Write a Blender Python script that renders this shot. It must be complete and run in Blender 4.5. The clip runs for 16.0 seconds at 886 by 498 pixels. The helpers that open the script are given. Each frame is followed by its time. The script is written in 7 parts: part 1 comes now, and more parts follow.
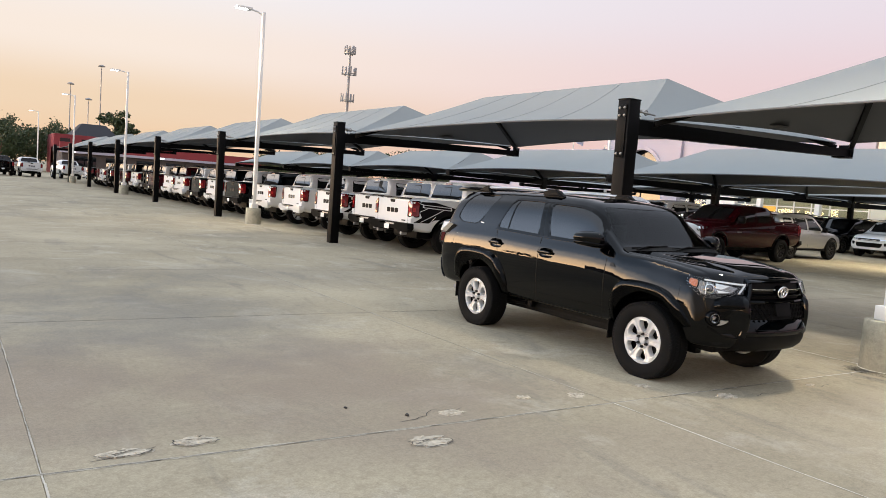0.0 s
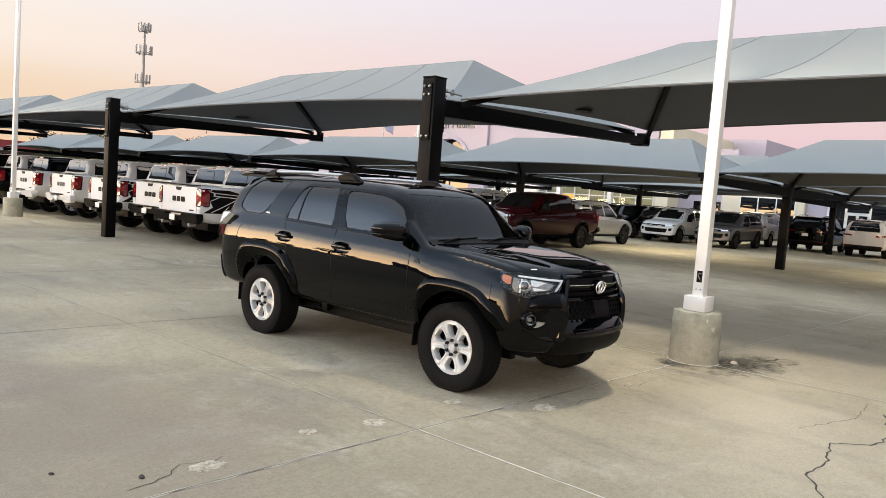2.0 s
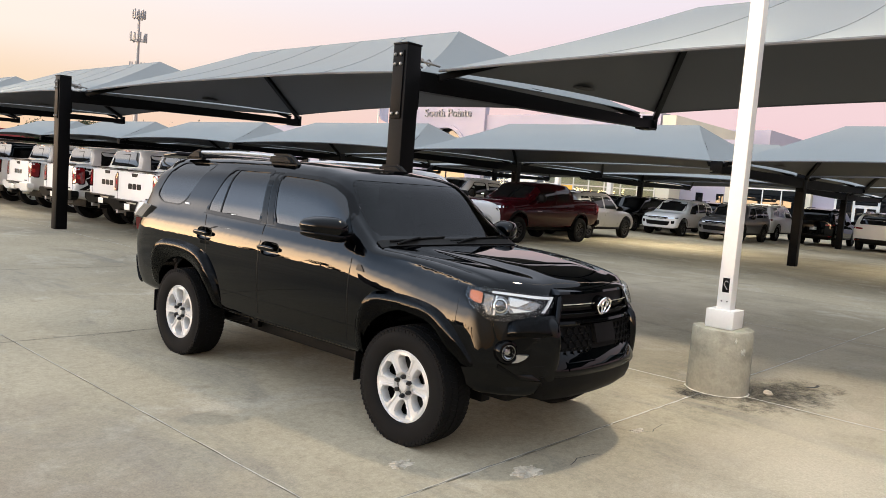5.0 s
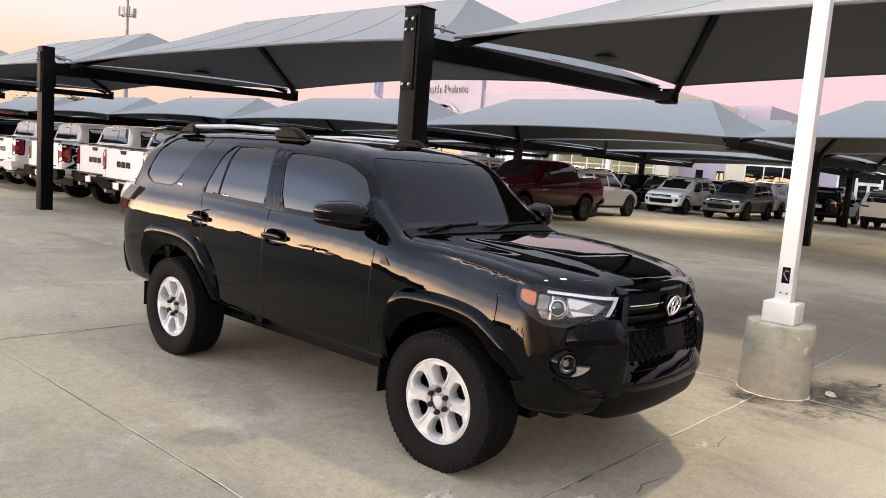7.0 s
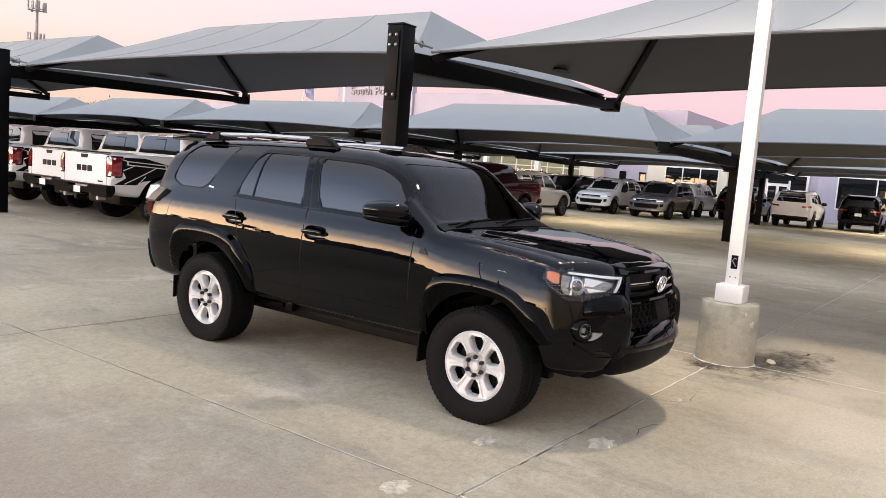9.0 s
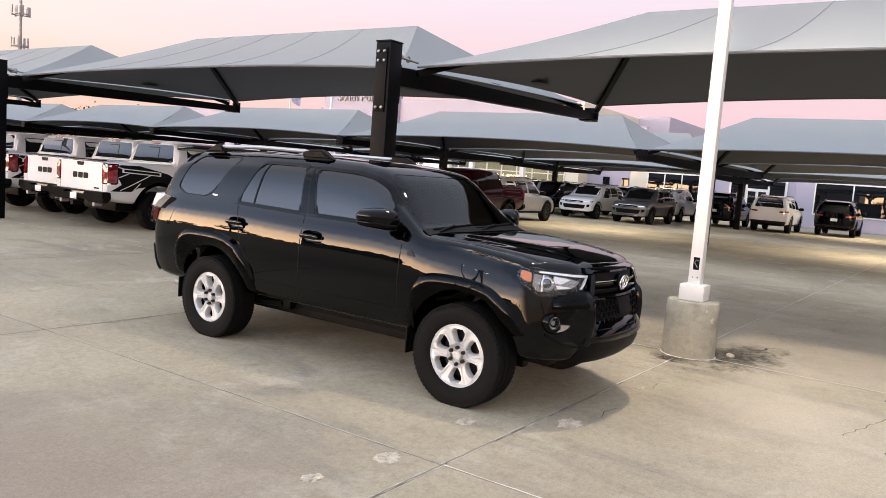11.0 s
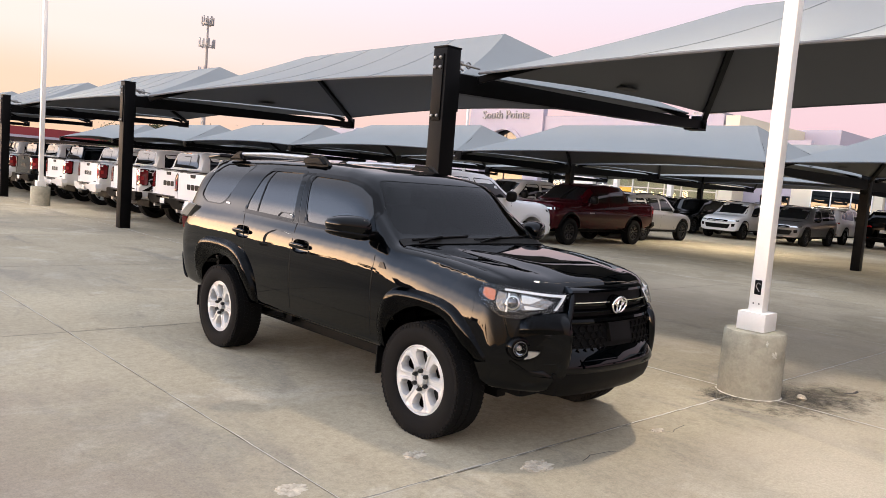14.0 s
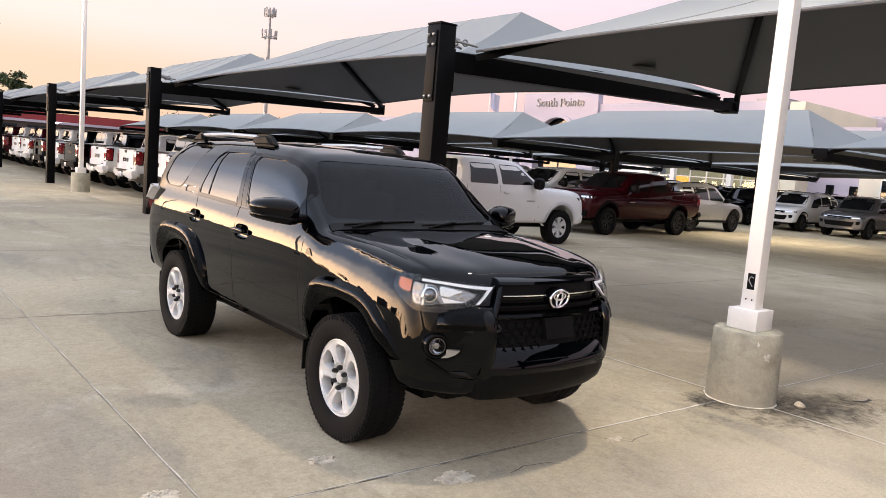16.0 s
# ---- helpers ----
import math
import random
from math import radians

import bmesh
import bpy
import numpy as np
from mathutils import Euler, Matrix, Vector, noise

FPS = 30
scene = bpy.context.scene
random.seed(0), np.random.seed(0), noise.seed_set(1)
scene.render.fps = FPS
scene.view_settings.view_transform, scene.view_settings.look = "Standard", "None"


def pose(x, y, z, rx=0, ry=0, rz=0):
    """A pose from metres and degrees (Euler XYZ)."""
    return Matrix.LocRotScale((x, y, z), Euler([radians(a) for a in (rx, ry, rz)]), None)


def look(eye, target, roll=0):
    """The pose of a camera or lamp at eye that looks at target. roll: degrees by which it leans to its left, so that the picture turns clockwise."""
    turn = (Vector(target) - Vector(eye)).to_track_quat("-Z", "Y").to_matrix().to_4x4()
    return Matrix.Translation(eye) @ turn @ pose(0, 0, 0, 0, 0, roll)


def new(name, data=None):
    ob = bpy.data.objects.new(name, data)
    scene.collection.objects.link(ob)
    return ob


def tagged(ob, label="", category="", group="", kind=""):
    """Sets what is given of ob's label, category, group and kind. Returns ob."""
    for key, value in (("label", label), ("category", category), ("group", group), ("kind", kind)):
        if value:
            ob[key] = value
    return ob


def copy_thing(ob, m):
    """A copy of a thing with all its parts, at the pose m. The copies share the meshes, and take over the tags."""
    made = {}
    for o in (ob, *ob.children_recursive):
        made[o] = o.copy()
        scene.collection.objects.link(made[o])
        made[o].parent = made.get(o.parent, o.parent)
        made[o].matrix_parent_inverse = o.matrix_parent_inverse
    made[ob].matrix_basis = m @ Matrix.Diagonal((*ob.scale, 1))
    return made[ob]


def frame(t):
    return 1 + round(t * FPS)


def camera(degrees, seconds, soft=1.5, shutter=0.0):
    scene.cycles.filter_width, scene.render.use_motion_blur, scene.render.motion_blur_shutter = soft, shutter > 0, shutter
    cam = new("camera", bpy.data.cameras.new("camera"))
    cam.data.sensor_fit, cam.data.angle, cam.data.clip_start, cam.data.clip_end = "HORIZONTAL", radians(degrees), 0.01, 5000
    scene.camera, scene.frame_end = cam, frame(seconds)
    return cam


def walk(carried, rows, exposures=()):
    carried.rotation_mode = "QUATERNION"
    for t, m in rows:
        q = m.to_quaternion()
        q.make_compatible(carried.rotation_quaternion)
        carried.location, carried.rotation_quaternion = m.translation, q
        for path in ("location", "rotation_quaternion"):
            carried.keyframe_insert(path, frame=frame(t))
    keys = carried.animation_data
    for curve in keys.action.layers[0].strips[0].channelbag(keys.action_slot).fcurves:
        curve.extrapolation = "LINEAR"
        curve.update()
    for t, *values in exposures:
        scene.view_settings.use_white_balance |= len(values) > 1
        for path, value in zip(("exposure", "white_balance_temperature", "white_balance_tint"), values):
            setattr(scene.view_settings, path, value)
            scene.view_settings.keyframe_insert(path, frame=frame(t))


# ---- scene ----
cam = camera(61.6, 16.0, soft=0.8)
PATH = [
    (0, (0.044, 0.088, 1.71), (1.163, 1.738, 1.552), 4.2),
    (0.5, (0.271, 0.34, 1.702), (1.577, 1.846, 1.544), 4.1),
    (1, (0.536, 0.538, 1.688), (1.947, 1.947, 1.53), 4.1),
    (1.5, (0.758, 0.679, 1.704), (2.224, 2.03, 1.549), 4.1),
    (2, (1.024, 0.907, 1.688), (2.517, 2.229, 1.537), 4.2),
    (2.5, (1.334, 1.065, 1.685), (2.837, 2.376, 1.536), 4.2),
    (3, (1.587, 1.185, 1.689), (3.09, 2.495, 1.54), 4.2),
    (3.5, (1.857, 1.376, 1.666), (3.356, 2.691, 1.514), 4.2),
    (4, (2.118, 1.514, 1.676), (3.611, 2.836, 1.518), 4.3),
    (4.2, (2.222, 1.56, 1.681), (3.713, 2.883, 1.521), 4.4),
    (6.3, (2.798, 2.203, 1.665), (4.293, 3.512, 1.447), 4.5),
    (6.5, (2.866, 2.28, 1.665), (4.356, 3.595, 1.438), 4.4),
    (7, (2.85, 2.464, 1.66), (4.355, 3.76, 1.426), 4.4),
    (7.5, (2.654, 2.475, 1.65), (4.187, 3.737, 1.416), 4.4),
    (8, (2.399, 2.46, 1.658), (3.965, 3.682, 1.428), 4.4),
    (8.5, (2.087, 2.509, 1.66), (3.688, 3.686, 1.436), 4.4),
    (9, (1.782, 2.476, 1.639), (3.412, 3.616, 1.423), 4.4),
    (9.5, (1.54, 2.348, 1.676), (3.187, 3.464, 1.468), 4.4),
    (10, (1.281, 2.329, 1.672), (2.939, 3.43, 1.475), 4.4),
    (10.2, (1.191, 2.326, 1.674), (2.854, 3.42, 1.478), 4.4),
    (12.3, (1.766, 1.647, 1.697), (3.345, 2.857, 1.49), 4.4),
    (12.5, (1.836, 1.604, 1.705), (3.396, 2.838, 1.498), 4.4),
    (13, (2.08, 1.552, 1.676), (3.57, 2.871, 1.473), 4.4),
    (13.5, (2.326, 1.554, 1.701), (3.759, 2.936, 1.508), 4.4),
    (14, (2.558, 1.48, 1.686), (3.942, 2.912, 1.503), 4.5),
    (14.5, (2.79, 1.376, 1.7), (4.137, 2.844, 1.521), 4.5),
    (15, (3.066, 1.402, 1.669), (4.386, 2.893, 1.483), 4.5),
    (15.5, (3.297, 1.416, 1.655), (4.592, 2.927, 1.454), 4.6),
    (16, (3.498, 1.27, 1.684), (4.761, 2.805, 1.461), 4.6),
]
EXPOSURE = ((0.0, -0.20, 6500, 9.0), (2.0, -0.14, 6500, 7.0), (4.2, -0.10, 6500, 6.5), (6.5, 0.0, 6500, 14.0), (10.2, 0.0, 6500, 15.0), (12.5, 0.0, 6500, 15.0), (16.0, 0.0, 6500, 15.0))
walk(cam, [(t, look(eye, target, roll)) for t, eye, target, roll in PATH], EXPOSURE)


# ---- world and light ----
def build_world():
    w = bpy.data.worlds.new("dusk_sky")
    scene.world = w
    w.use_nodes = True
    nt = w.node_tree
    nt.nodes.clear()
    out = nt.nodes.new("ShaderNodeOutputWorld")
    bg = nt.nodes.new("ShaderNodeBackground")
    tc = nt.nodes.new("ShaderNodeTexCoord")
    sep = nt.nodes.new("ShaderNodeSeparateXYZ")
    nt.links.new(tc.outputs["Generated"], sep.inputs[0])

    def ramp(stops):
        r = nt.nodes.new("ShaderNodeValToRGB")
        r.color_ramp.interpolation = "EASE"
        while len(r.color_ramp.elements) < len(stops):
            r.color_ramp.elements.new(0.5)
        for e, (p, c) in zip(r.color_ramp.elements, stops):
            e.position, e.color = p, (*c, 1)
        nt.links.new(sep.outputs[2], r.inputs[0])
        return r.outputs[0]

    zenith = (1.27, 1.42, 1.68)
    east = ramp([(0.0, (0.93, 0.54, 0.60)), (0.12, (0.97, 0.71, 0.74)), (0.26, (0.95, 0.85, 0.93)), (0.55, (0.85, 0.92, 1.09)), (1.0, zenith)])
    north = ramp([(0.0, (1.02, 0.67, 0.40)), (0.08, (1.02, 0.78, 0.56)), (0.15, (1.10, 0.95, 0.84)), (0.25, (1.04, 1.01, 1.04)), (0.42, (0.97, 1.02, 1.14)), (1.0, zenith)])
    west = ramp([(0.0, (30.0, 19.0, 10.3)), (0.05, (24.0, 16.4, 10.0)), (0.125, (7.6, 6.9, 6.5)), (0.22, (2.4, 2.9, 3.75)), (0.45, (1.3, 1.68, 2.3)), (1.0, zenith)])
    dot = nt.nodes.new("ShaderNodeVectorMath")
    dot.operation = "DOT_PRODUCT"
    dot.inputs[1].default_value = SUNSET
    nt.links.new(tc.outputs["Generated"], dot.inputs[0])

    def span(a, b):
        m = nt.nodes.new("ShaderNodeMapRange")
        m.interpolation_type = "SMOOTHSTEP"
        m.inputs[1].default_value, m.inputs[2].default_value = a, b
        nt.links.new(dot.outputs["Value"], m.inputs[0])
        return m.outputs[0]

    def mix(f, a, b):
        m = nt.nodes.new("ShaderNodeMix")
        m.data_type = "RGBA"
        nt.links.new(f, m.inputs[0])
        nt.links.new(a, m.inputs[6])
        nt.links.new(b, m.inputs[7])
        return m.outputs[2]

    sky = mix(span(0.42, 0.96), mix(span(-0.75, 0.25), east, north), west)
    nt.links.new(sky, bg.inputs[0])
    bg.inputs[1].default_value = SKY
    nt.links.new(bg.outputs[0], out.inputs[0])


SUNSET = (-0.92, 0.39, 0.0)
SKY = 1.0
LAMP = 105.0
build_world()
sun = new("dusk_sun", bpy.data.lights.new("dusk_sun", "SUN"))
sun.data.energy, sun.data.angle, sun.data.color = 0.06, radians(30), (1.0, 0.84, 0.66)
sun.matrix_world = look((-40, 17, 9), (0, 0, 0))


# ---- materials ----
def surface(name, base, rough=0.5, metal=0.0, vary=0.12, scale=3.0, fine=60.0, bump=0.0, coat=0.0, stain=None, spec=0.5, each=0.0, gloss=1.38):
    m = bpy.data.materials.new(name)
    m.use_nodes = True
    nt = m.node_tree
    p = nt.nodes["Principled BSDF"]
    p.inputs["Roughness"].default_value, p.inputs["Metallic"].default_value = rough, metal
    p.inputs["Coat Weight"].default_value, p.inputs["Coat Roughness"].default_value, p.inputs["Coat IOR"].default_value = coat, 0.008, gloss
    p.inputs["Specular IOR Level"].default_value = spec
    tc = nt.nodes.new("ShaderNodeTexCoord")

    def noise_of(s, detail=4.0):
        n = nt.nodes.new("ShaderNodeTexNoise")
        n.inputs["Scale"].default_value, n.inputs["Detail"].default_value = s, detail
        nt.links.new(tc.outputs["Object"], n.inputs["Vector"])
        return n.outputs["Fac"]

    def math_of(op, a, b):
        n = nt.nodes.new("ShaderNodeMath")
        n.operation = op
        for i, v in enumerate((a, b)):
            if isinstance(v, (int, float)):
                n.inputs[i].default_value = v
            else:
                nt.links.new(v, n.inputs[i])
        return n.outputs[0]

    big, small = noise_of(scale), noise_of(fine)
    total = math_of("ADD", math_of("MULTIPLY", math_of("SUBTRACT", big, 0.5), 2.6 * vary), math_of("MULTIPLY", math_of("SUBTRACT", small, 0.5), 1.4 * vary))
    if each:
        info = nt.nodes.new("ShaderNodeObjectInfo")
        total = math_of("ADD", total, math_of("MULTIPLY", math_of("SUBTRACT", info.outputs["Random"], 0.5), each))
    gain = math_of("ADD", total, 1.0)
    mul = nt.nodes.new("ShaderNodeVectorMath")
    mul.operation = "SCALE"
    mul.inputs[0].default_value = base
    nt.links.new(gain, mul.inputs["Scale"])
    colour = mul.outputs[0]
    if stain:
        tint, s, lo, hi, amount = stain
        mr = nt.nodes.new("ShaderNodeMapRange")
        mr.inputs[1].default_value, mr.inputs[2].default_value, mr.inputs[4].default_value = lo, hi, amount
        nt.links.new(noise_of(s, 6.0), mr.inputs[0])
        mx = nt.nodes.new("ShaderNodeMix")
        mx.data_type = "RGBA"
        nt.links.new(mr.outputs[0], mx.inputs[0])
        nt.links.new(colour, mx.inputs[6])
        mx.inputs[7].default_value = (*tint, 1)
        colour = mx.outputs[2]
    nt.links.new(colour, p.inputs["Base Color"])
    nt.links.new(math_of("ADD", rough, math_of("MULTIPLY", math_of("SUBTRACT", big, 0.5), 0.25 * rough)), p.inputs["Roughness"])
    if bump:
        b = nt.nodes.new("ShaderNodeBump")
        b.inputs["Strength"].default_value, b.inputs["Distance"].default_value = 0.5, bump
        nt.links.new(small, b.inputs["Height"])
        nt.links.new(b.outputs[0], p.inputs["Normal"])
    return m


def concrete_of(name):
    """Worn tan paving: cloudy tone, darker tyre-polished areas, pale scuffs and fine grain, all in world metres."""
    m = bpy.data.materials.new(name)
    m.use_nodes = True
    nt = m.node_tree
    p = nt.nodes["Principled BSDF"]
    geo = nt.nodes.new("ShaderNodeNewGeometry")

    def noise_at(scale, detail=5.0, rough=0.55, stretch=None, warp=0.0):
        n = nt.nodes.new("ShaderNodeTexNoise")
        n.inputs["Scale"].default_value, n.inputs["Detail"].default_value, n.inputs["Roughness"].default_value, n.inputs["Distortion"].default_value = scale, detail, rough, warp
        src = geo.outputs["Position"]
        if stretch:
            v = nt.nodes.new("ShaderNodeVectorMath")
            v.operation = "MULTIPLY"
            v.inputs[1].default_value = stretch
            nt.links.new(src, v.inputs[0])
            src = v.outputs[0]
        nt.links.new(src, n.inputs["Vector"])
        return n.outputs["Fac"]

    def remap(src, lo, hi, a, b):
        r = nt.nodes.new("ShaderNodeMapRange")
        r.inputs[1].default_value, r.inputs[2].default_value, r.inputs[3].default_value, r.inputs[4].default_value = lo, hi, a, b
        nt.links.new(src, r.inputs[0])
        return r.outputs[0]

    def blend(f, a, b, mode="MIX"):
        x = nt.nodes.new("ShaderNodeMix")
        x.data_type, x.blend_type = "RGBA", mode
        for sock, val in ((x.inputs[0], f), (x.inputs[6], a), (x.inputs[7], b)):
            if isinstance(val, (int, float)):
                sock.default_value = val
            elif isinstance(val, tuple):
                sock.default_value = (*val, 1)
            else:
                nt.links.new(val, sock)
        return x.outputs[2]

    col = blend(remap(noise_at(0.30), 0.35, 0.65, 0, 1), (0.352, 0.303, 0.214), (0.468, 0.404, 0.286))
    col = blend(remap(noise_at(0.16, 6, 0.6, warp=1.2), 0.50, 0.68, 0, 0.60), col, (0.240, 0.219, 0.173))
    col = blend(remap(noise_at(0.9, 9, 0.68, warp=0.8), 0.53, 0.64, 0, 0.62), col, (0.512, 0.457, 0.355))
    col = blend(remap(noise_at(1.5, 8, 0.66, (1.0, 0.30, 1.0), 0.7), 0.55, 0.68, 0, 0.46), col, (0.20, 0.19, 0.165))
    col = blend(remap(noise_at(3.6, 9, 0.72, warp=0.5), 0.57, 0.70, 0, 0.50), col, (0.27, 0.22, 0.155))
    col = blend(remap(noise_at(14, 8, 0.75), 0.35, 0.70, 0.82, 1.13), (0, 0, 0), col)
    ragged = noise_at(1.1, 7, 0.62)
    for x, y, rx, ry, tint, amount in AREAS:
        v = nt.nodes.new("ShaderNodeVectorMath")
        v.operation = "MULTIPLY_ADD"
        v.inputs[1].default_value, v.inputs[2].default_value = (1 / rx, 1 / ry, 0), (-x / rx, -y / ry, 0)
        nt.links.new(geo.outputs["Position"], v.inputs[0])
        ln = nt.nodes.new("ShaderNodeVectorMath")
        ln.operation = "LENGTH"
        nt.links.new(v.outputs[0], ln.inputs[0])
        mr = nt.nodes.new("ShaderNodeMath")
        mr.operation = "MULTIPLY_ADD"
        mr.inputs[1].default_value = 1.7
        nt.links.new(ragged, mr.inputs[0])
        neg = nt.nodes.new("ShaderNodeMath")
        neg.operation = "MULTIPLY"
        neg.inputs[1].default_value = -1.0
        nt.links.new(ln.outputs["Value"], neg.inputs[0])
        nt.links.new(neg.outputs[0], mr.inputs[2])
        col = blend(remap(mr.outputs[0], -0.15, 0.60, 0, amount), col, tint)
    grain = noise_at(95, 4, 0.7)
    coarse = noise_at(38, 3, 0.6)
    gray = remap(grain, 0.25, 0.75, 0.80, 1.17)
    sc = nt.nodes.new("ShaderNodeVectorMath")
    sc.operation = "SCALE"
    nt.links.new(col, sc.inputs[0])
    mulg = nt.nodes.new("ShaderNodeMath")
    mulg.operation = "MULTIPLY"
    nt.links.new(gray, mulg.inputs[0])
    nt.links.new(remap(coarse, 0.3, 0.7, 0.90, 1.09), mulg.inputs[1])
    nt.links.new(mulg.outputs[0], sc.inputs["Scale"])
    info = nt.nodes.new("ShaderNodeObjectInfo")
    sc2 = nt.nodes.new("ShaderNodeVectorMath")
    sc2.operation = "SCALE"
    nt.links.new(sc.outputs[0], sc2.inputs[0])
    nt.links.new(remap(info.outputs["Random"], 0, 1, 0.95, 1.05), sc2.inputs["Scale"])
    nt.links.new(sc2.outputs[0], p.inputs["Base Color"])
    nt.links.new(remap(noise_at(0.8), 0.3, 0.7, 0.72, 0.92), p.inputs["Roughness"])
    p.inputs["Specular IOR Level"].default_value = 0.06
    bp = nt.nodes.new("ShaderNodeBump")
    bp.inputs["Strength"].default_value, bp.inputs["Distance"].default_value = 0.35, 0.004
    nt.links.new(grain, bp.inputs["Height"])
    nt.links.new(bp.outputs[0], p.inputs["Normal"])
    return m


def glass_of(name, tint, rough=0.0, f0=0.04):
    m = bpy.data.materials.new(name)
    m.use_nodes = True
    nt = m.node_tree
    nt.nodes.clear()
    out = nt.nodes.new("ShaderNodeOutputMaterial")
    mx = nt.nodes.new("ShaderNodeMixShader")
    lw = nt.nodes.new("ShaderNodeLayerWeight")
    lw.inputs["Blend"].default_value = 0.5
    pw = nt.nodes.new("ShaderNodeMath")
    pw.operation = "POWER"
    pw.inputs[1].default_value = 5.0
    nt.links.new(lw.outputs["Facing"], pw.inputs[0])
    fr = nt.nodes.new("ShaderNodeMath")
    fr.operation = "MULTIPLY_ADD"
    fr.inputs[1].default_value, fr.inputs[2].default_value = 1.0 - f0, f0
    nt.links.new(pw.outputs[0], fr.inputs[0])
    tr = nt.nodes.new("ShaderNodeBsdfTransparent")
    tr.inputs[0].default_value = (*tint, 1)
    gl = nt.nodes.new("ShaderNodeBsdfGlossy")
    gl.inputs["Roughness"].default_value = rough
    nt.links.new(fr.outputs[0], mx.inputs[0])
    nt.links.new(tr.outputs[0], mx.inputs[1])
    nt.links.new(gl.outputs[0], mx.inputs[2])
    nt.links.new(mx.outputs[0], out.inputs[0])
    return m


def glow(name, colour, strength):
    m = bpy.data.materials.new(name)
    m.use_nodes = True
    p = m.node_tree.nodes["Principled BSDF"]
    p.inputs["Base Color"].default_value = (*colour, 1)
    p.inputs["Emission Color"].default_value = (*colour, 1)
    p.inputs["Emission Strength"].default_value = strength
    return m


def paint(name, base, metal=0.0, rough=0.35, gloss=1.38):
    return surface(name, base, rough, metal, vary=0.03, scale=1.5, fine=400.0, coat=1.0, spec=0.5 if metal else 0.0, gloss=gloss)


def stain_of(name, tint, strength):
    """A worn film with a ragged, fading edge, for a disc of radius one."""
    m = bpy.data.materials.new(name)
    m.use_nodes = True
    nt = m.node_tree
    p = nt.nodes["Principled BSDF"]
    p.inputs["Base Color"].default_value, p.inputs["Roughness"].default_value = (*tint, 1), 0.85
    tc = nt.nodes.new("ShaderNodeTexCoord")
    ln = nt.nodes.new("ShaderNodeVectorMath")
    ln.operation = "LENGTH"
    nt.links.new(tc.outputs["Object"], ln.inputs[0])
    geo = nt.nodes.new("ShaderNodeNewGeometry")
    no = nt.nodes.new("ShaderNodeTexNoise")
    no.inputs["Scale"].default_value, no.inputs["Detail"].default_value, no.inputs["Roughness"].default_value = 2.2, 8, 0.65
    nt.links.new(geo.outputs["Position"], no.inputs["Vector"])
    ad = nt.nodes.new("ShaderNodeMath")
    ad.operation = "MULTIPLY_ADD"
    ad.inputs[1].default_value = -1.0
    nt.links.new(ln.outputs["Value"], ad.inputs[0])
    sc = nt.nodes.new("ShaderNodeMath")
    sc.operation = "MULTIPLY"
    sc.inputs[1].default_value = 1.9
    nt.links.new(no.outputs["Fac"], sc.inputs[0])
    nt.links.new(sc.outputs[0], ad.inputs[2])
    mr = nt.nodes.new("ShaderNodeMapRange")
    mr.inputs[1].default_value, mr.inputs[2].default_value, mr.inputs[4].default_value = 0.10, 0.75, strength
    nt.links.new(ad.outputs[0], mr.inputs[0])
    nt.links.new(mr.outputs[0], p.inputs["Alpha"])
    return m


# worn areas of the paving, some painted lighter against shade: centre, reach along x and y, tone, strength
BROWN, PALE, GREY = (0.29, 0.235, 0.18), (0.54, 0.465, 0.345), (0.21, 0.20, 0.178)
AREAS = ((3.0, 5.8, 1.9, 2.6, BROWN, 0.75), (0.6, 6.4, 2.0, 2.2, BROWN, 0.75), (4.4, 3.4, 2.0, 0.9, BROWN, 0.30), (7.3, 2.5, 2.8, 1.4, PALE, 0.60), (10.8, 2.5, 2.8, 1.3, PALE, 0.60), (7.0, 3.6, 1.6, 0.5, BROWN, 0.25),
         # pale areas at 12.2, 4.6 and 14.0, 9.0 paint light into canopy-shaded paving
         (2.2, 9.0, 2.4, 2.8, GREY, 0.55), (4.4, 12.6, 3.2, 1.8, GREY, 0.35), (0.0, 11.5, 2.6, 3.0, GREY, 0.35), (12.2, 4.6, 2.8, 1.5, PALE, 0.55), (14.0, 9.0, 4.6, 4.6, PALE, 0.75), (-1.0, 8.6, 3.0, 2.0, GREY, 0.30), (8.2, 3.3, 1.4, 0.7, PALE, 0.40), (4.4, 6.0, 0.6, 0.9, GREY, 0.15))
CONCRETE = concrete_of("concrete_paving")
FOOTING = surface("cast_concrete", (0.36, 0.345, 0.275), 0.9, vary=0.28, scale=6.0, fine=42, bump=0.008, stain=((0.13, 0.122, 0.095), 5.5, 0.50, 0.72, 0.55), spec=0.15)
JOINT = surface("joint_filler", (0.64, 0.60, 0.52), 0.9, vary=0.3, scale=2, fine=80)
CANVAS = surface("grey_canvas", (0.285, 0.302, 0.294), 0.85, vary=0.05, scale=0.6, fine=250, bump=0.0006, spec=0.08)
# tone of the soft shadow ovals under the canopy ends
CAP_SHADE = surface("cap_shade_cloth", (0.075, 0.073, 0.073), 0.85, vary=0.1)
# same cloth as the top, with the shade under the canopies in its colour
SHADED_CANVAS = surface("shaded_canvas_underside", (0.124, 0.128, 0.136), 0.85, vary=0.08, scale=0.6, fine=250)
STEEL = surface("black_painted_steel", (0.0026, 0.0028, 0.0032), 0.45, spec=0.07, vary=0.25, scale=2, fine=80, bump=0.0005)
GALV = surface("galvanised_steel", (0.30, 0.295, 0.285), 0.45, 1.0, vary=0.15, scale=8)
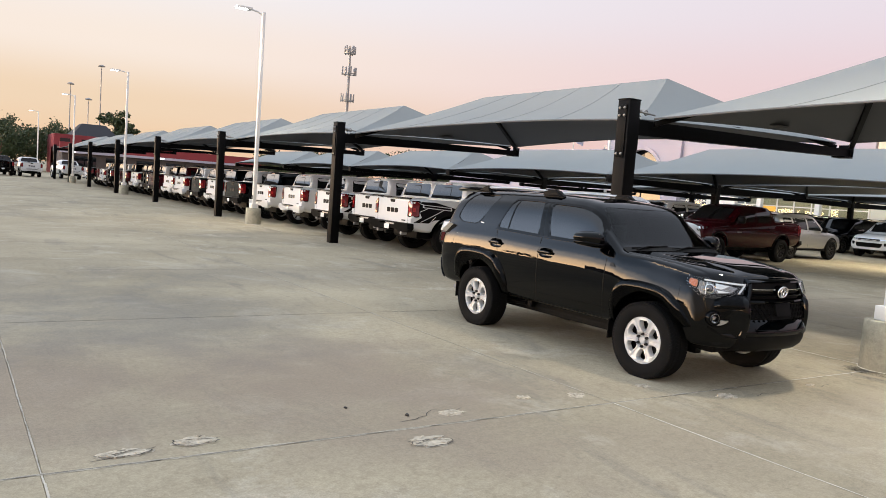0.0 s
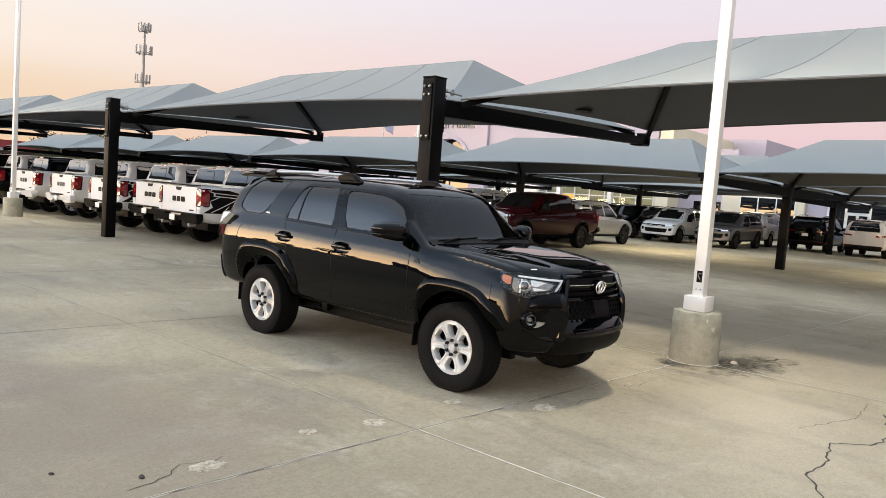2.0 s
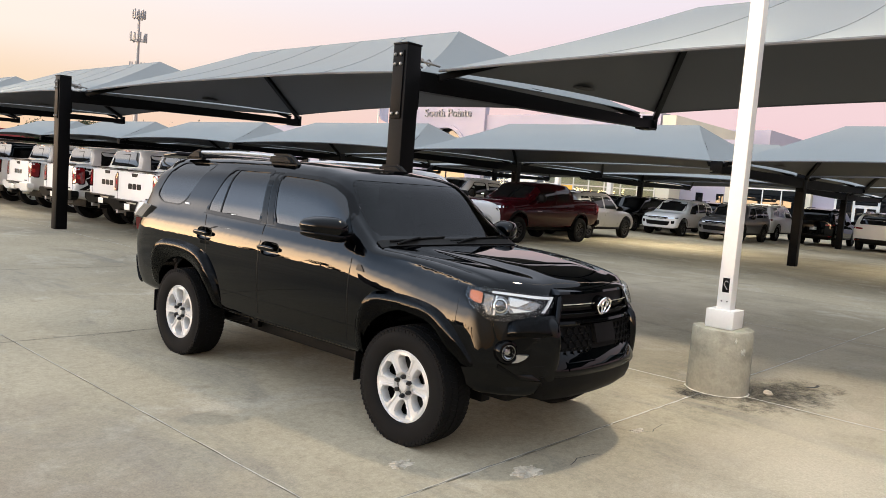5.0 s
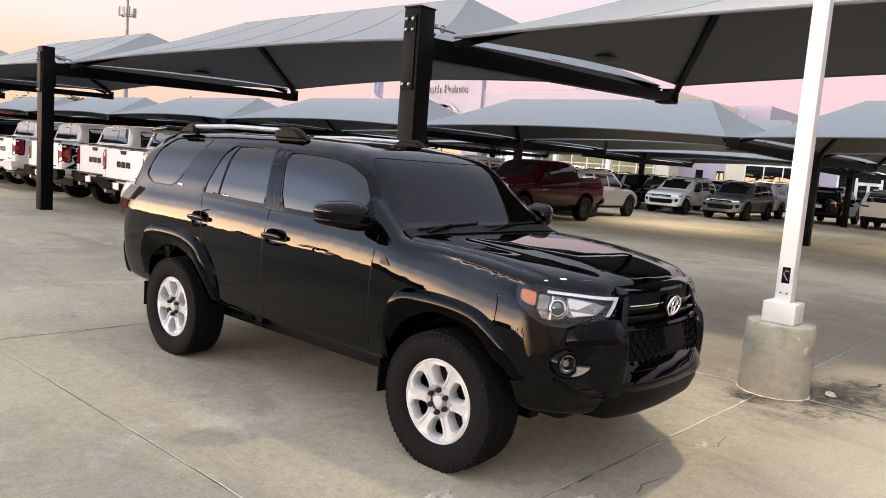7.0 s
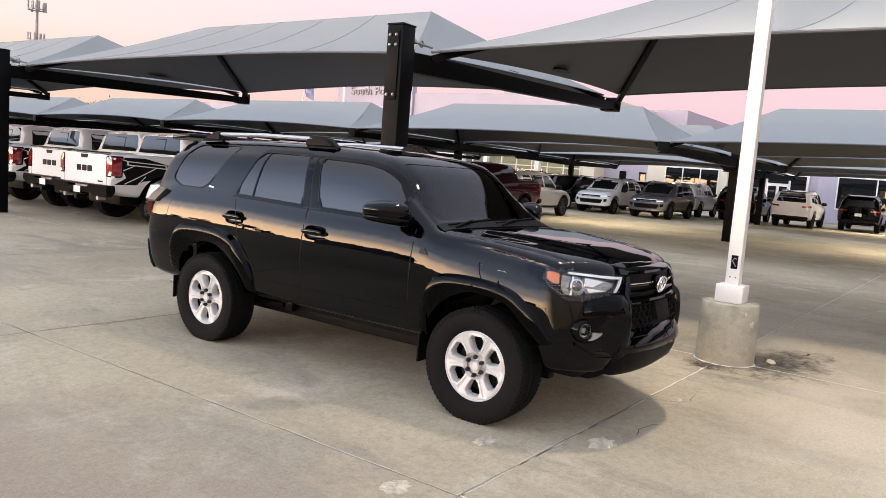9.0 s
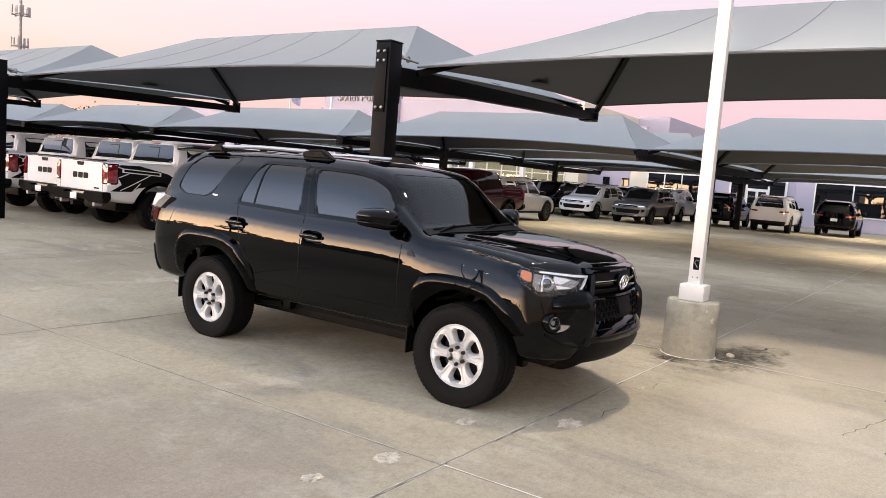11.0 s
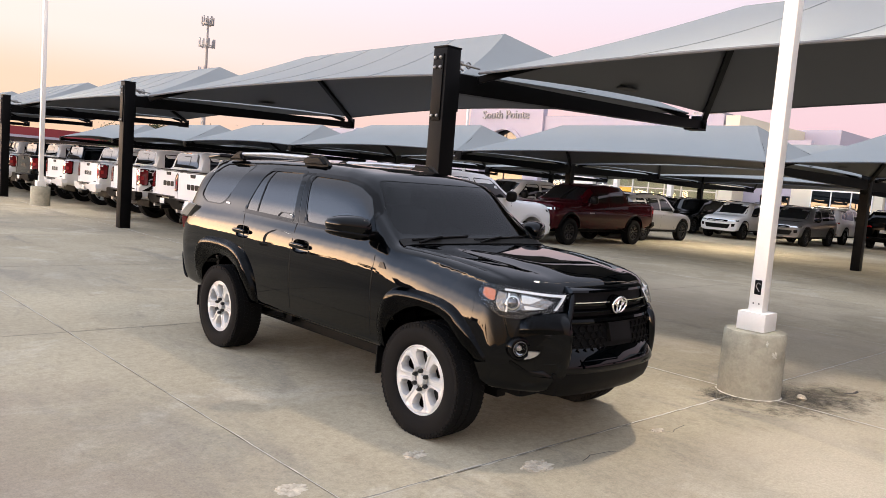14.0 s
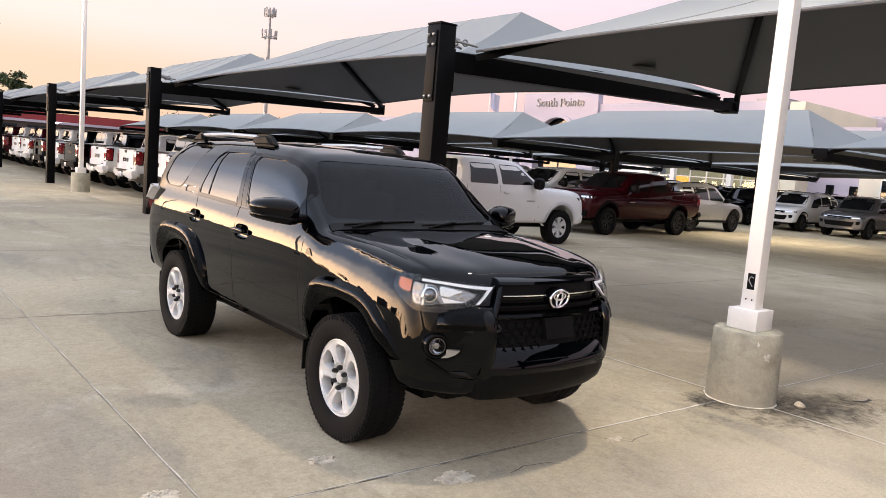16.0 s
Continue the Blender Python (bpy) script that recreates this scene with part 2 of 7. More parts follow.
WHITE_POLE = surface("white_painted_steel", (0.78, 0.76, 0.72), 0.38, vary=0.05, scale=2, fine=40, stain=((0.5, 0.45, 0.38), 2.0, 0.62, 0.85, 0.4))
BLACK_PAINT = surface("black_car_paint", (0.0001, 0.0003, 0.0007), 0.006, vary=0.03, scale=1.5, fine=400.0, spec=0.25)
WHITE_PAINT = paint("white_car_paint", (0.68, 0.685, 0.685))
RED_PAINT = surface("dark_red_car_paint", (0.034, 0.0022, 0.0042), 0.06, vary=0.04, scale=1.5, fine=300.0, spec=0.25)
SILVER_PAINT = paint("silver_car_paint", (0.30, 0.30, 0.31), 0.6)
GREY_PAINT = paint("grey_car_paint", (0.12, 0.12, 0.125), 0.5)
PLASTIC = surface("black_plastic", (0.0035, 0.0035, 0.0036), 0.5, spec=0.09, vary=0.2, scale=6, fine=300, bump=0.0004)
GLOSS_BLACK = surface("gloss_black_plastic", (0.0015, 0.0016, 0.0018), 0.05, spec=0.13, vary=0.1)
FACETED = surface("faceted_reflector", (0.34, 0.34, 0.35), 0.14, 1.0, vary=0.12, scale=20, fine=28, bump=0.016)
SMOKED = surface("smoked_chrome", (0.22, 0.22, 0.23), 0.10, 1.0, vary=0.1)
RUBBER = surface("tyre_rubber", (0.0050, 0.0050, 0.0051), 0.8, spec=0.12, vary=0.25, scale=9, fine=120, bump=0.0008)
ALLOY = surface("silver_alloy", (0.50, 0.515, 0.52), 0.34, 0.25, vary=0.05, scale=12)
DARK_ALLOY = surface("dark_alloy", (0.03, 0.03, 0.03), 0.3, 0.6, vary=0.1)
LAMP_BODY = surface("lamp_body_grey", (0.007, 0.007, 0.008), 0.25, 0.2, vary=0.3, scale=40, fine=90)
LIGHT_BAR = surface("white_light_guide", (0.80, 0.81, 0.84), 0.25, 0.3, vary=0.04, scale=30, coat=1.0)
RAIL = surface("brushed_rail", (0.46, 0.46, 0.46), 0.35, 0.9, vary=0.08, scale=10)
CHROME = surface("chrome", (0.82, 0.82, 0.82), 0.07, 1.0, vary=0.03)
TINT = glass_of("privacy_glass", (0.022, 0.023, 0.024), f0=0.078)
DOOR_GLASS = glass_of("front_door_glass", (0.10, 0.105, 0.104), f0=0.078)
CLEAR = glass_of("clear_glass", (0.20, 0.21, 0.208), f0=0.026)
LENS = glass_of("lamp_lens", (0.96, 0.97, 0.97), f0=0.012)
DARKGLASS = surface("dark_car_window", (0.008, 0.009, 0.010), 0.01, vary=0.1, spec=0.45)
RED_LENS = surface("red_lamp_lens", (0.14, 0.005, 0.007), 0.08, vary=0.08, coat=1.0)
AMBER = surface("amber_lens", (0.50, 0.17, 0.085), 0.15, vary=0.05)
SEAT = surface("grey_seat_cloth", (0.52, 0.525, 0.52), 0.85, vary=0.15, scale=8, fine=200)
WHITE_WALL = surface("white_stucco_wall", (0.42, 0.39, 0.46), 0.8, vary=0.05, scale=0.4, fine=30)
RED_WALL = surface("red_brick_wall", (0.25, 0.035, 0.04), 0.8, vary=0.15, scale=0.6, fine=20)
DARK_ROOF = surface("dark_roof_shingle", (0.03, 0.03, 0.035), 0.85, vary=0.2, scale=2)
BARK = surface("bark", (0.10, 0.075, 0.05), 0.9, vary=0.3, scale=3, bump=0.01)
LEAF = surface("leaf_green", (0.045, 0.065, 0.022), 0.7, vary=0.35, scale=0.8, fine=6)
GREY_STEEL = surface("grey_steel", (0.30, 0.29, 0.29), 0.5, 0.3, vary=0.1)


# ---- mesh helpers ----
def part(name, bm, material, parent=None, label="", smooth=True, angle=35.0):
    me = bpy.data.meshes.new(name)
    bmesh.ops.recalc_face_normals(bm, faces=bm.faces)
    bm.to_mesh(me)
    bm.free()
    return link_mesh(name, me, material, parent, label, smooth, angle)


def link_mesh(name, me, material, parent=None, label="", smooth=True, angle=35.0):
    ob = new(name, me)
    for m in material if isinstance(material, (list, tuple)) else [material]:
        me.materials.append(m)
    if smooth:
        for f in me.polygons:
            f.use_smooth = True
        me.set_sharp_from_angle(angle=radians(angle))
    ob.parent = parent
    if label:
        ob["label"] = label
    return ob


def thing(name, m, label, category, group=""):
    ob = new(name)
    ob.empty_display_size = 0.2
    ob.matrix_basis = m
    return tagged(ob, label, category, group)


def add_box(bm, c, s, bevel=0.0, rot=None, taper=1.0):
    r = bmesh.ops.create_cube(bm, size=1.0)
    vs = r["verts"]
    for v in vs:
        if taper != 1.0 and v.co.z > 0:
            v.co.x *= taper
            v.co.y *= taper
        v.co = Vector((v.co.x * s[0], v.co.y * s[1], v.co.z * s[2]))
    if bevel:
        es = list({e for v in vs for e in v.link_edges})
        g = bmesh.ops.bevel(bm, geom=es, offset=bevel, segments=2, affect="EDGES", profile=0.6)
        vs = list({v for f in g["faces"] for v in f.verts} | {v for v in vs if v.is_valid})
    m = Matrix.Translation(c) @ (rot.to_4x4() if rot else Matrix())
    bmesh.ops.transform(bm, matrix=m, verts=vs)
    return vs


def box(c, s, bevel=0.0, rot=None, taper=1.0):
    bm = bmesh.new()
    add_box(bm, c, s, bevel, rot, taper)
    return bm


def add_lathe(bm, profile, n=32, axis="X", centre=(0, 0, 0), caps=True):
    """profile: rows of (radius, height along the axis)."""
    rings = []
    for r, h in profile:
        ring = []
        for i in range(n):
            a = 2 * math.pi * i / n
            u, v = r * math.cos(a), r * math.sin(a)
            p = {"X": (h, u, v), "Y": (u, h, v), "Z": (u, v, h)}[axis]
            ring.append(bm.verts.new(Vector(p) + Vector(centre)))
        rings.append(ring)
    for a, b in zip(rings, rings[1:]):
        for i in range(n):
            j = (i + 1) % n
            bm.faces.new((a[i], a[j], b[j], b[i]))
    for ring, r in ((rings[0], profile[0][0]), (rings[-1], profile[-1][0])):
        if caps and r > 1e-4:
            bm.faces.new(ring)
    return rings


def lathe(profile, n=32, axis="X", centre=(0, 0, 0), caps=True):
    bm = bmesh.new()
    add_lathe(bm, profile, n, axis, centre, caps)
    return bm


def add_tube(bm, pts, r, n=8, flat=1.0):
    pts = [Vector(p) for p in pts]
    rings = []
    for i, p in enumerate(pts):
        d = (pts[min(i + 1, len(pts) - 1)] - pts[max(i - 1, 0)]).normalized()
        up = Vector((0, 0, 1)) if abs(d.z) < 0.95 else Vector((1, 0, 0))
        s = d.cross(up).normalized()
        u = s.cross(d)
        rr = r[i] if isinstance(r, (list, tuple)) else r
        rings.append([bm.verts.new(p + s * math.cos(2 * math.pi * k / n) * rr + u * math.sin(2 * math.pi * k / n) * rr * flat) for k in range(n)])
    for a, b in zip(rings, rings[1:]):
        for k in range(n):
            bm.faces.new((a[k], a[(k + 1) % n], b[(k + 1) % n], b[k]))
    bm.faces.new(rings[0])
    bm.faces.new(rings[-1])


def tube(pts, r, n=8, flat=1.0):
    bm = bmesh.new()
    add_tube(bm, pts, r, n, flat)
    return bm


def beam(a, b, w, h):
    """A straight rectangular bar from a to b, w across and h high."""
    a, b = Vector(a), Vector(b)
    d = b - a
    return box((a + b) / 2, (d.length, w, h), min(w, h) * 0.08, d.to_track_quat("X", "Z").to_matrix())


def grid_mesh(f, nu, nv):
    """Vertices and quads of f(u, v), u and v in 0..1."""
    verts = [f(i / nu, j / nv) for j in range(nv + 1) for i in range(nu + 1)]
    faces = [(j * (nu + 1) + i, j * (nu + 1) + i + 1, (j + 1) * (nu + 1) + i + 1, (j + 1) * (nu + 1) + i) for j in range(nv) for i in range(nu)]
    return verts, faces


def add_mesh(bm, verts, faces):
    vs = [bm.verts.new(v) for v in verts]
    for f in faces:
        try:
            bm.faces.new([vs[i] for i in f])
        except ValueError:
            pass
    return vs


def rounded(pts, r, n=4):
    out = []
    for i, p in enumerate(pts):
        p, a, b = Vector(p), Vector(pts[i - 1]), Vector(pts[(i + 1) % len(pts)])
        ra = min(r, (a - p).length * 0.45)
        rb = min(r, (b - p).length * 0.45)
        s, e = p + (a - p).normalized() * ra, p + (b - p).normalized() * rb
        for k in range(n + 1):
            t = k / n
            out.append(tuple(s * (1 - t) ** 2 + p * 2 * t * (1 - t) + e * t * t))
    return out


# ---- vehicle bodies ----
def curves_of(table, lo, hi, soft):
    """Smoothed values of a table of (y, ...) rows at any y."""
    t = np.array(sorted(table), float)
    ys = np.arange(lo - 0.5, hi + 0.5, 0.01)
    k = np.exp(-0.5 * (np.arange(-40, 41) * 0.01 / soft) ** 2)
    k /= k.sum()
    cols = []
    for c in range(1, t.shape[1]):
        v = np.interp(ys, t[:, 0], t[:, c])
        cols.append(np.convolve(np.pad(v, 40, mode="edge"), k, mode="valid"))
    return lambda y: [float(np.interp(y, ys, c)) for c in cols]


def chaikin(p, n):
    p = np.array(p, float)
    for _ in range(n):
        q = np.empty((2 * len(p), p.shape[1]))
        q[0], q[-1] = p[0], p[-1]
        q[1:-1:2] = 0.75 * p[:-1] + 0.25 * p[1:]
        q[2:-1:2] = 0.25 * p[:-1] + 0.75 * p[1:]
        p = q
    return p


def hull(table, rear, front, soft=0.04, step=0.05, fine=2, nose=0.10, tail=0.05, nose_len=0.7, tail_len=0.5, tuck=0.80, dome=None, crown=None):
    """A closed body lofted along y. Rows: y, bottom, belt, top, half width, half width at the belt, half width at the top."""
    val = curves_of(table, rear, front, soft)
    n = max(8, round((front - rear) / step))
    ys = [rear + (front - rear) * i / n for i in range(n + 1)]
    wide = max(r[4] for r in table)

    def ring(y, k=1.0):
        zb, zs, zr, hw, hs, hr = val(y)
        h, g = zs - zb, zr - zs
        c = min(0.10, 0.32 * g)
        p = [(0, zb), (hw * tuck, zb), (hw - 0.055, zb + 0.045), (hw - 0.034, zb + 0.16 * h), (hw - 0.010, zb + 0.36 * h), (hw + 0.004, zb + 0.60 * h), (hw - 0.004, zb + 0.76 * h),
             (hw - 0.019, zb + 0.89 * h), (hs, zs), (hs - 0.16 * (hs - hr), zs + 0.28 * g), (hs - 0.52 * (hs - hr), zs + 0.66 * g), (hr, zr - c), (hr - min(0.06, 0.8 * c), zr - 0.42 * c),
             (hr * 0.80, zr - 0.18 * c), (hr * 0.42, zr - 0.03 * c), (0, zr)]
        if crown:
            k0 = crown(y)
            shift = {4: 0.004, 5: -0.010, 6: -0.0185, 7: -0.0235, 8: -0.022}
            p = [(x + k0 * shift.get(i, 0.0), z) for i, (x, z) in enumerate(p)]
        q = chaikin(p, fine)
        out = []
        for x, z in q:
            x *= k
            s = (x / wide) ** 2
            f = max(0.0, (y - front + nose_len) / nose_len)
            f = 1.1 * f * f / (f + 0.1)
            b = max(0.0, (rear + tail_len - y) / tail_len)
            if dome and z > zs:
                d0, d1, dw, dh = dome
                step = lambda q: min(1.0, max(0.0, q)) ** 2 * (3.0 - 2.0 * min(1.0, max(0.0, q)))
                z += dh * step((y - d0) / 0.20) * step((d1 - y) / 0.40) * step((dw + 0.11 - 0.16 * (y - d0) - abs(x)) / 0.11)
            out.append((x, y - (nose(x) if callable(nose) else nose * s) * f + tail * b * s, z))
        return out + [(-x, yy, z) for x, yy, z in out[-2:0:-1]]

    rings = [ring(ys[0], k) for k in (0.15, 0.5, 0.8)] + [ring(y) for y in ys] + [ring(ys[-1], k) for k in (0.8, 0.5, 0.15)]
    m = len(rings[0])
    verts = [v for r in rings for v in r]
    faces = [(a * m + i, a * m + (i + 1) % m, (a + 1) * m + (i + 1) % m, (a + 1) * m + i) for a in range(len(rings) - 1) for i in range(m)]
    half = m // 2
    for base in (0, (len(rings) - 1) * m):
        for i in range(half):
            a, b, c, d = base + i, base + i + 1, base + (m - i - 1) % m, base + (m - i) % m
            quad = [q for j, q in enumerate((a, b, c, d)) if q not in (a, b, c, d)[:j]]
            if len(quad) > 2:
                faces.append(tuple(quad))
    bm = bmesh.new()
    add_mesh(bm, verts, faces)
    bmesh.ops.remove_doubles(bm, verts=bm.verts, dist=0.0005)
    bmesh.ops.recalc_face_normals(bm, faces=bm.faces)
    return bm, val


def tree_of(bm):
    from mathutils.bvhtree import BVHTree
    bm.normal_update()
    bmesh.ops.triangulate(bm, faces=bm.faces)
    return BVHTree.FromBMesh(bm)


SIDES = {"right": ((1, 0, 0), lambda u, v: (3, u, v)), "left": ((-1, 0, 0), lambda u, v: (-3, u, v)), "front": ((0, 1, 0), lambda u, v: (u, 6, v)), "rear": ((0, -1, 0), lambda u, v: (u, -6, v)), "top": ((0, 0, 1), lambda u, v: (u, v, 5))}
for _n, _s, _f in (("front_right", 1, 1), ("front_left", -1, 1), ("rear_right", 1, -1), ("rear_left", -1, -1)):
    SIDES[_n] = ((0.62 * _s, 0.785 * _f, 0), lambda u, v, _s=_s, _f=_f: (0.62 * _s * 4 + 0.785 * u * _s, 0.785 * _f * 4 - 0.62 * u * _f, v))


def diag(pts):
    """Corner panels: rows of (distance from the middle, distance from the axle centre, height) as outline points of a diagonal side."""
    return [(0.785 * x - 0.62 * y, z) for x, y, z in pts]


def laid(bvh, poly, side, out=0.004, deep=0.012, cell=0.08):
    """A panel with the outline poly, laid on a body from one side: out proud of its skin, deep thick."""
    way, at = SIDES[side]
    bm = bmesh.new()
    bm.faces.new([bm.verts.new((u, v, 0)) for u, v in poly])
    us, vs = [p[0] for p in poly], [p[1] for p in poly]
    for lo, hi, axis in ((min(us), max(us), (1, 0, 0)), (min(vs), max(vs), (0, 1, 0))):
        k = math.floor(lo / cell) + 1
        while k * cell < hi:
            bmesh.ops.bisect_plane(bm, geom=bm.verts[:] + bm.edges[:] + bm.faces[:], plane_co=Vector(axis) * k * cell, plane_no=axis)
            k += 1
    flat = [(v.co.x, v.co.y) for v in bm.verts]
    index = {v: i for i, v in enumerate(bm.verts)}
    faces = [[index[v] for v in f.verts] for f in bm.faces]
    rim = [(index[e.verts[0]], index[e.verts[1]]) for e in bm.edges if len(e.link_faces) == 1]
    bm.free()
    top, low = [], []
    for u, v in flat:
        p = Vector(at(u, v))
        hit, normal, _, _ = bvh.ray_cast(p, -Vector(way))
        if hit is None:
            hit, normal, _, _ = bvh.find_nearest(p * 0.3)
        if normal.dot(Vector(way)) < 0:
            normal = -normal
        top.append(hit + normal * out)
        low.append(hit + normal * (out - deep))
    n = len(flat)
    bm = bmesh.new()
    add_mesh(bm, top + low, faces + [[i + n for i in reversed(f)] for f in faces] + [(a, b, b + n, a + n) for a, b in rim])
    bmesh.ops.recalc_face_normals(bm, faces=bm.faces)
    return bm


def laid_ring(bvh, poly, side, w, out=0.004, deep=0.012):
    """A band of width w round the outline poly, laid on a body from one side."""
    way, at = SIDES[side]
    n = len(poly)
    ring = []
    for k in range(n):
        a, b, c = Vector(poly[k - 1]), Vector(poly[k]), Vector(poly[(k + 1) % n])
        d = (c - a).normalized()
        o = Vector((d.y, -d.x)) * w / 2
        ring.append([b - o, b + o])
    verts = []
    for pair in ring:
        row = []
        for u, v in pair:
            hit, normal, _, _ = bvh.ray_cast(Vector(at(u, v)), -Vector(way))
            if hit is None:
                hit, normal, _, _ = bvh.find_nearest(Vector(at(u, v)) * 0.3)
            if normal.dot(Vector(way)) < 0:
                normal = -normal
            row.append((hit + normal * out, hit + normal * (out - deep)))
        verts += [row[0][0], row[1][0], row[1][1], row[0][1]]
    bm = bmesh.new()
    add_mesh(bm, verts, [(4 * k + i, 4 * k + (i + 1) % 4, 4 * ((k + 1) % n) + (i + 1) % 4, 4 * ((k + 1) % n) + i) for k in range(n) for i in range(4)])
    return bm


def strip(a, b, w):
    """The outline of a straight narrow band from a to b."""
    a, b = Vector(a), Vector(b)
    n = Vector((-(b - a).y, (b - a).x)).normalized() * w / 2
    return [tuple(a - n), tuple(b - n), tuple(b + n), tuple(a + n)]


def prism(poly, side, lo, hi):
    """A closed prism over poly between two depths, across the car or along it."""
    at = (lambda u, v, d: (d, u, v)) if side == "side" else (lambda u, v, d: (u, d, v)) if side == "end" else (lambda u, v, d: (u, v, d))
    bm = bmesh.new()
    n = len(poly)
    add_mesh(bm, [at(u, v, lo) for u, v in poly] + [at(u, v, hi) for u, v in poly],
             [list(range(n)), list(range(2 * n - 1, n - 1, -1))] + [(i, (i + 1) % n, (i + 1) % n + n, i + n) for i in range(n)])
    bmesh.ops.recalc_face_normals(bm, faces=bm.faces)
    return bm


def joined(parts):
    bm = bmesh.new()
    for p in parts:
        me = bpy.data.meshes.new("joined")
        p.to_mesh(me)
        p.free()
        bm.from_mesh(me)
        bpy.data.meshes.remove(me)
    return bm


def carve(body, cutters):
    """Cuts solids out of a body and keeps the skin's smooth normals. Faces made by the cutters take the second material."""
    from mathutils.bvhtree import BVHTree
    base = bpy.data.meshes.new("body")
    body.verts.ensure_lookup_table()
    body.verts.index_update()
    body.to_mesh(base)
    bvh = BVHTree.FromBMesh(body)
    body.normal_update()
    vn = [v.normal.copy() for v in body.verts]
    fv = [[v.index for v in f.verts] for f in body.faces]
    ob = bpy.data.objects.new("body", base)
    scene.collection.objects.link(ob)
    base.materials.append(BLACK_PAINT)
    base.materials.append(PLASTIC)
    made = []
    for c in cutters:
        me = bpy.data.meshes.new("cutter")
        c.to_mesh(me)
        c.free()
        me.materials.append(BLACK_PAINT)
        me.materials.append(PLASTIC)
        for f in me.polygons:
            f.material_index = 1
        cob = bpy.data.objects.new("cutter", me)
        scene.collection.objects.link(cob)
        mod = ob.modifiers.new("cut", "BOOLEAN")
        mod.operation, mod.solver, mod.object = "DIFFERENCE", "EXACT", cob
        made.append(cob)
    bpy.context.view_layer.update()
    deps = bpy.context.evaluated_depsgraph_get()
    me = bpy.data.meshes.new_from_object(ob.evaluated_get(deps))
    for o in [ob] + made:
        d = o.data
        bpy.data.objects.remove(o)
        bpy.data.meshes.remove(d)
    me.materials.clear()
    for f in me.polygons:
        f.use_smooth = True
    me.set_sharp_from_angle(angle=radians(40))
    normals = [None] * len(me.loops)
    cn = me.corner_normals
    for f in me.polygons:
        for li in f.loop_indices:
            n = Vector(cn[li].vector)
            co = me.vertices[me.loops[li].vertex_index].co
            hit, hn, fi, d = bvh.find_nearest(co)
            if d is not None and d < 0.002 and hn.dot(f.normal) > 0.85 and f.material_index == 0:
                ws = [1.0 / (1e-4 + (body.verts[i].co - co).length_squared) for i in fv[fi]]
                m = sum((vn[i] * w for i, w in zip(fv[fi], ws)), Vector())
                if m.length > 0 and m.normalized().dot(n) > 0.7:
                    n = m.normalized()
            normals[li] = tuple(n)
    me.normals_split_custom_set(normals)
    return me


def painted(ob, m):
    ob.material_slots[0].link = "OBJECT"
    ob.material_slots[0].material = m
    ob["paint"] = 1
    return ob


def repaint(top, m):
    for o in top.children_recursive:
        if o.get("paint"):
            o.material_slots[0].material = m


def tread_tyre(r, w, rim_r, blocks=0):
    """A tyre round the x axis, its outer face towards +x, centred on x = 0."""
    h = w / 2
    prof = [(rim_r, -h * 0.80), (rim_r + 0.02, -h * 0.92), (rim_r + (r - rim_r) * 0.5, -h), (r - 0.045, -h * 0.96), (r - 0.015, -h * 0.86), (r - 0.008, -h * 0.6), (r - 0.008, h * 0.6), (r - 0.015, h * 0.86), (r - 0.045, h * 0.96),
            (rim_r + (r - rim_r) * 0.5, h), (rim_r + 0.03, h * 0.94), (rim_r + 0.012, h * 0.88), (rim_r, h * 0.80)]
    bm = lathe(prof + prof[:1], 64 if blocks else 32, caps=False)
    tread = bmesh.new() if blocks else None
    if blocks:
        for k in range(blocks):
            a = 2 * math.pi * k / blocks
            for row, (x0, bw, da) in enumerate(((-0.355, 0.20, 0.0), (-0.12, 0.20, 0.5), (0.12, 0.20, 0.0), (0.355, 0.20, 0.5))):
                aa = a + da * 2 * math.pi / blocks
                rot = Matrix.Rotation(aa, 3, "X") @ Matrix.Rotation(0.35 if row % 2 else -0.35, 3, "Z")
                add_box(tread, Matrix.Rotation(aa, 3, "X") @ Vector((x0 * w, 0, 0)) + Matrix.Rotation(aa, 3, "X") @ Vector((0, 0, r - (0.011 if abs(x0) > 0.3 else 0.007))), (bw * w, 2 * math.pi * r / blocks * 0.86, 0.009), 0, rot)
            rot = Matrix.Rotation(a, 3, "X")
            add_box(tread, rot @ Vector((h * 0.935, 0, r - 0.030)), (0.004, 2 * math.pi * r / blocks * 0.72, 0.024), 0, rot)
            add_box(tread, rot @ Vector((-h * 0.935, 0, r - 0.030)), (0.004, 2 * math.pi * r / blocks * 0.72, 0.024), 0, rot)
    return bm, tread


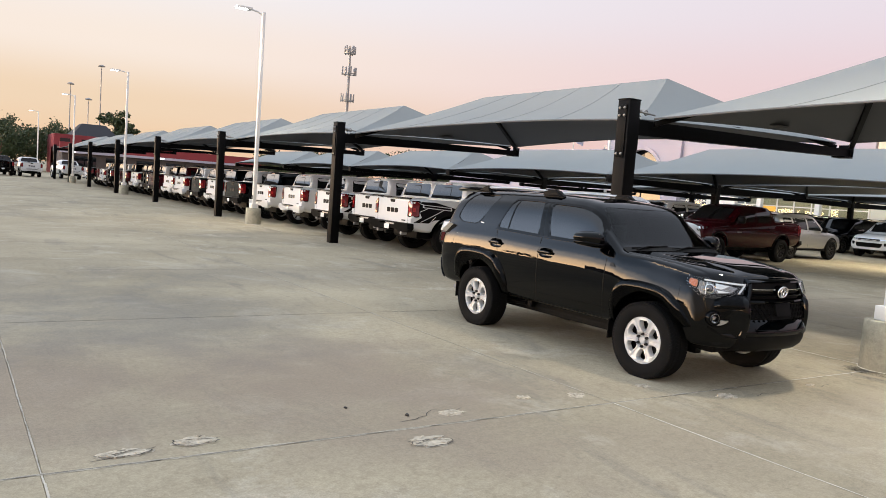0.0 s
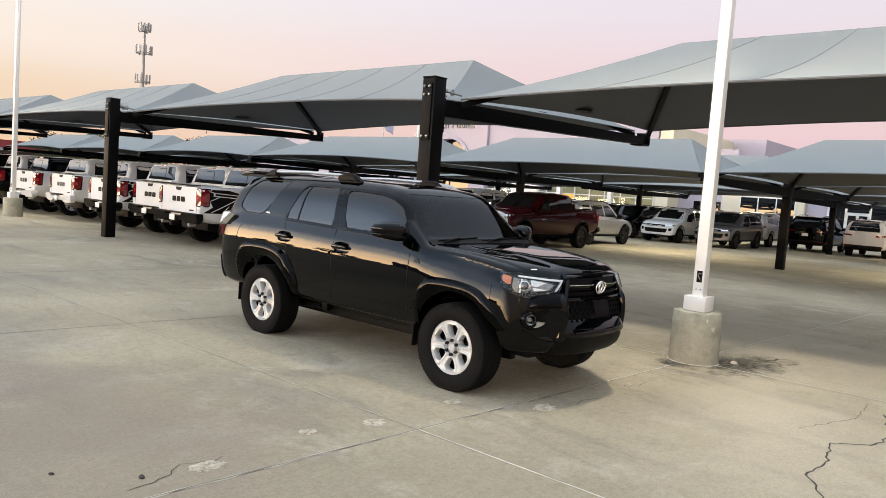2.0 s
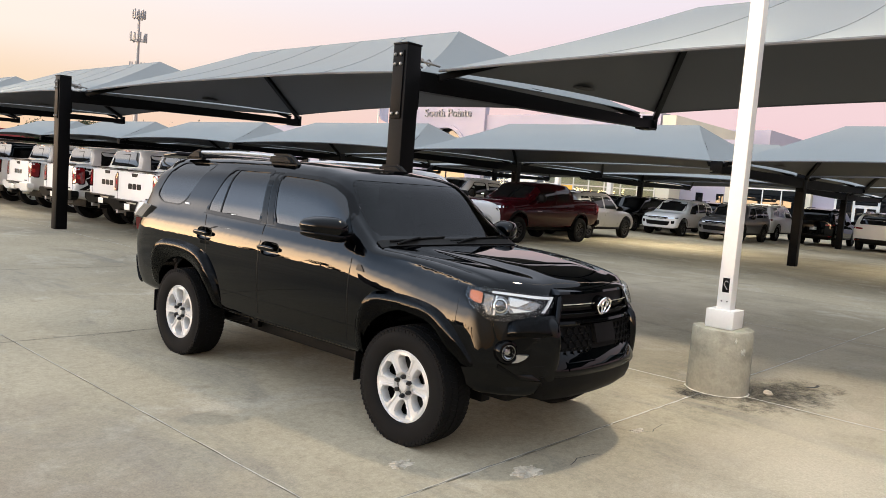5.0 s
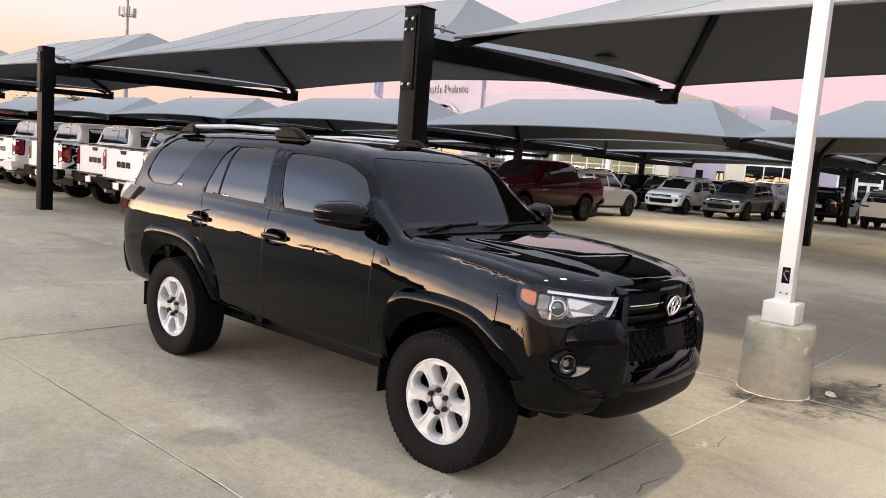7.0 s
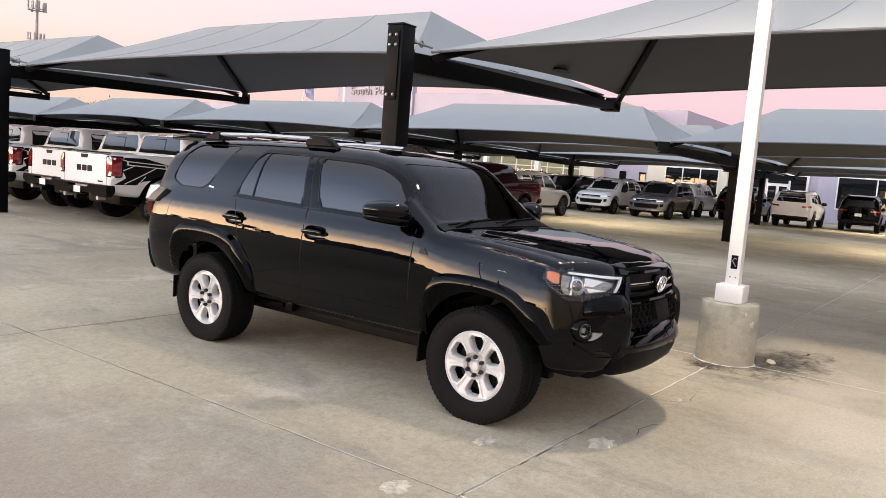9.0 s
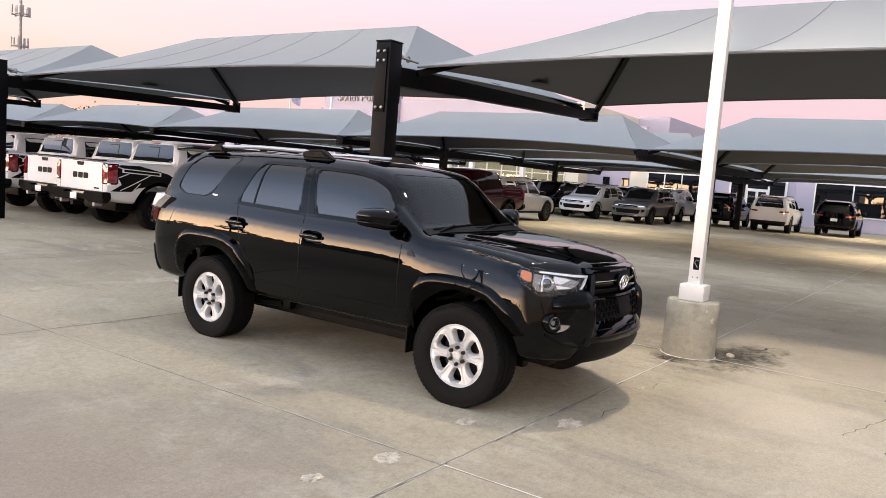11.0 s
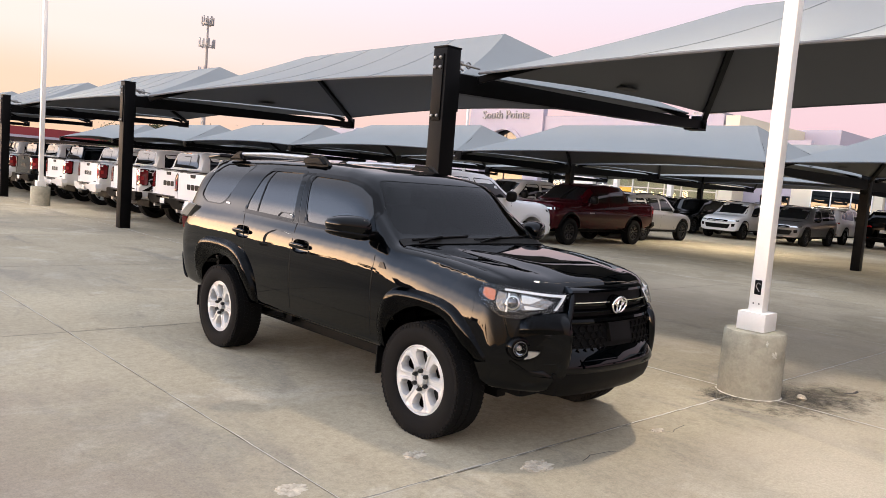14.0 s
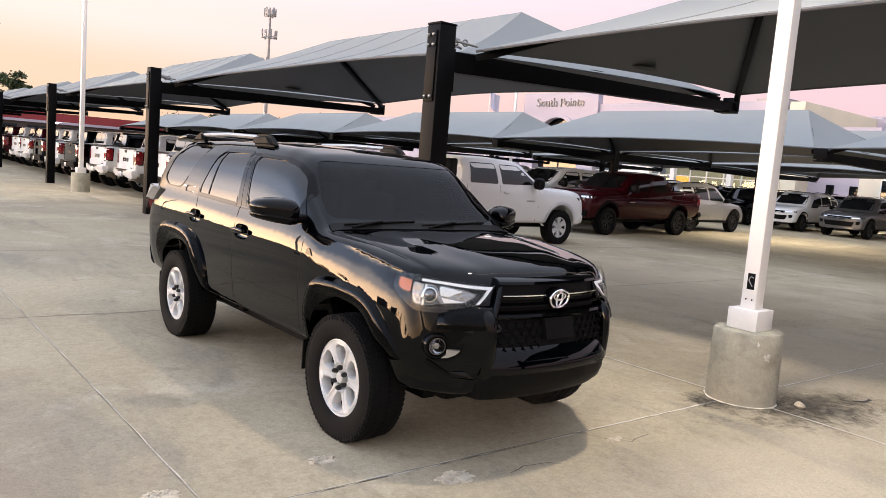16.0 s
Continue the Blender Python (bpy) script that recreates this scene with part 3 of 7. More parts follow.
def spoked_rim(rim_r, w, spokes, width, dish=0.0, twin=False):
    """A wheel rim facing +x with broad tapered spokes, each with a shallow groove."""
    h = w / 2
    bm = lathe([(rim_r * 0.90, -h * 0.7), (rim_r + 0.004, -h * 0.82), (rim_r + 0.006, h * 0.84), (rim_r - 0.006, h * 0.88), (rim_r - 0.016, h * 0.84), (rim_r - 0.024, h * 0.66), (rim_r - 0.016, h * 0.60), (rim_r * 0.94, -h * 0.7), (rim_r * 0.90, -h * 0.7)], 48, caps=False)
    add_lathe(bm, [(0.02, h * 0.1), (0.088, h * 0.1), (0.088, h * (0.60 - dish)), (0.078, h * (0.66 - dish)), (0.046, h * (0.66 - dish)), (0.042, h * (0.58 - dish)), (0.0, h * (0.58 - dish))], 30)
    add_lathe(bm, [(0.034, h * 0.4), (0.034, h * (0.78 - dish)), (0.028, h * (0.84 - dish)), (0.0, h * (0.85 - dish))], 20)
    stations = ((0.050, 0.86, 0.70), (0.095, 1.06, 0.76), (0.145, 1.10, 0.82), (rim_r - 0.045, 1.30, 0.86), (rim_r - 0.016, 1.66, 0.87), (rim_r - 0.004, 1.95, 0.86))
    for k in range(spokes):
        rot = Matrix.Rotation(2 * math.pi * k / spokes, 3, "X")
        for off in ((-0.5, 0.5) if twin else (0.0,)):
            rows = []
            for z, g, xh in stations:
                ww = width * g * (0.40 if twin else 1.0) / 2
                c = off * width * (0.6 + 3.2 * z)
                x = h * (xh - dish * (1.0 - z / rim_r))
                deep = 0.010 if 0.07 < z < rim_r - 0.02 and not twin else 0.001
                rows.append([(x - 0.05, c - ww, z), (x - 0.012, c - ww, z), (x, c - ww * 0.82, z), (x, c - ww * 0.36, z), (x - deep, c - ww * 0.20, z), (x - deep, c + ww * 0.20, z), (x, c + ww * 0.36, z), (x, c + ww * 0.82, z), (x - 0.012, c + ww, z), (x - 0.05, c + ww, z)])
            n = len(rows[0])
            add_mesh(bm, [rot @ Vector(p) for r in rows for p in r], [(a * n + i, a * n + (i + 1) % n, (a + 1) * n + (i + 1) % n, (a + 1) * n + i) for a in range(len(rows) - 1) for i in range(n)])
    return bm


def brake_disc(r, h):
    return lathe([(0.02, -0.03), (r * 0.78, -0.03), (r * 0.78, -0.005), (0.02, -0.005)], 32)


def add_wheels(top, r, w, track, axles, rim_r, rim_mesh, rim_mat, tyre_blocks=0, nuts=0, discs=True):
    tyre_me = bpy.data.meshes.new("tyre")
    b, tread = tread_tyre(r, w, rim_r, tyre_blocks)
    tread_me = None
    if tread:
        tread_me = bpy.data.meshes.new("tread")
        bmesh.ops.recalc_face_normals(tread, faces=tread.faces)
        tread.to_mesh(tread_me)
        tread.free()
        tread_me.materials.append(RUBBER)
    bmesh.ops.recalc_face_normals(b, faces=b.faces)
    b.to_mesh(tyre_me)
    b.free()
    rim_me = bpy.data.meshes.new("rim")
    bmesh.ops.recalc_face_normals(rim_mesh, faces=rim_mesh.faces)
    rim_mesh.to_mesh(rim_me)
    rim_mesh.free()
    for me, m, ang in ((tyre_me, RUBBER, 30), (rim_me, rim_mat, 35)):
        me.materials.append(m)
        for f in me.polygons:
            f.use_smooth = True
        me.set_sharp_from_angle(angle=radians(ang))
    disc_me = nut_me = barrel_me = None
    for y in axles:
        for s in (1, -1):
            wob = new("wheel")
            wob.parent = top
            wob.empty_display_size = 0.1
            wob.matrix_basis = pose(s * track, y, r - 0.004, 0, 0, 0 if s > 0 else 180)
            t, ri = new("tyre", tyre_me), new("rim", rim_me)
            t.parent = ri.parent = wob
            if tread_me:
                tr = new("tread", tread_me)
                tr.parent = wob
                tagged(tr, kind="stuff")
            if barrel_me is None:
                bo = part("rim_barrel", lathe([(rim_r - 0.020, w * 0.27), (rim_r - 0.028, w * 0.26), (rim_r * 0.80, -w * 0.10), (0.03, -w * 0.12), (0.03, -w * 0.16), (rim_r * 0.84, -w * 0.16), (rim_r - 0.020, w * 0.27)], 40, caps=False), PLASTIC, wob)
                barrel_me = bo.data
            else:
                bo = new("rim_barrel", barrel_me)
                bo.parent = wob
            if discs:
                if disc_me is None:
                    d = part("brake_disc", brake_disc(rim_r, 0), DARK_ALLOY, wob)
                    disc_me = d.data
                else:
                    d = new("brake_disc", disc_me)
                    d.parent = wob
            for k in range(nuts):
                a = 2 * math.pi * (k + 0.5) / nuts
                if nut_me is None:
                    o = part("lug_nut", lathe([(0.015, 0.0), (0.015, 0.02), (0.009, 0.032), (0.0, 0.033)], 6), DARK_ALLOY, wob)
                    nut_me = o.data
                else:
                    o = new("lug_nut", nut_me)
                    o.parent = wob
                o.matrix_basis = Matrix.Translation((w * 0.325, 0.060 * math.cos(a), 0.062 * math.sin(a)))


def arch_cutter(y, r, z, s):
    """The hollow of a wheel arch, open below."""
    poly = [(y + r * math.cos(a), z + r * math.sin(a)) for a in np.linspace(-0.35, math.pi + 0.35, 26)] + [(y - r * 0.94, -0.2), (y + r * 0.94, -0.2)]
    return prism([(float(u), float(v)) for u, v in poly], "side", s * 0.52, s * 1.3)


def flare(bvh, y, z, r0, r1, s, out=0.05, a0=-0.30, a1=None, lip=0.10):
    """A wheel-arch flare that swells from the skin round a wheel opening."""
    a1 = math.pi + 0.30 if a1 is None else a1
    side = "right" if s > 0 else "left"
    way, at = SIDES[side]
    rows = []
    for i in range(37):
        a = a0 + (a1 - a0) * i / 36
        row = []
        for t, o in ((1.0, -0.010), (0.95, 0.22 * out), (0.82, 0.52 * out), (0.62, 0.78 * out), (0.40, 0.94 * out), (0.20, out), (0.06, 0.96 * out), (0.0, 0.80 * out)):
            r = r0 + (r1 - r0) * t
            u, v = y + r * math.cos(a), z + r * math.sin(a)
            rr = r0 + (r1 - r0) * 1.02
            hit, n, _, _ = bvh.ray_cast(Vector(at(y + rr * math.cos(a), max(0.40, z + rr * math.sin(a)))), -Vector(way))
            x = abs(hit.x) if hit else 0.93
            row.append(Vector((s * (x + o), u, v)))
        row.append(Vector((s * (abs(row[-1].x) - lip), row[-1].y, row[-1].z)))
        rows.append(row)
    n = len(rows[0])
    bm = bmesh.new()
    add_mesh(bm, [p for r in rows for p in r], [(i * n + j, i * n + j + 1, (i + 1) * n + j + 1, (i + 1) * n + j) for i in range(len(rows) - 1) for j in range(n - 1)])
    g = bmesh.ops.solidify(bm, geom=bm.faces[:], thickness=0.004)
    return bm


def shelf_flare(bvh, crest, centre, r0, s, out=0.052, lip=0.12):
    """A squared wheel-arch flare: a narrow shelf rising from the skin to a sharp crest, then an outer face down to the opening."""
    way, at = SIDES["right" if s > 0 else "left"]
    path = chaikin(crest, 3)
    n = len(path)
    rows = []
    for i, (y, z) in enumerate(path):
        d = Vector((y - centre[0], z - centre[1]))
        reach = d.length
        d /= reach
        t = i / (n - 1)
        k = out * min(1.0, 0.25 + 5.0 * t, 0.12 + 4.0 * (1.0 - t))
        foot = (y + d.x * 0.048, max(0.46, z + d.y * 0.048))
        hit, _, _, _ = bvh.ray_cast(Vector(at(*foot)), -Vector(way))
        x = abs(hit.x) if hit else 0.90
        row = []
        for q, o in ((reach + 0.034, -0.012), (reach + 0.020, 0.12 * k), (reach + 0.004, 0.80 * k), (reach - 0.002, 0.86 * k), (reach - 0.022, 0.95 * k), (reach - 0.044, 1.0 * k), (reach - 0.058, 0.98 * k), (reach - 0.072, 0.90 * k), (r0 + 0.016, 0.66 * k), (r0, 0.50 * k)):
            row.append(Vector((s * (x + o), centre[0] + d.x * q, centre[1] + d.y * q)))
        row.append(Vector((s * (abs(row[-1].x) - lip), row[-1].y, row[-1].z)))
        rows.append(row)
    m = len(rows[0])
    bm = bmesh.new()
    add_mesh(bm, [p for r in rows for p in r], [(i * m + j, i * m + j + 1, (i + 1) * m + j + 1, (i + 1) * m + j) for i in range(n - 1) for j in range(m - 1)])
    bmesh.ops.solidify(bm, geom=bm.faces[:], thickness=0.004)
    return bm


def ellipsoid(c, s, power=2.6, n=24, m=14):
    """A rounded box-like blob."""
    def f(u, v):
        a, b = 2 * math.pi * u, math.pi * (v - 0.5)
        g = lambda q: math.copysign(abs(q) ** (2 / power), q)
        return Vector((c[0] + s[0] * g(math.cos(a)) * g(math.cos(b)), c[1] + s[1] * g(math.sin(a)) * g(math.cos(b)), c[2] + s[2] * g(math.sin(b))))
    v, fa = grid_mesh(f, n, m)
    bm = bmesh.new()
    add_mesh(bm, v, fa)
    bmesh.ops.remove_doubles(bm, verts=bm.verts, dist=0.0008)
    return bm


def ring_tube(centre, rx, rz, r, tilt=0.0, n=28, m=8):
    """An oval ring facing +y, leaning back by tilt degrees."""
    bm = bmesh.new()
    rot = Matrix.Rotation(radians(tilt), 3, "X")
    rows = []
    for i in range(n):
        a = 2 * math.pi * i / n
        c = Vector((rx * math.cos(a), 0, rz * math.sin(a)))
        o = Vector((math.cos(a), 0, math.sin(a)))
        rows.append([bm.verts.new(rot @ (c + o * r * math.cos(2 * math.pi * k / m) + Vector((0, r * math.sin(2 * math.pi * k / m), 0))) + Vector(centre)) for k in range(m)])
    for i in range(n):
        a, b = rows[i], rows[(i + 1) % n]
        for k in range(m):
            bm.faces.new((a[k], a[(k + 1) % m], b[(k + 1) % m], b[k]))
    return bm


# ---- ground ----
def ground_sheet():
    bm = bmesh.new()
    s = 2600
    add_mesh(bm, [(-s, -s, -0.012), (s, -s, -0.012), (s, s, -0.012), (-s, s, -0.012)], [(0, 1, 2, 3)])
    return tagged(part("ground", bm, CONCRETE, smooth=False), "wide tan concrete parking lot with stains and joints", "ground", kind="structure")


ground = ground_sheet()


# ---- canopies ----
SEAM = surface("stitched_seam", (0.22, 0.235, 0.235), 0.85, vary=0.1)
BAY, ROW_A, ROW_B, ROW_C = 10.62, 9.20, 26.4, 41.9
FIRST, FIRST_B, FIRST_C, SKEW = 8.55, 8.70, 11.2, 0.045


def post_unit(x, y, height, arms, group):
    """A square steel post with one or two cantilever arms across the row. arms: lengths towards +x and -x."""
    top = thing("canopy_post", pose(x, y, 0), "black steel canopy post with a long cantilever arm", "canopy post", group)
    part("post", box((0, 0, height / 2), (0.25, 0.25, height), 0.014), STEEL, top)
    part("cap", box((0, 0, height + 0.012), (0.26, 0.26, 0.022), 0.004), STEEL, top)
    for s, length in ((1, arms[0]), (-1, arms[1])):
        if not length:
            continue
        slim = arms[1] == 0
        bm = bmesh.new()
        zt0, zt1, h0, h1 = (height - 0.29, height - 0.23, 0.25, 0.15) if slim else (height - 0.36, height - 0.38, 0.30, 0.18)
        x0, x1, w, dy = s * 0.12, s * length, 0.085, -SKEW * s * length
        add_mesh(bm, [(xx, ww + oy, zz) for xx, oy, zt, h in ((x0, 0, zt0, h0), (x1, dy, zt1, h1)) for ww in (-w, w) for zz in (zt - h, zt)], [(0, 1, 3, 2), (4, 6, 7, 5), (0, 4, 5, 1), (2, 3, 7, 6), (1, 5, 7, 3), (0, 2, 6, 4)])
        part("arm", bm, STEEL, top, smooth=False)
        part("end_plate", box((x1 + s * 0.01, dy, zt1 - 0.03), (0.03, 0.30, 0.24), 0.006), STEEL, top)
        part("foot_plate", box((x1 - s * 0.12, dy, zt1 - h1 - 0.015), (0.30, 0.28, 0.03), 0.006), STEEL, top)
        part("clamp_plate", box((s * 0.14, 0, height - 0.52), (0.03, 0.22, 0.52), 0.006), STEEL, top)
        for k in (-1, 1):
            part("shackle", box((s * 0.19, k * 0.055, height - 0.15), (0.10, 0.030, 0.055), 0.008), GALV, top, "galvanised shackle")
            part("shackle_eye", ring_tube((s * 0.30, k * 0.095, height - 0.165), 0.038, 0.038, 0.011, 0, 16, 6), GALV, top)
            part("turnbuckle", tube([(s * 0.12, k * 0.04, height - 0.10), (s * 0.20, k * 0.07, height - 0.16), (s * 0.45, k * 0.16, height - 0.19)], 0.016), GALV, top, "galvanised turnbuckle")
    if arms[0] and not arms[1]:
        bolt = None
        for kx in (-0.05, 0.05):
            for z in (0.13, 0.25, 0.86):
                if bolt is None:
                    o = part("bolt", lathe([(0.022, 0), (0.022, -0.014), (0.012, -0.026), (0.0, -0.026)], 8, "Y"), GALV, top, "galvanised bolt head")
                    bolt = o.data
                else:
                    o = new("bolt", bolt)
                    o.parent = top
                o.matrix_basis = pose(-0.150, kx, height - z, 0, 0, -90)
        part("splice_plate", box((-0.134, 0, height - 0.50), (0.024, 0.17, 0.84), 0.006), STEEL, top)
    return top


def canopy(x0, x1, y0, y1, zc, ze, zr, hip, group, row, sag=0.30, rib=0.09, seams=0):
    """A hipped fabric canopy between two arms: corners at x0 (height zc) and x1 (height ze), ridge along the middle."""
    xm, depth = (x0 + x1) / 2, 0.012
    A, B, C, D = Vector((x0, y0 - SKEW * (x0 - row), zc)), Vector((x0, y1 - SKEW * (x0 - row), zc)), Vector((x1, y1 - SKEW * (x1 - row), ze)), Vector((x1, y0 - SKEW * (x1 - row), ze))
    off = SKEW * (xm - row)
    R0, R1 = Vector((xm, y0 + hip - off, zr)), Vector((xm, y1 - hip - off, zr))
    mid = Vector((xm, (y0 + y1) / 2, 0))

    def edge(p, q, t):
        c = 4 * t * (1 - t)
        along = abs(q.y - p.y) > abs(q.x - p.x)
        e = p.lerp(q, t)
        n = (mid - e)
        n.z = 0
        e = e + n.normalized() * (sag if along else 0.12) * c
        e.z += (0.14 if along else 0.05) * c
        return e

    def facet(p, q, r, s, k):
        def f(u, v):
            lo, hi = edge(p, q, u), s.lerp(r, u)
            e = lo.lerp(hi, v)
            e.z -= k * 4 * u * (1 - u) * 4 * v * (1 - v) * 0.6 + 0.05 * math.sin(math.pi * v)
            return e
        return grid_mesh(f, 20, 10)

    top = thing("shade_canopy", pose(0, 0, 0), "light grey fabric shade canopy stretched on black frame", "shade canopy", group)
    bm = bmesh.new()
    for p, q, r, s, k in ((A, B, R1, R0, 0.10), (C, D, R0, R1, 0.10), (D, A, R0, R0, 0.06), (B, C, R1, R1, 0.06)):
        v, f = facet(p, q, r, s, k)
        add_mesh(bm, v, f)
    bmesh.ops.remove_doubles(bm, verts=bm.verts, dist=0.004)
    bmesh.ops.dissolve_degenerate(bm, edges=bm.edges, dist=0.001)
    bmesh.ops.recalc_face_normals(bm, faces=bm.faces)
    if sum(f.normal.z for f in bm.faces) < 0:
        bmesh.ops.reverse_faces(bm, faces=bm.faces)
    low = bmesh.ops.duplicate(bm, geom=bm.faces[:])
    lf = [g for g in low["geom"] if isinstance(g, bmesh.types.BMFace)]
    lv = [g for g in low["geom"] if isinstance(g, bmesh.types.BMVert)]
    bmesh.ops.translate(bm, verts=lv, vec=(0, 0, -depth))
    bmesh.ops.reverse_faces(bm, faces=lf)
    # underside faces take the cloth darkened for shade
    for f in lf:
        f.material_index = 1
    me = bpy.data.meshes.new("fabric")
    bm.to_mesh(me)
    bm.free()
    link_mesh("fabric", me, [CANVAS, SHADED_CANVAS], top, angle=12)
    for p, q, r, s, k in ((A, B, R1, R0, 0.10), (C, D, R0, R1, 0.10)):
        for n in range(1, seams):
            u = n / seams
            pts = []
            for h in range(13):
                v = h / 12
                e = edge(p, q, u).lerp(s.lerp(r, u), v)
                e.z -= k * 4 * u * (1 - u) * 4 * v * (1 - v) * 0.6 + 0.05 * math.sin(math.pi * v) - 0.004
                pts.append(e)
            part("seam", tube(pts, 0.0035, 5), SEAM, top)
    for p, q in ((D, R0), (C, R1), (A, R0), (B, R1)):
        part("rafter", beam(p - Vector((0, 0, 0.10)), q - Vector((0, 0, 0.14)), rib, rib), STEEL, top)
    part("ridge_tube", beam(R0 - Vector((0, 0, 0.14)), R1 - Vector((0, 0, 0.14)), rib, rib), STEEL, top)
    # flat dark ovals stand in for soft shadows seen through the fabric
    for p, q, r in ((D, A, R0), (B, C, R1)):
        cap = edge(p, q, 0.5).lerp(r, 0.10)
        part("strut_cap", ellipsoid((cap.x, cap.y, cap.z - 0.075), (0.24, 0.13, 0.012), 2.2, 20, 6), CAP_SHADE, top)
    for p, q in ((A, B), (C, D)):
        pts = [edge(p, q, t / 16) - Vector((0, 0, 0.012)) for t in range(17)]
        part("edge_cable", tube(pts, 0.018, 6), SHADED_CANVAS, top)
    return top


for k in range(-2, 8):
    post_unit(ROW_A, FIRST + BAY * k, 3.36, (6.15, 0), "canopy posts along the truck row")
for k in range(-2, 7):
    canopy(ROW_A + 0.42, ROW_A + 6.05, FIRST + BAY * k + 0.16, FIRST + BAY * (k + 1) - 0.16, 3.12, 3.27, 4.34, 2.0, "canopies over the truck row", ROW_A, seams=5)
for k in range(-2, 6):
    post_unit(ROW_B, FIRST_B + BAY * k, 3.02, (5.95, 5.95), "posts of the double canopy row")
for k in range(-2, 5):
    for x0, x1 in ((ROW_B - 5.95, ROW_B - 0.20), (ROW_B + 0.20, ROW_B + 5.95)):
        canopy(x0, x1, FIRST_B + BAY * k + 0.16, FIRST_B + BAY * (k + 1) - 0.16, 2.74, 2.74, 3.90, 1.75, "canopies of the double row", ROW_B)
for k in range(-2, 4):
    post_unit(ROW_C, FIRST_C + BAY * k, 3.02, (5.95, 5.95), "posts of the far canopy row")
for k in range(-2, 3):
    for x0, x1 in ((ROW_C - 5.95, ROW_C - 0.20), (ROW_C + 0.20, ROW_C + 5.95)):
        canopy(x0, x1, FIRST_C + BAY * k + 0.16, FIRST_C + BAY * (k + 1) - 0.16, 2.74, 2.74, 3.90, 1.75, "canopies of the far row", ROW_C)


# ---- lamp poles ----
LED = glow("lit_led_panel", (1.0, 0.97, 0.9), 40.0)


def lamp_pole(x, y, height=7.42, lamp=0.0):
    top = thing("lamp_pole", pose(x, y, 0), "white square lamp pole on a round concrete footing", "lamp pole", "lamp poles of the lot")
    bm = lathe([(0.270, -0.05), (0.270, 0.10), (0.267, 0.42), (0.264, 0.555), (0.254, 0.574), (0.02, 0.580)], 56, "Z")
    part("footing", bm, FOOTING, top, "grey cast concrete footing", angle=50)
    seal = bmesh.new()
    rng = random.Random(7)
    ring = [(0.274 + rng.uniform(0.000, 0.016), 2 * math.pi * k / 40) for k in range(40)]
    add_mesh(seal, [(0.266 * math.cos(a), 0.266 * math.sin(a), 0.009) for _, a in ring] + [(q * math.cos(a), q * math.sin(a), 0.003) for q, a in ring], [(k, (k + 1) % 40, (k + 1) % 40 + 40, k + 40) for k in range(40)])
    part("base_sealant", seal, JOINT, top, "pale sealant round the footing", smooth=False)
    part("base_cover", box((0, 0, 0.662), (0.252, 0.252, 0.165), 0.008), WHITE_POLE, top)
    part("shaft", box((0, 0, 0.68 + (height - 0.68) / 2), (0.128, 0.128, height - 0.68), 0.012, taper=0.86), WHITE_POLE, top)
    part("hand_hole", box((-0.0635, -0.005, 0.965), (0.006, 0.062, 0.13), 0.002), PLASTIC, top, "open dark hand hole")
    part("wire", tube([(-0.068, -0.02, 0.925), (-0.072, 0.012, 0.975), (-0.069, -0.004, 1.005), (-0.068, -0.025, 0.995)], 0.004, 5), GREY_STEEL, top)
    for kx in (-0.03, 0.02):
        part("rivet", lathe([(0.007, 0), (0.007, -0.003), (0.0, -0.005)], 8, "X", (-0.066, kx, 0.82)), PLASTIC, top)
    part("arm", tube([(-0.05, 0, height - 0.10), (-0.22, 0, height - 0.02), (-0.46, 0, height + 0.02)], 0.032), WHITE_POLE, top)
    part("lamp_head", box((-0.72, 0, height + 0.02), (0.56, 0.32, 0.08), 0.025), WHITE_POLE, top)
    part("led_panel", box((-0.78, 0, height - 0.022), (0.38, 0.24, 0.008)), LED, top, "lit white lamp panel")
    if lamp:
        li = new("pole_light", bpy.data.lights.new("pole_light", "AREA"))
        li.data.shape, li.data.size, li.data.size_y, li.data.energy, li.data.color = "RECTANGLE", 0.4, 0.26, lamp, (1.0, 0.86, 0.67)
        li.data.spread = radians(104)
        li.matrix_world = look((x - 0.78, y, height - 0.05), (x - 0.78, y, 0))
    return top


POLE = lamp_pole(9.187, 4.237, lamp=LAMP)
lamp_pole(9.25, 25.85, lamp=LAMP)
lamp_pole(9.25, 48.9)
lamp_pole(9.25, 70.9)
lamp_pole(9.25, 100.0)



# lamps under the double canopies
def canopy_lamp(x, y, z, power):
    top = thing("canopy_lamp", pose(x, y, z), "small lit lamp under a canopy ridge", "lamp", "lamps under the canopies")
    part("stem", box((0, 0, 0.13), (0.05, 0.05, 0.24), 0.006), STEEL, top)
    part("housing", box((0, 0, 0.0), (0.36, 0.20, 0.07), 0.015), GREY_STEEL, top)
    part("lens", box((0, 0, -0.042), (0.30, 0.15, 0.012)), LED, top)
    li = new("canopy_light", bpy.data.lights.new("canopy_light", "AREA"))
    li.data.shape, li.data.size, li.data.size_y, li.data.energy, li.data.color = "RECTANGLE", 0.3, 0.16, power, (1.0, 0.89, 0.68)
    li.matrix_world = look((x, y, z - 0.06), (x, y, 0))


for x, first, ks in ((ROW_B, FIRST_B, (-1, 0, 1)), (ROW_C, FIRST_C, (-1, 0))):
    for k in ks:
        canopy_lamp(x + 2.9, first + BAY * (k + 0.5), 3.50, 300.0)
lamp_pole(34.2, 33.0)
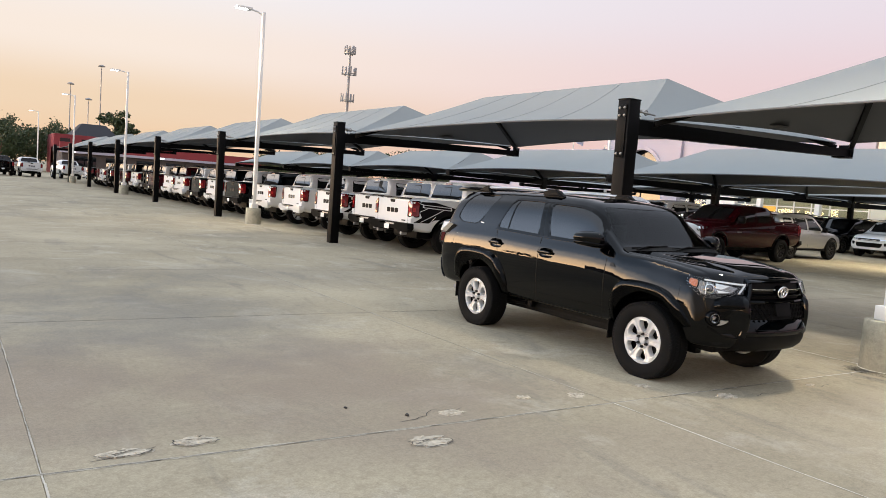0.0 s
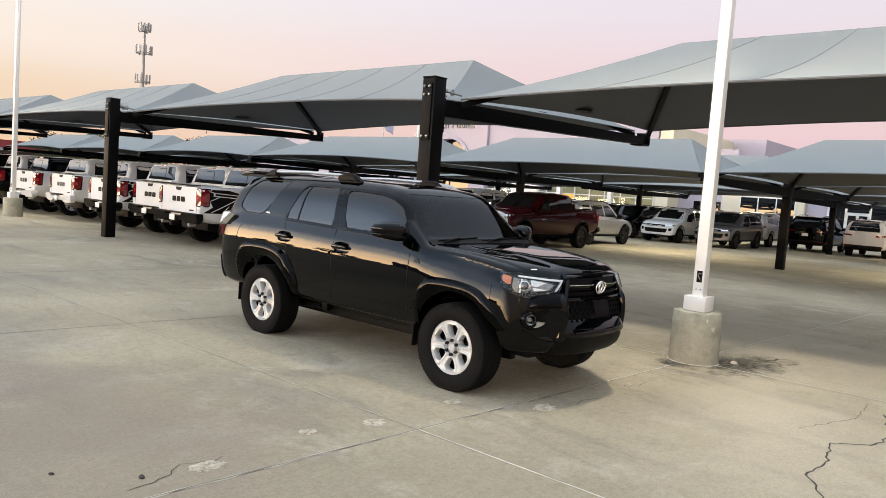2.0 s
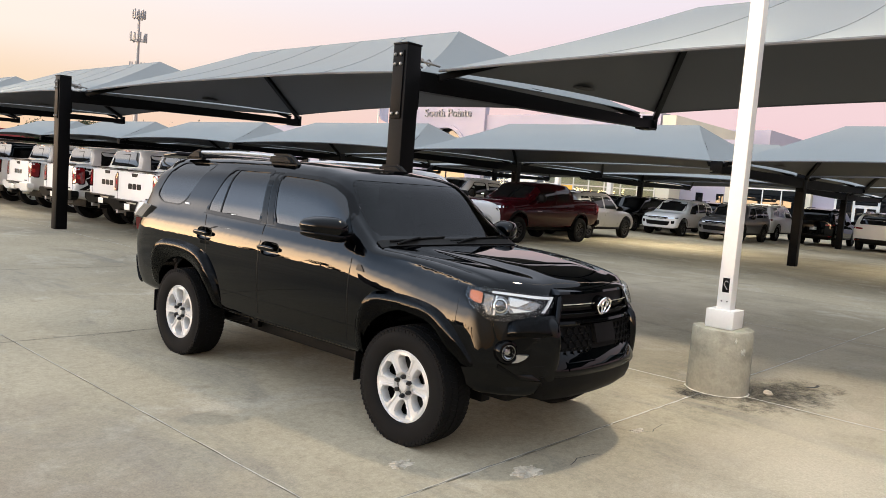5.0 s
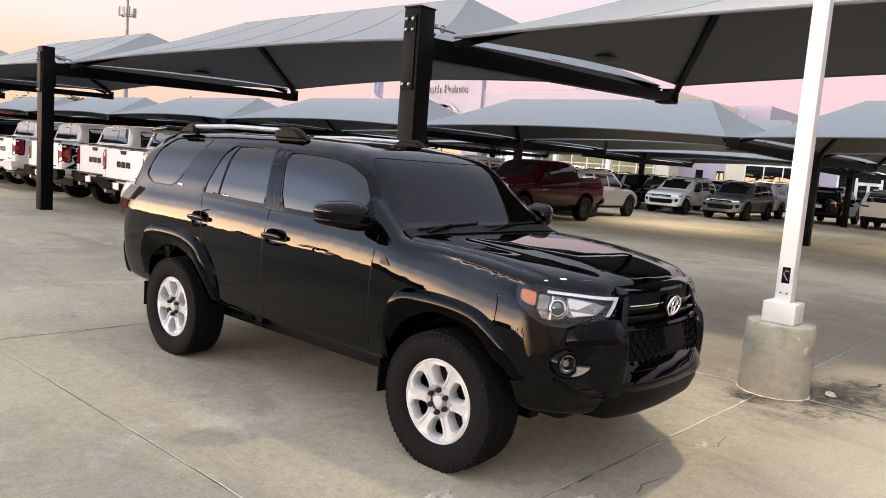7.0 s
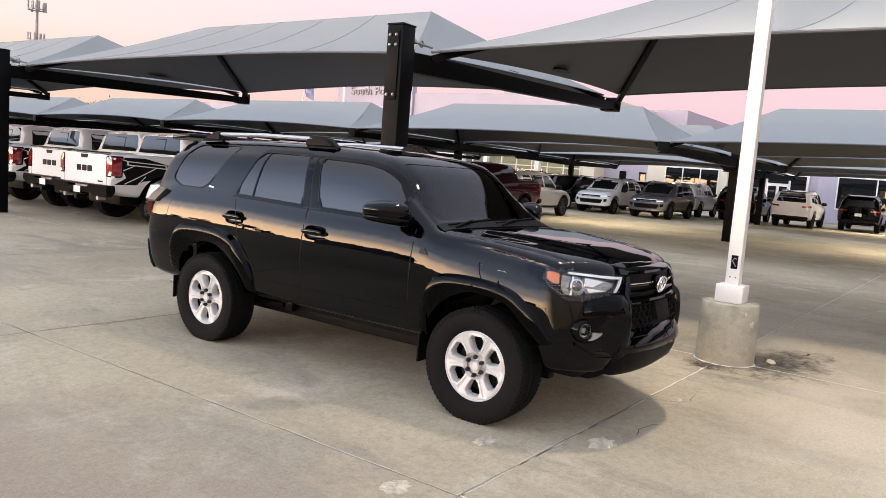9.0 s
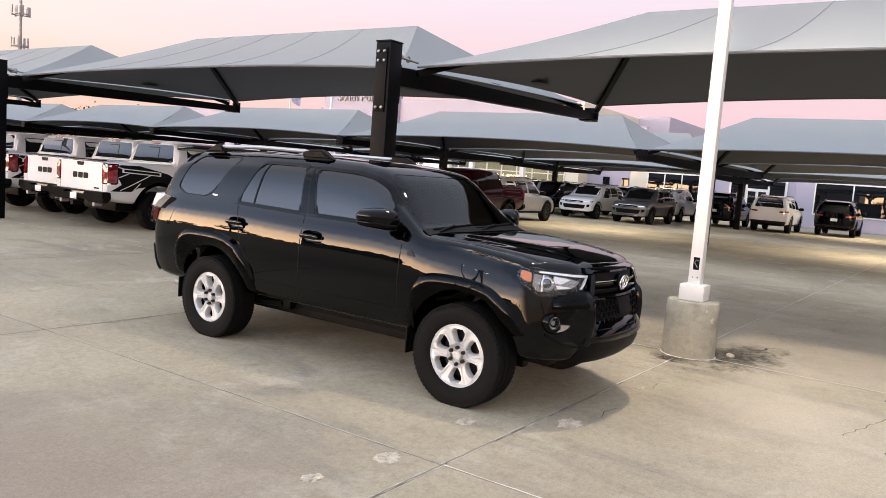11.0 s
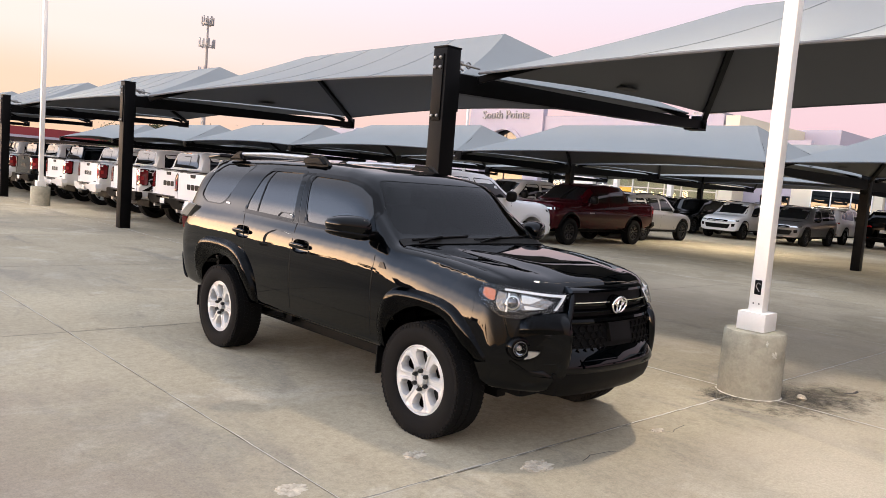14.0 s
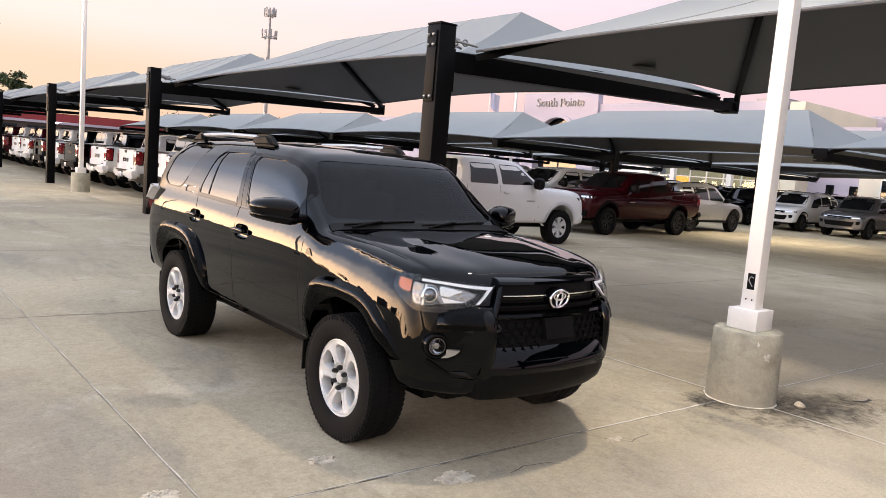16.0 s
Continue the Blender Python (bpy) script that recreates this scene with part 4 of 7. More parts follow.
# ---- the black four-wheel-drive wagon ----
SUV_TABLE = [
    # y, bottom, belt, top, half width, belt half width, top half width
    (-2.49, 0.56, 1.02, 1.20, 0.80, 0.78, 0.66),
    (-2.44, 0.52, 1.12, 1.32, 0.86, 0.83, 0.66),
    (-2.38, 0.48, 1.20, 1.45, 0.885, 0.84, 0.65),
    (-2.22, 0.46, 1.25, 1.73, 0.90, 0.85, 0.66),
    (-2.00, 0.45, 1.275, 1.765, 0.905, 0.855, 0.67),
    (-1.20, 0.45, 1.275, 1.785, 0.905, 0.86, 0.68),
    (-0.40, 0.45, 1.255, 1.785, 0.905, 0.86, 0.69),
    (0.10, 0.45, 1.245, 1.765, 0.905, 0.86, 0.69),
    (0.38, 0.45, 1.24, 1.725, 0.905, 0.86, 0.69),
    (0.52, 0.45, 1.24, 1.65, 0.905, 0.86, 0.70),
    (0.86, 0.45, 1.215, 1.305, 0.905, 0.86, 0.76),
    (0.93, 0.45, 1.195, 1.240, 0.905, 0.86, 0.765),
    (1.00, 0.45, 1.18, 1.230, 0.905, 0.855, 0.78),
    (1.20, 0.45, 1.168, 1.226, 0.904, 0.857, 0.768),
    (1.40, 0.45, 1.153, 1.217, 0.902, 0.857, 0.755),
    (1.60, 0.45, 1.136, 1.204, 0.899, 0.855, 0.742),
    (1.80, 0.445, 1.118, 1.185, 0.895, 0.850, 0.729),
    (1.95, 0.44, 1.102, 1.165, 0.890, 0.840, 0.715),
    (2.05, 0.43, 1.090, 1.147, 0.885, 0.828, 0.706),
    (2.12, 0.42, 1.078, 1.126, 0.878, 0.812, 0.698),
    (2.17, 0.425, 1.058, 1.098, 0.87, 0.805, 0.69),
    (2.205, 0.45, 0.94, 1.00, 0.86, 0.79, 0.68),
    (2.235, 0.50, 0.80, 0.86, 0.85, 0.78, 0.68),
    (2.265, 0.57, 0.70, 0.76, 0.84, 0.77, 0.68),
]


FLARE_FRONT = [(0.905, 0.47), (0.925, 0.72), (1.00, 0.885), (1.085, 0.940), (1.34, 0.945), (1.60, 0.912), (1.735, 0.815), (1.845, 0.685), (1.91, 0.575)]
FLARE_REAR = [(-1.945, 0.58), (-1.915, 0.80), (-1.845, 0.925), (-1.75, 0.985), (-1.32, 0.992), (-1.10, 0.945), (-1.01, 0.87), (-0.885, 0.69), (-0.845, 0.50)]


def oval(cx, cz, rx, rz, n=20):
    return [(cx + rx * math.cos(2 * math.pi * k / n), cz + rz * math.sin(2 * math.pi * k / n)) for k in range(n)]


def chamfer(x):
    """How far the front falls back from the middle towards its corners."""
    rows = ((0.0, 0.0), (0.25, 0.014), (0.42, 0.050), (0.50, 0.085), (0.60, 0.17), (0.70, 0.27), (0.80, 0.37), (0.92, 0.46))
    us, vs = [r[0] for r in rows], [r[1] for r in rows]
    return float(sum(w * np.interp(abs(abs(x) + d), us, vs) for d, w in ((-0.09, 0.1), (-0.045, 0.22), (0.0, 0.36), (0.045, 0.22), (0.09, 0.1))))


def nose_plan(x):
    """The plan of the skin itself, a little fuller at the corners."""
    return chamfer(x) - 0.050 * min(1.0, max(0.0, (abs(x) - 0.40) / 0.14))


def corner_block(s):
    """The glossy upright block at one side of the lower grille."""
    plan = chaikin([(0.435, 2.14), (0.448, 2.235), (0.470, 2.268), (0.520, 2.250), (0.560, 2.190), (0.605, 2.115), (0.615, 2.05), (0.52, 2.00)], 2)
    levels = chaikin([(0.52, 0.90, -0.050), (0.575, 0.97, -0.016), (0.72, 1.0, 0.0), (0.84, 0.99, -0.008), (0.90, 0.96, -0.026), (0.935, 0.92, -0.075)], 2)
    bm = bmesh.new()
    n = len(plan)
    verts = [(s * (0.52 + (x - 0.52) * k), y + d, z) for z, k, d in levels for x, y in plan]
    faces = [(a * n + i, a * n + (i + 1) % n, (a + 1) * n + (i + 1) % n, (a + 1) * n + i) for a in range(len(levels) - 1) for i in range(n)]
    add_mesh(bm, verts, faces + [list(range(n)), [(len(levels) - 1) * n + i for i in reversed(range(n))]])
    return bm


def wing_panel(bvh, side):
    """The crowned panel under a headlamp, from the lamp's lower edge forward to the grille corner, standing proud of the recess below it."""
    way, at = SIDES[side]
    rows = []
    for i in range(21):
        t = i / 20
        u = -0.700 - 0.290 * t
        hi = 0.872 + 0.062 * min(1.0, t / 0.45) ** 0.6 + 0.008 * t
        lo = 0.812 + 0.012 * t
        row = []
        for v, o in ((hi + 0.012, -0.004), (hi, 0.022), (hi - 0.25 * (hi - lo), 0.034), (hi - 0.6 * (hi - lo), 0.041), (lo + 0.014, 0.040), (lo + 0.002, 0.032), (lo - 0.004, 0.004), (lo - 0.002, -0.02)):
            hit, nrm, _, _ = bvh.ray_cast(Vector(at(u, v)), -Vector(way))
            if nrm.dot(Vector(way)) < 0:
                nrm = -nrm
            row.append(hit + Vector((nrm.x, nrm.y, 0)).normalized() * o * min(1.0, 0.35 + 4.0 * t))
        rows.append(row)
    m = len(rows[0])
    bm = bmesh.new()
    add_mesh(bm, [p for r in rows for p in r], [(i * m + k, i * m + k + 1, (i + 1) * m + k + 1, (i + 1) * m + k) for i in range(20) for k in range(m - 1)])
    bmesh.ops.solidify(bm, geom=bm.faces[:], thickness=0.004)
    return bm


def front_sweep(profile, x0, x1, lean=0.0, n=36):
    """A solid swept across the nose: profile rows of (y, z) at the middle, falling back towards the corners; lean widens it per metre of height."""
    bm = bmesh.new()
    rows = []
    mid = sum(z for _, z in profile) / len(profile)
    for i in range(n + 1):
        u = i / n
        row = []
        for y, z in profile:
            a, b = x0, x1
            if x0 < 0 < x1:
                a, b = x0 + lean * (z - mid), x1 - lean * (z - mid)
            x = a + (b - a) * u
            row.append(Vector((x, y - chamfer(x), z)))
        rows.append(row)
    m = len(profile)
    add_mesh(bm, [p for r in rows for p in r], [(a * m + k, a * m + (k + 1) % m, (a + 1) * m + (k + 1) % m, (a + 1) * m + k) for a in range(n) for k in range(m)] + [list(range(m)), [n * m + k for k in reversed(range(m))]])
    return bm


def pocket_rim(rim_r, w):
    """A six-spoke rim facing +x: bevelled six-cornered openings between broad grooved spokes inside a solid outer band."""
    h = w / 2
    bm = lathe([(rim_r * 0.90, -h * 0.7), (rim_r + 0.004, -h * 0.82), (rim_r + 0.006, h * 0.84), (rim_r - 0.006, h * 0.88), (rim_r - 0.012, h * 0.84), (rim_r - 0.014, h * 0.60), (rim_r * 0.94, -h * 0.7), (rim_r * 0.90, -h * 0.7)], 48, caps=False)
    add_lathe(bm, [(0.02, h * 0.1), (0.080, h * 0.1), (0.080, h * 0.50), (0.074, h * 0.52), (0.046, h * 0.52), (0.0, h * 0.50)], 30)
    add_lathe(bm, [(0.036, h * 0.4), (0.036, h * 0.80), (0.030, h * 0.86), (0.0, h * 0.87)], 24)
    # radius, half-angle of the opening, height of the face, inside the opening or not
    rows = ((0.072, 7.0, 0.62, 0), (0.086, 7.0, 0.74, 0), (0.090, 8.0, 0.78, 0), (0.096, 8.0, 0.79, 1), (0.114, 14.0, 0.81, 1), (0.152, 16.5, 0.84, 1), (0.182, 15.5, 0.86, 1), (0.198, 9.0, 0.87, 1), (0.204, 9.0, 0.88, 0), (rim_r - 0.014, 7.0, 0.86, 0), (rim_r - 0.009, 7.0, 0.78, 0))
    for k in range(6):
        verts, faces = [], []
        for r, hw, xh, inside in rows:
            groove = 0.007 if 0.09 < r < 0.205 else 0.0
            for u in (-30.0, -26.0, -23.5, -hw - 3.5, -hw, hw, hw + 3.5, 23.5, 26.0, 30.0):
                x = h * xh - (groove if abs(u) > 25.0 else 0.0) - (0.016 if inside and abs(u) == hw else 0.0)
                a = radians(60.0 * k + u)
                verts.append((x, r * math.sin(a), r * math.cos(a)))
        n = 10
        for i in range(len(rows) - 1):
            for j in range(n - 1):
                if j == 4 and rows[i][3] and rows[i + 1][3]:
                    continue
                faces.append((i * n + j, i * n + j + 1, (i + 1) * n + j + 1, (i + 1) * n + j))
        ring = [i * n + 4 for i in range(3, 8)] + [i * n + 5 for i in range(7, 2, -1)]
        at = len(verts)
        verts += [(verts[i][0] - 0.042, verts[i][1], verts[i][2]) for i in ring]
        faces += [(ring[i], ring[(i + 1) % 10], at + (i + 1) % 10, at + i) for i in range(10)]
        add_mesh(bm, [Vector(p) for p in verts], faces)
    bmesh.ops.remove_doubles(bm, verts=bm.verts, dist=0.0002)
    return bm


HANDLES = ((-1.09, 1.115), (-0.145, 1.09))


def fender_crown(y):
    """How far the front wings lean inwards above the wheel, from none at the doors to full behind the headlamps."""
    q = min(1.0, max(0.0, (y - 0.85) / 0.75))
    return q * q * (3.0 - 2.0 * q)


def wagon(m):
    top = thing("off_road_wagon", m, "glossy black four-wheel-drive wagon with silver alloy wheels", "car")
    bm, val = hull(SUV_TABLE, -2.49, 2.265, soft=0.035, step=0.04, fine=2, nose=nose_plan, tail=0.10, nose_len=0.95, tail_len=0.5, dome=(0.96, 2.20, 0.50, 0.020), crown=fender_crown)
    solid = bm.copy()
    bvh = tree_of(solid)
    R, TR = 0.388, 0.818
    windows = {
        "quarter": rounded([(-2.045, 1.385), (-1.91, 1.322), (-1.60, 1.318), (-1.50, 1.372), (-1.305, 1.690), (-1.36, 1.712), (-1.86, 1.704), (-1.93, 1.675)], 0.05),
        "rear_door": rounded([(-1.135, 1.298), (-0.335, 1.276), (-0.405, 1.680), (-0.955, 1.682)], 0.035),
        "front_door": rounded([(-0.150, 1.275), (0.690, 1.262), (0.650, 1.42), (0.520, 1.552), (0.370, 1.620), (0.180, 1.653), (-0.262, 1.668)], 0.035),
    }
    shield = rounded([(-0.745, 1.29), (0.745, 1.29), (0.63, 1.665), (-0.63, 1.665)], 0.08)
    back = rounded([(-0.66, 1.34), (0.66, 1.34), (0.56, 1.66), (-0.56, 1.66)], 0.08)
    inner_rows = [(y, 0.62, s - 0.02, t - 0.045, w - 0.10, b - 0.055, r - 0.045) for y, _, s, t, w, b, r in [(y, *val(y + 0.06 if y > 0.2 else y - 0.06 if y < -1.9 else y)) for y in np.arange(-2.2, 0.93, 0.1)]]
    cabin, _ = hull([tuple(float(q) for q in r) for r in inner_rows], -2.18, 0.86, soft=0.02, step=0.10, fine=1, nose=0.05, tail=0.0)
    cut = [arch_cutter(1.395, 0.455, 0.42, s) for s in (1, -1)] + [arch_cutter(-1.395, 0.455, 0.42, s) for s in (1, -1)]
    cut += [cabin]
    for poly in windows.values():
        cut += [prism(poly, "side", 0.60, 1.2), prism(poly, "side", -1.2, -0.60)]
    for y, z in HANDLES:
        for s in (1, -1):
            hit, _, _, _ = bvh.ray_cast(Vector((s * 3, y, z)), Vector((-s, 0, 0)))
            cut.append(ellipsoid((hit.x + s * 0.004, y + 0.004, z - 0.004), (0.032, 0.118, 0.056), 3.4))
    cut += [prism(shield, "end", 0.25, 1.15), prism(back, "end", -2.7, -2.0)]
    link_mesh("body", carve(bm, cut), [BLACK_PAINT, PLASTIC], top, smooth=False)
    bm.free()
    for side in ("right", "left"):
        for name, poly in windows.items():
            part("side_window", laid(bvh, poly, side, -0.004, 0.006, 0.05), DOOR_GLASS if name == "front_door" else TINT, top, "dark tinted side window")
            part("window_seal", laid_ring(bvh, poly, side, 0.012 if name == "quarter" else 0.028, 0.0025), GLOSS_BLACK, top)
        part("window_bar", laid(bvh, strip((-0.925, 1.29), (-0.885, 1.678), 0.016), side, 0.001, 0.014), GLOSS_BLACK, top)
        for a, b in (((-1.16, 1.284), (-0.26, 1.258)), ((-0.235, 1.258), (0.70, 1.245))):
            part("window_trim", laid(bvh, strip(a, b, 0.012), side, 0.004, 0.01), GLOSS_BLACK, top)
        part("pillar_trim", laid(bvh, [(-0.322, 1.27), (-0.252, 1.27), (-0.342, 1.676), (-0.392, 1.676)], side, 0.002, 0.006), GLOSS_BLACK, top)
        part("pillar_trim", laid(bvh, [(-0.238, 1.27), (-0.165, 1.27), (-0.276, 1.676), (-0.330, 1.676)], side, 0.002, 0.006), GLOSS_BLACK, top)
        part("mirror_panel", laid(bvh, [(0.60, 1.262), (0.775, 1.238), (0.64, 1.41)], side, 0.005, 0.01), GLOSS_BLACK, top)
        # door joints
        for a, b in (((-0.27, 1.26), (-0.29, 0.60)), ((-0.29, 0.60), (-0.29, 0.50)), ((0.80, 1.22), (0.78, 0.50)), ((-1.12, 1.27), (-1.02, 0.93)), ((-0.84, 0.60), (-0.82, 0.50)), ((-0.82, 0.505), (0.78, 0.505))):
            part("door_joint", laid(bvh, strip(a, b, 0.009), side, 0.0008, 0.004), PLASTIC, top)
        # handles with their cups
        for y, z in HANDLES:
            s = 1 if side == "right" else -1
            hit, _, _, _ = bvh.ray_cast(Vector((s * 3, y, z)), Vector((-s, 0, 0)))
            grip = part("door_handle", ellipsoid((hit.x + s * 0.038, y, z + 0.004), (0.014, 0.106, 0.021), 3.0), BLACK_PAINT, top)
            for dy in (-0.085, 0.085):
                part("handle_mount", box((hit.x + s * 0.012, y + dy, z + 0.004), (0.036, 0.026, 0.026), 0.006), BLACK_PAINT, grip)
        part("fender_badge", laid(bvh, rounded([(0.86, 1.06), (0.94, 1.055), (0.90, 1.10), (0.87, 1.10)], 0.01), side, 0.006, 0.008), GLOSS_BLACK, top)
        part("quarter_badge", laid(bvh, strip((-1.50, 1.342), (-1.43, 1.338), 0.014), side, 0.005, 0.007), ALLOY, top, "small silver badge bar")
    part("windshield", laid(bvh, shield, "front", -0.003, 0.006, 0.05), CLEAR, top, "clear raked windshield")
    part("rear_window", laid(bvh, back, "rear", -0.003, 0.006, 0.05), TINT, top)
    add_wheels(top, R, 0.262, TR, (1.395, -1.395), 0.234, pocket_rim(0.234, 0.235), ALLOY, 70, 6)
    for s, side in ((1, "right"), (-1, "left")):
        for y in (1.395, -1.395):
            part("wheel_arch_flare", shelf_flare(bvh, FLARE_FRONT if y > 0 else FLARE_REAR, (y, 0.42), 0.452, s), BLACK_PAINT, top, angle=30)
            part("mud_flap", box((s * 0.80, y - 0.475, 0.41), (0.22, 0.014, 0.20), 0.006), PLASTIC, top)
        # roof rails
        rail = [(s * 0.615, y, z) for y, z in ((-1.70, 1.800), (-1.1, 1.814), (-0.50, 1.804))]
        part("roof_rail", tube(rail, 0.019, 10), RAIL, top, "brushed silver roof rail")
        for y0, y1, lo in ((-1.93, -1.60, 0), (-0.58, -0.18, 0)):
            pad = bmesh.new()
            pts = [(y0, 1.735), (y0 + (0.20 if y0 < -1 else 0.03), 1.826), (y1 - (0.04 if y0 < -1 else 0.14), 1.830), (y1, 1.735)]
            add_mesh(pad, [(s * x, y, z) for x in (0.572, 0.655) for y, z in pts], [(0, 1, 2, 3), (7, 6, 5, 4), (0, 4, 5, 1), (1, 5, 6, 2), (2, 6, 7, 3), (3, 7, 4, 0)])
            bmesh.ops.bevel(pad, geom=pad.edges[:], offset=0.024, segments=3, affect="EDGES")
            part("rail_foot", pad, PLASTIC, top)
        # mirrors
        shell = ellipsoid((0, 0, 0), (0.160, 0.110, 0.086), 2.7, 32, 18)
        cap = ellipsoid((0, 0, 0), (0.156, 0.106, 0.040), 2.8, 32, 12)
        for b in (shell, cap):
            for v in b.verts:
                q = v.co.x / 0.16
                v.co = Vector((s * (1.055 + v.co.x), 0.655 + v.co.y * (1.0 - 0.18 * q) - 0.050 * q, (1.328 if b is shell else 1.268) + v.co.z * (1.0 - 0.24 * q) + (0.012 * q if b is shell else 0.018 * q)))
        for piece in (shell, cap):
            for v in piece.verts:
                v.co = Vector((s * (0.93 + 0.86 * (abs(v.co.x) - 0.93)) if abs(v.co.x) > 0.93 else v.co.x, v.co.y, 1.325 + 0.87 * (v.co.z - 1.325)))
        mirror = part("mirror", shell, BLACK_PAINT, top)
        part("mirror_base", cap, GLOSS_BLACK, mirror)
        part("mirror_stalk", box((s * 0.885, 0.70, 1.272), (0.18, 0.11, 0.060), 0.022), GLOSS_BLACK, mirror)
        part("mirror_glass", ellipsoid((s * 1.037, 0.556, 1.325), (0.086, 0.006, 0.050), 4.0), CHROME, mirror)
        # headlamps
        fr, rr = ("front_right", "rear_right") if s > 0 else ("front_left", "rear_left")
        outline = [(-0.478, 1.094), (-1.000, 1.046), (-0.921, 0.948), (-0.828, 0.928), (-0.690, 0.893), (-0.575, 0.900), (-0.500, 0.956), (-0.456, 1.010)]
        lamp = part("headlight", laid(bvh, rounded(outline, 0.022), fr, 0.003, 0.03, 0.05), LAMP_BODY, top, "large clear headlight with amber corner")
        part("amber_corner", laid(bvh, rounded([(-0.484, 1.068), (-0.548, 1.058), (-0.540, 0.992), (-0.500, 1.000), (-0.474, 1.022)], 0.012), fr, 0.010, 0.008, 0.05), AMBER, lamp)
        part("reflector_outer", laid(bvh, rounded([(-0.560, 1.052), (-0.616, 1.040), (-0.598, 0.978), (-0.612, 0.930), (-0.572, 0.936), (-0.551, 0.974)], 0.008), fr, 0.011, 0.008, 0.04), FACETED, lamp)
        part("reflector", laid(bvh, rounded([(-0.700, 1.042), (-0.838, 1.024), (-0.902, 1.006), (-0.850, 0.962), (-0.712, 0.942), (-0.690, 0.975)], 0.012), fr, 0.009, 0.006, 0.03), FACETED, lamp)
        part("reflector_step", laid(bvh, rounded([(-0.705, 1.034), (-0.826, 1.018), (-0.752, 0.984), (-0.706, 0.990)], 0.006), fr, 0.020, 0.014, 0.03), CHROME, lamp)
        part("reflector_sill", laid(bvh, rounded([(-0.715, 0.976), (-0.760, 0.972), (-0.838, 0.962), (-0.730, 0.950)], 0.004), fr, 0.017, 0.012, 0.03), CHROME, lamp)
        part("reflector_rib", laid(bvh, [(-0.622, 1.044), (-0.632, 1.042), (-0.618, 0.930), (-0.606, 0.930)], fr, 0.016, 0.012, 0.04), CHROME, lamp)
        part("light_bar", laid(bvh, [(-0.600, 1.070), (-0.988, 1.042), (-0.919, 0.955), (-0.902, 0.955), (-0.958, 1.029), (-0.600, 1.057)], fr, 0.016, 0.012, 0.05), LIGHT_BAR, lamp, "white light-guide bar")
        hit, nrm, _, _ = bvh.ray_cast(Vector((s * (0.62 * 4 + 0.785 * -0.648), 0.785 * 4 + 0.62 * 0.648, 0.988)), -Vector(SIDES[fr][0]))
        face = nrm.to_track_quat("X", "Z").to_matrix().to_4x4()
        for nm, prof, mt in (("projector", [(0.044, 0.004), (0.043, 0.019), (0.036, 0.021), (0.033, 0.013)], CHROME), ("projector_lens", [(0.033, 0.012), (0.030, 0.020), (0.020, 0.027), (0.010, 0.030), (0.0, 0.031)], SMOKED), ("reflector_bowl", [(0.060, 0.006), (0.057, 0.012), (0.046, 0.006)], FACETED)):
            b = lathe(prof, 28, caps=False)
            bmesh.ops.transform(b, matrix=Matrix.Translation(hit) @ face, verts=b.verts)
            part(nm, b, mt, lamp)
        part("lamp_cover", laid(bvh, rounded(outline, 0.022), fr, 0.034, 0.004, 0.05), LENS, lamp)
        # bumper corner: wing under the lamp, recess with the fog lamp, blade and crease
        part("bumper_recess", laid(bvh, rounded([(-0.668, 0.80), (-0.700, 0.880), (-0.79, 0.925), (-0.86, 0.935), (-0.92, 0.90), (-0.90, 0.74), (-0.83, 0.66), (-0.745, 0.628), (-0.672, 0.640), (-0.652, 0.720)], 0.03), fr, 0.004, 0.012, 0.06), GLOSS_BLACK, top)
        part("bumper_wing", wing_panel(bvh, fr), BLACK_PAINT, top, angle=50)
        hit, nrm, _, _ = bvh.ray_cast(Vector((s * (0.62 * 4 + 0.785 * -0.702), 0.785 * 4 + 0.62 * 0.702, 0.718)), -Vector(SIDES[fr][0]))
        face = Matrix.Translation(hit) @ (Vector((s * 0.42, 1, 0))).to_track_quat("X", "Z").to_matrix().to_4x4()
        fog = lathe([(0.074, -0.03), (0.074, 0.018), (0.066, 0.030), (0.056, 0.032), (0.050, 0.020), (0.046, 0.018)], 32, caps=False)
        bmesh.ops.transform(fog, matrix=face, verts=fog.verts)
        fob = part("fog_lamp", fog, GLOSS_BLACK, top)
        for nm, prof, mt in (("fog_ring", [(0.048, 0.018), (0.047, 0.026), (0.044, 0.026), (0.043, 0.016)], SMOKED), ("fog_reflector", [(0.043, 0.016), (0.032, 0.004), (0.020, 0.000), (0.017, 0.012), (0.0, 0.014)], FACETED), ("fog_lens", [(0.043, 0.022), (0.028, 0.027), (0.0, 0.029)], LENS)):
            b = lathe(prof, 28, caps=False)
            bmesh.ops.transform(b, matrix=face, verts=b.verts)
            part(nm, b, mt, fob)
        part("fog_blade", laid(bvh, rounded([(-0.762, 0.706), (-0.835, 0.706), (-0.808, 0.678), (-0.768, 0.660), (-0.735, 0.654), (-0.762, 0.676)], 0.006), fr, 0.020, 0.02, 0.03), RAIL, top, "silver blade beside the fog lamp")
        part("bumper_crease", laid(bvh, [(-0.655, 0.640), (-0.795, 0.566), (-0.790, 0.556), (-0.700, 0.594), (-0.652, 0.622)], fr, 0.018, 0.02, 0.04), GLOSS_BLACK, top)
        # tail lamps
        tail = diag([(0.87, 2.13, 1.285), (0.70, 2.44, 1.27), (0.70, 2.47, 1.01), (0.81, 2.43, 0.985), (0.89, 2.28, 1.14)])
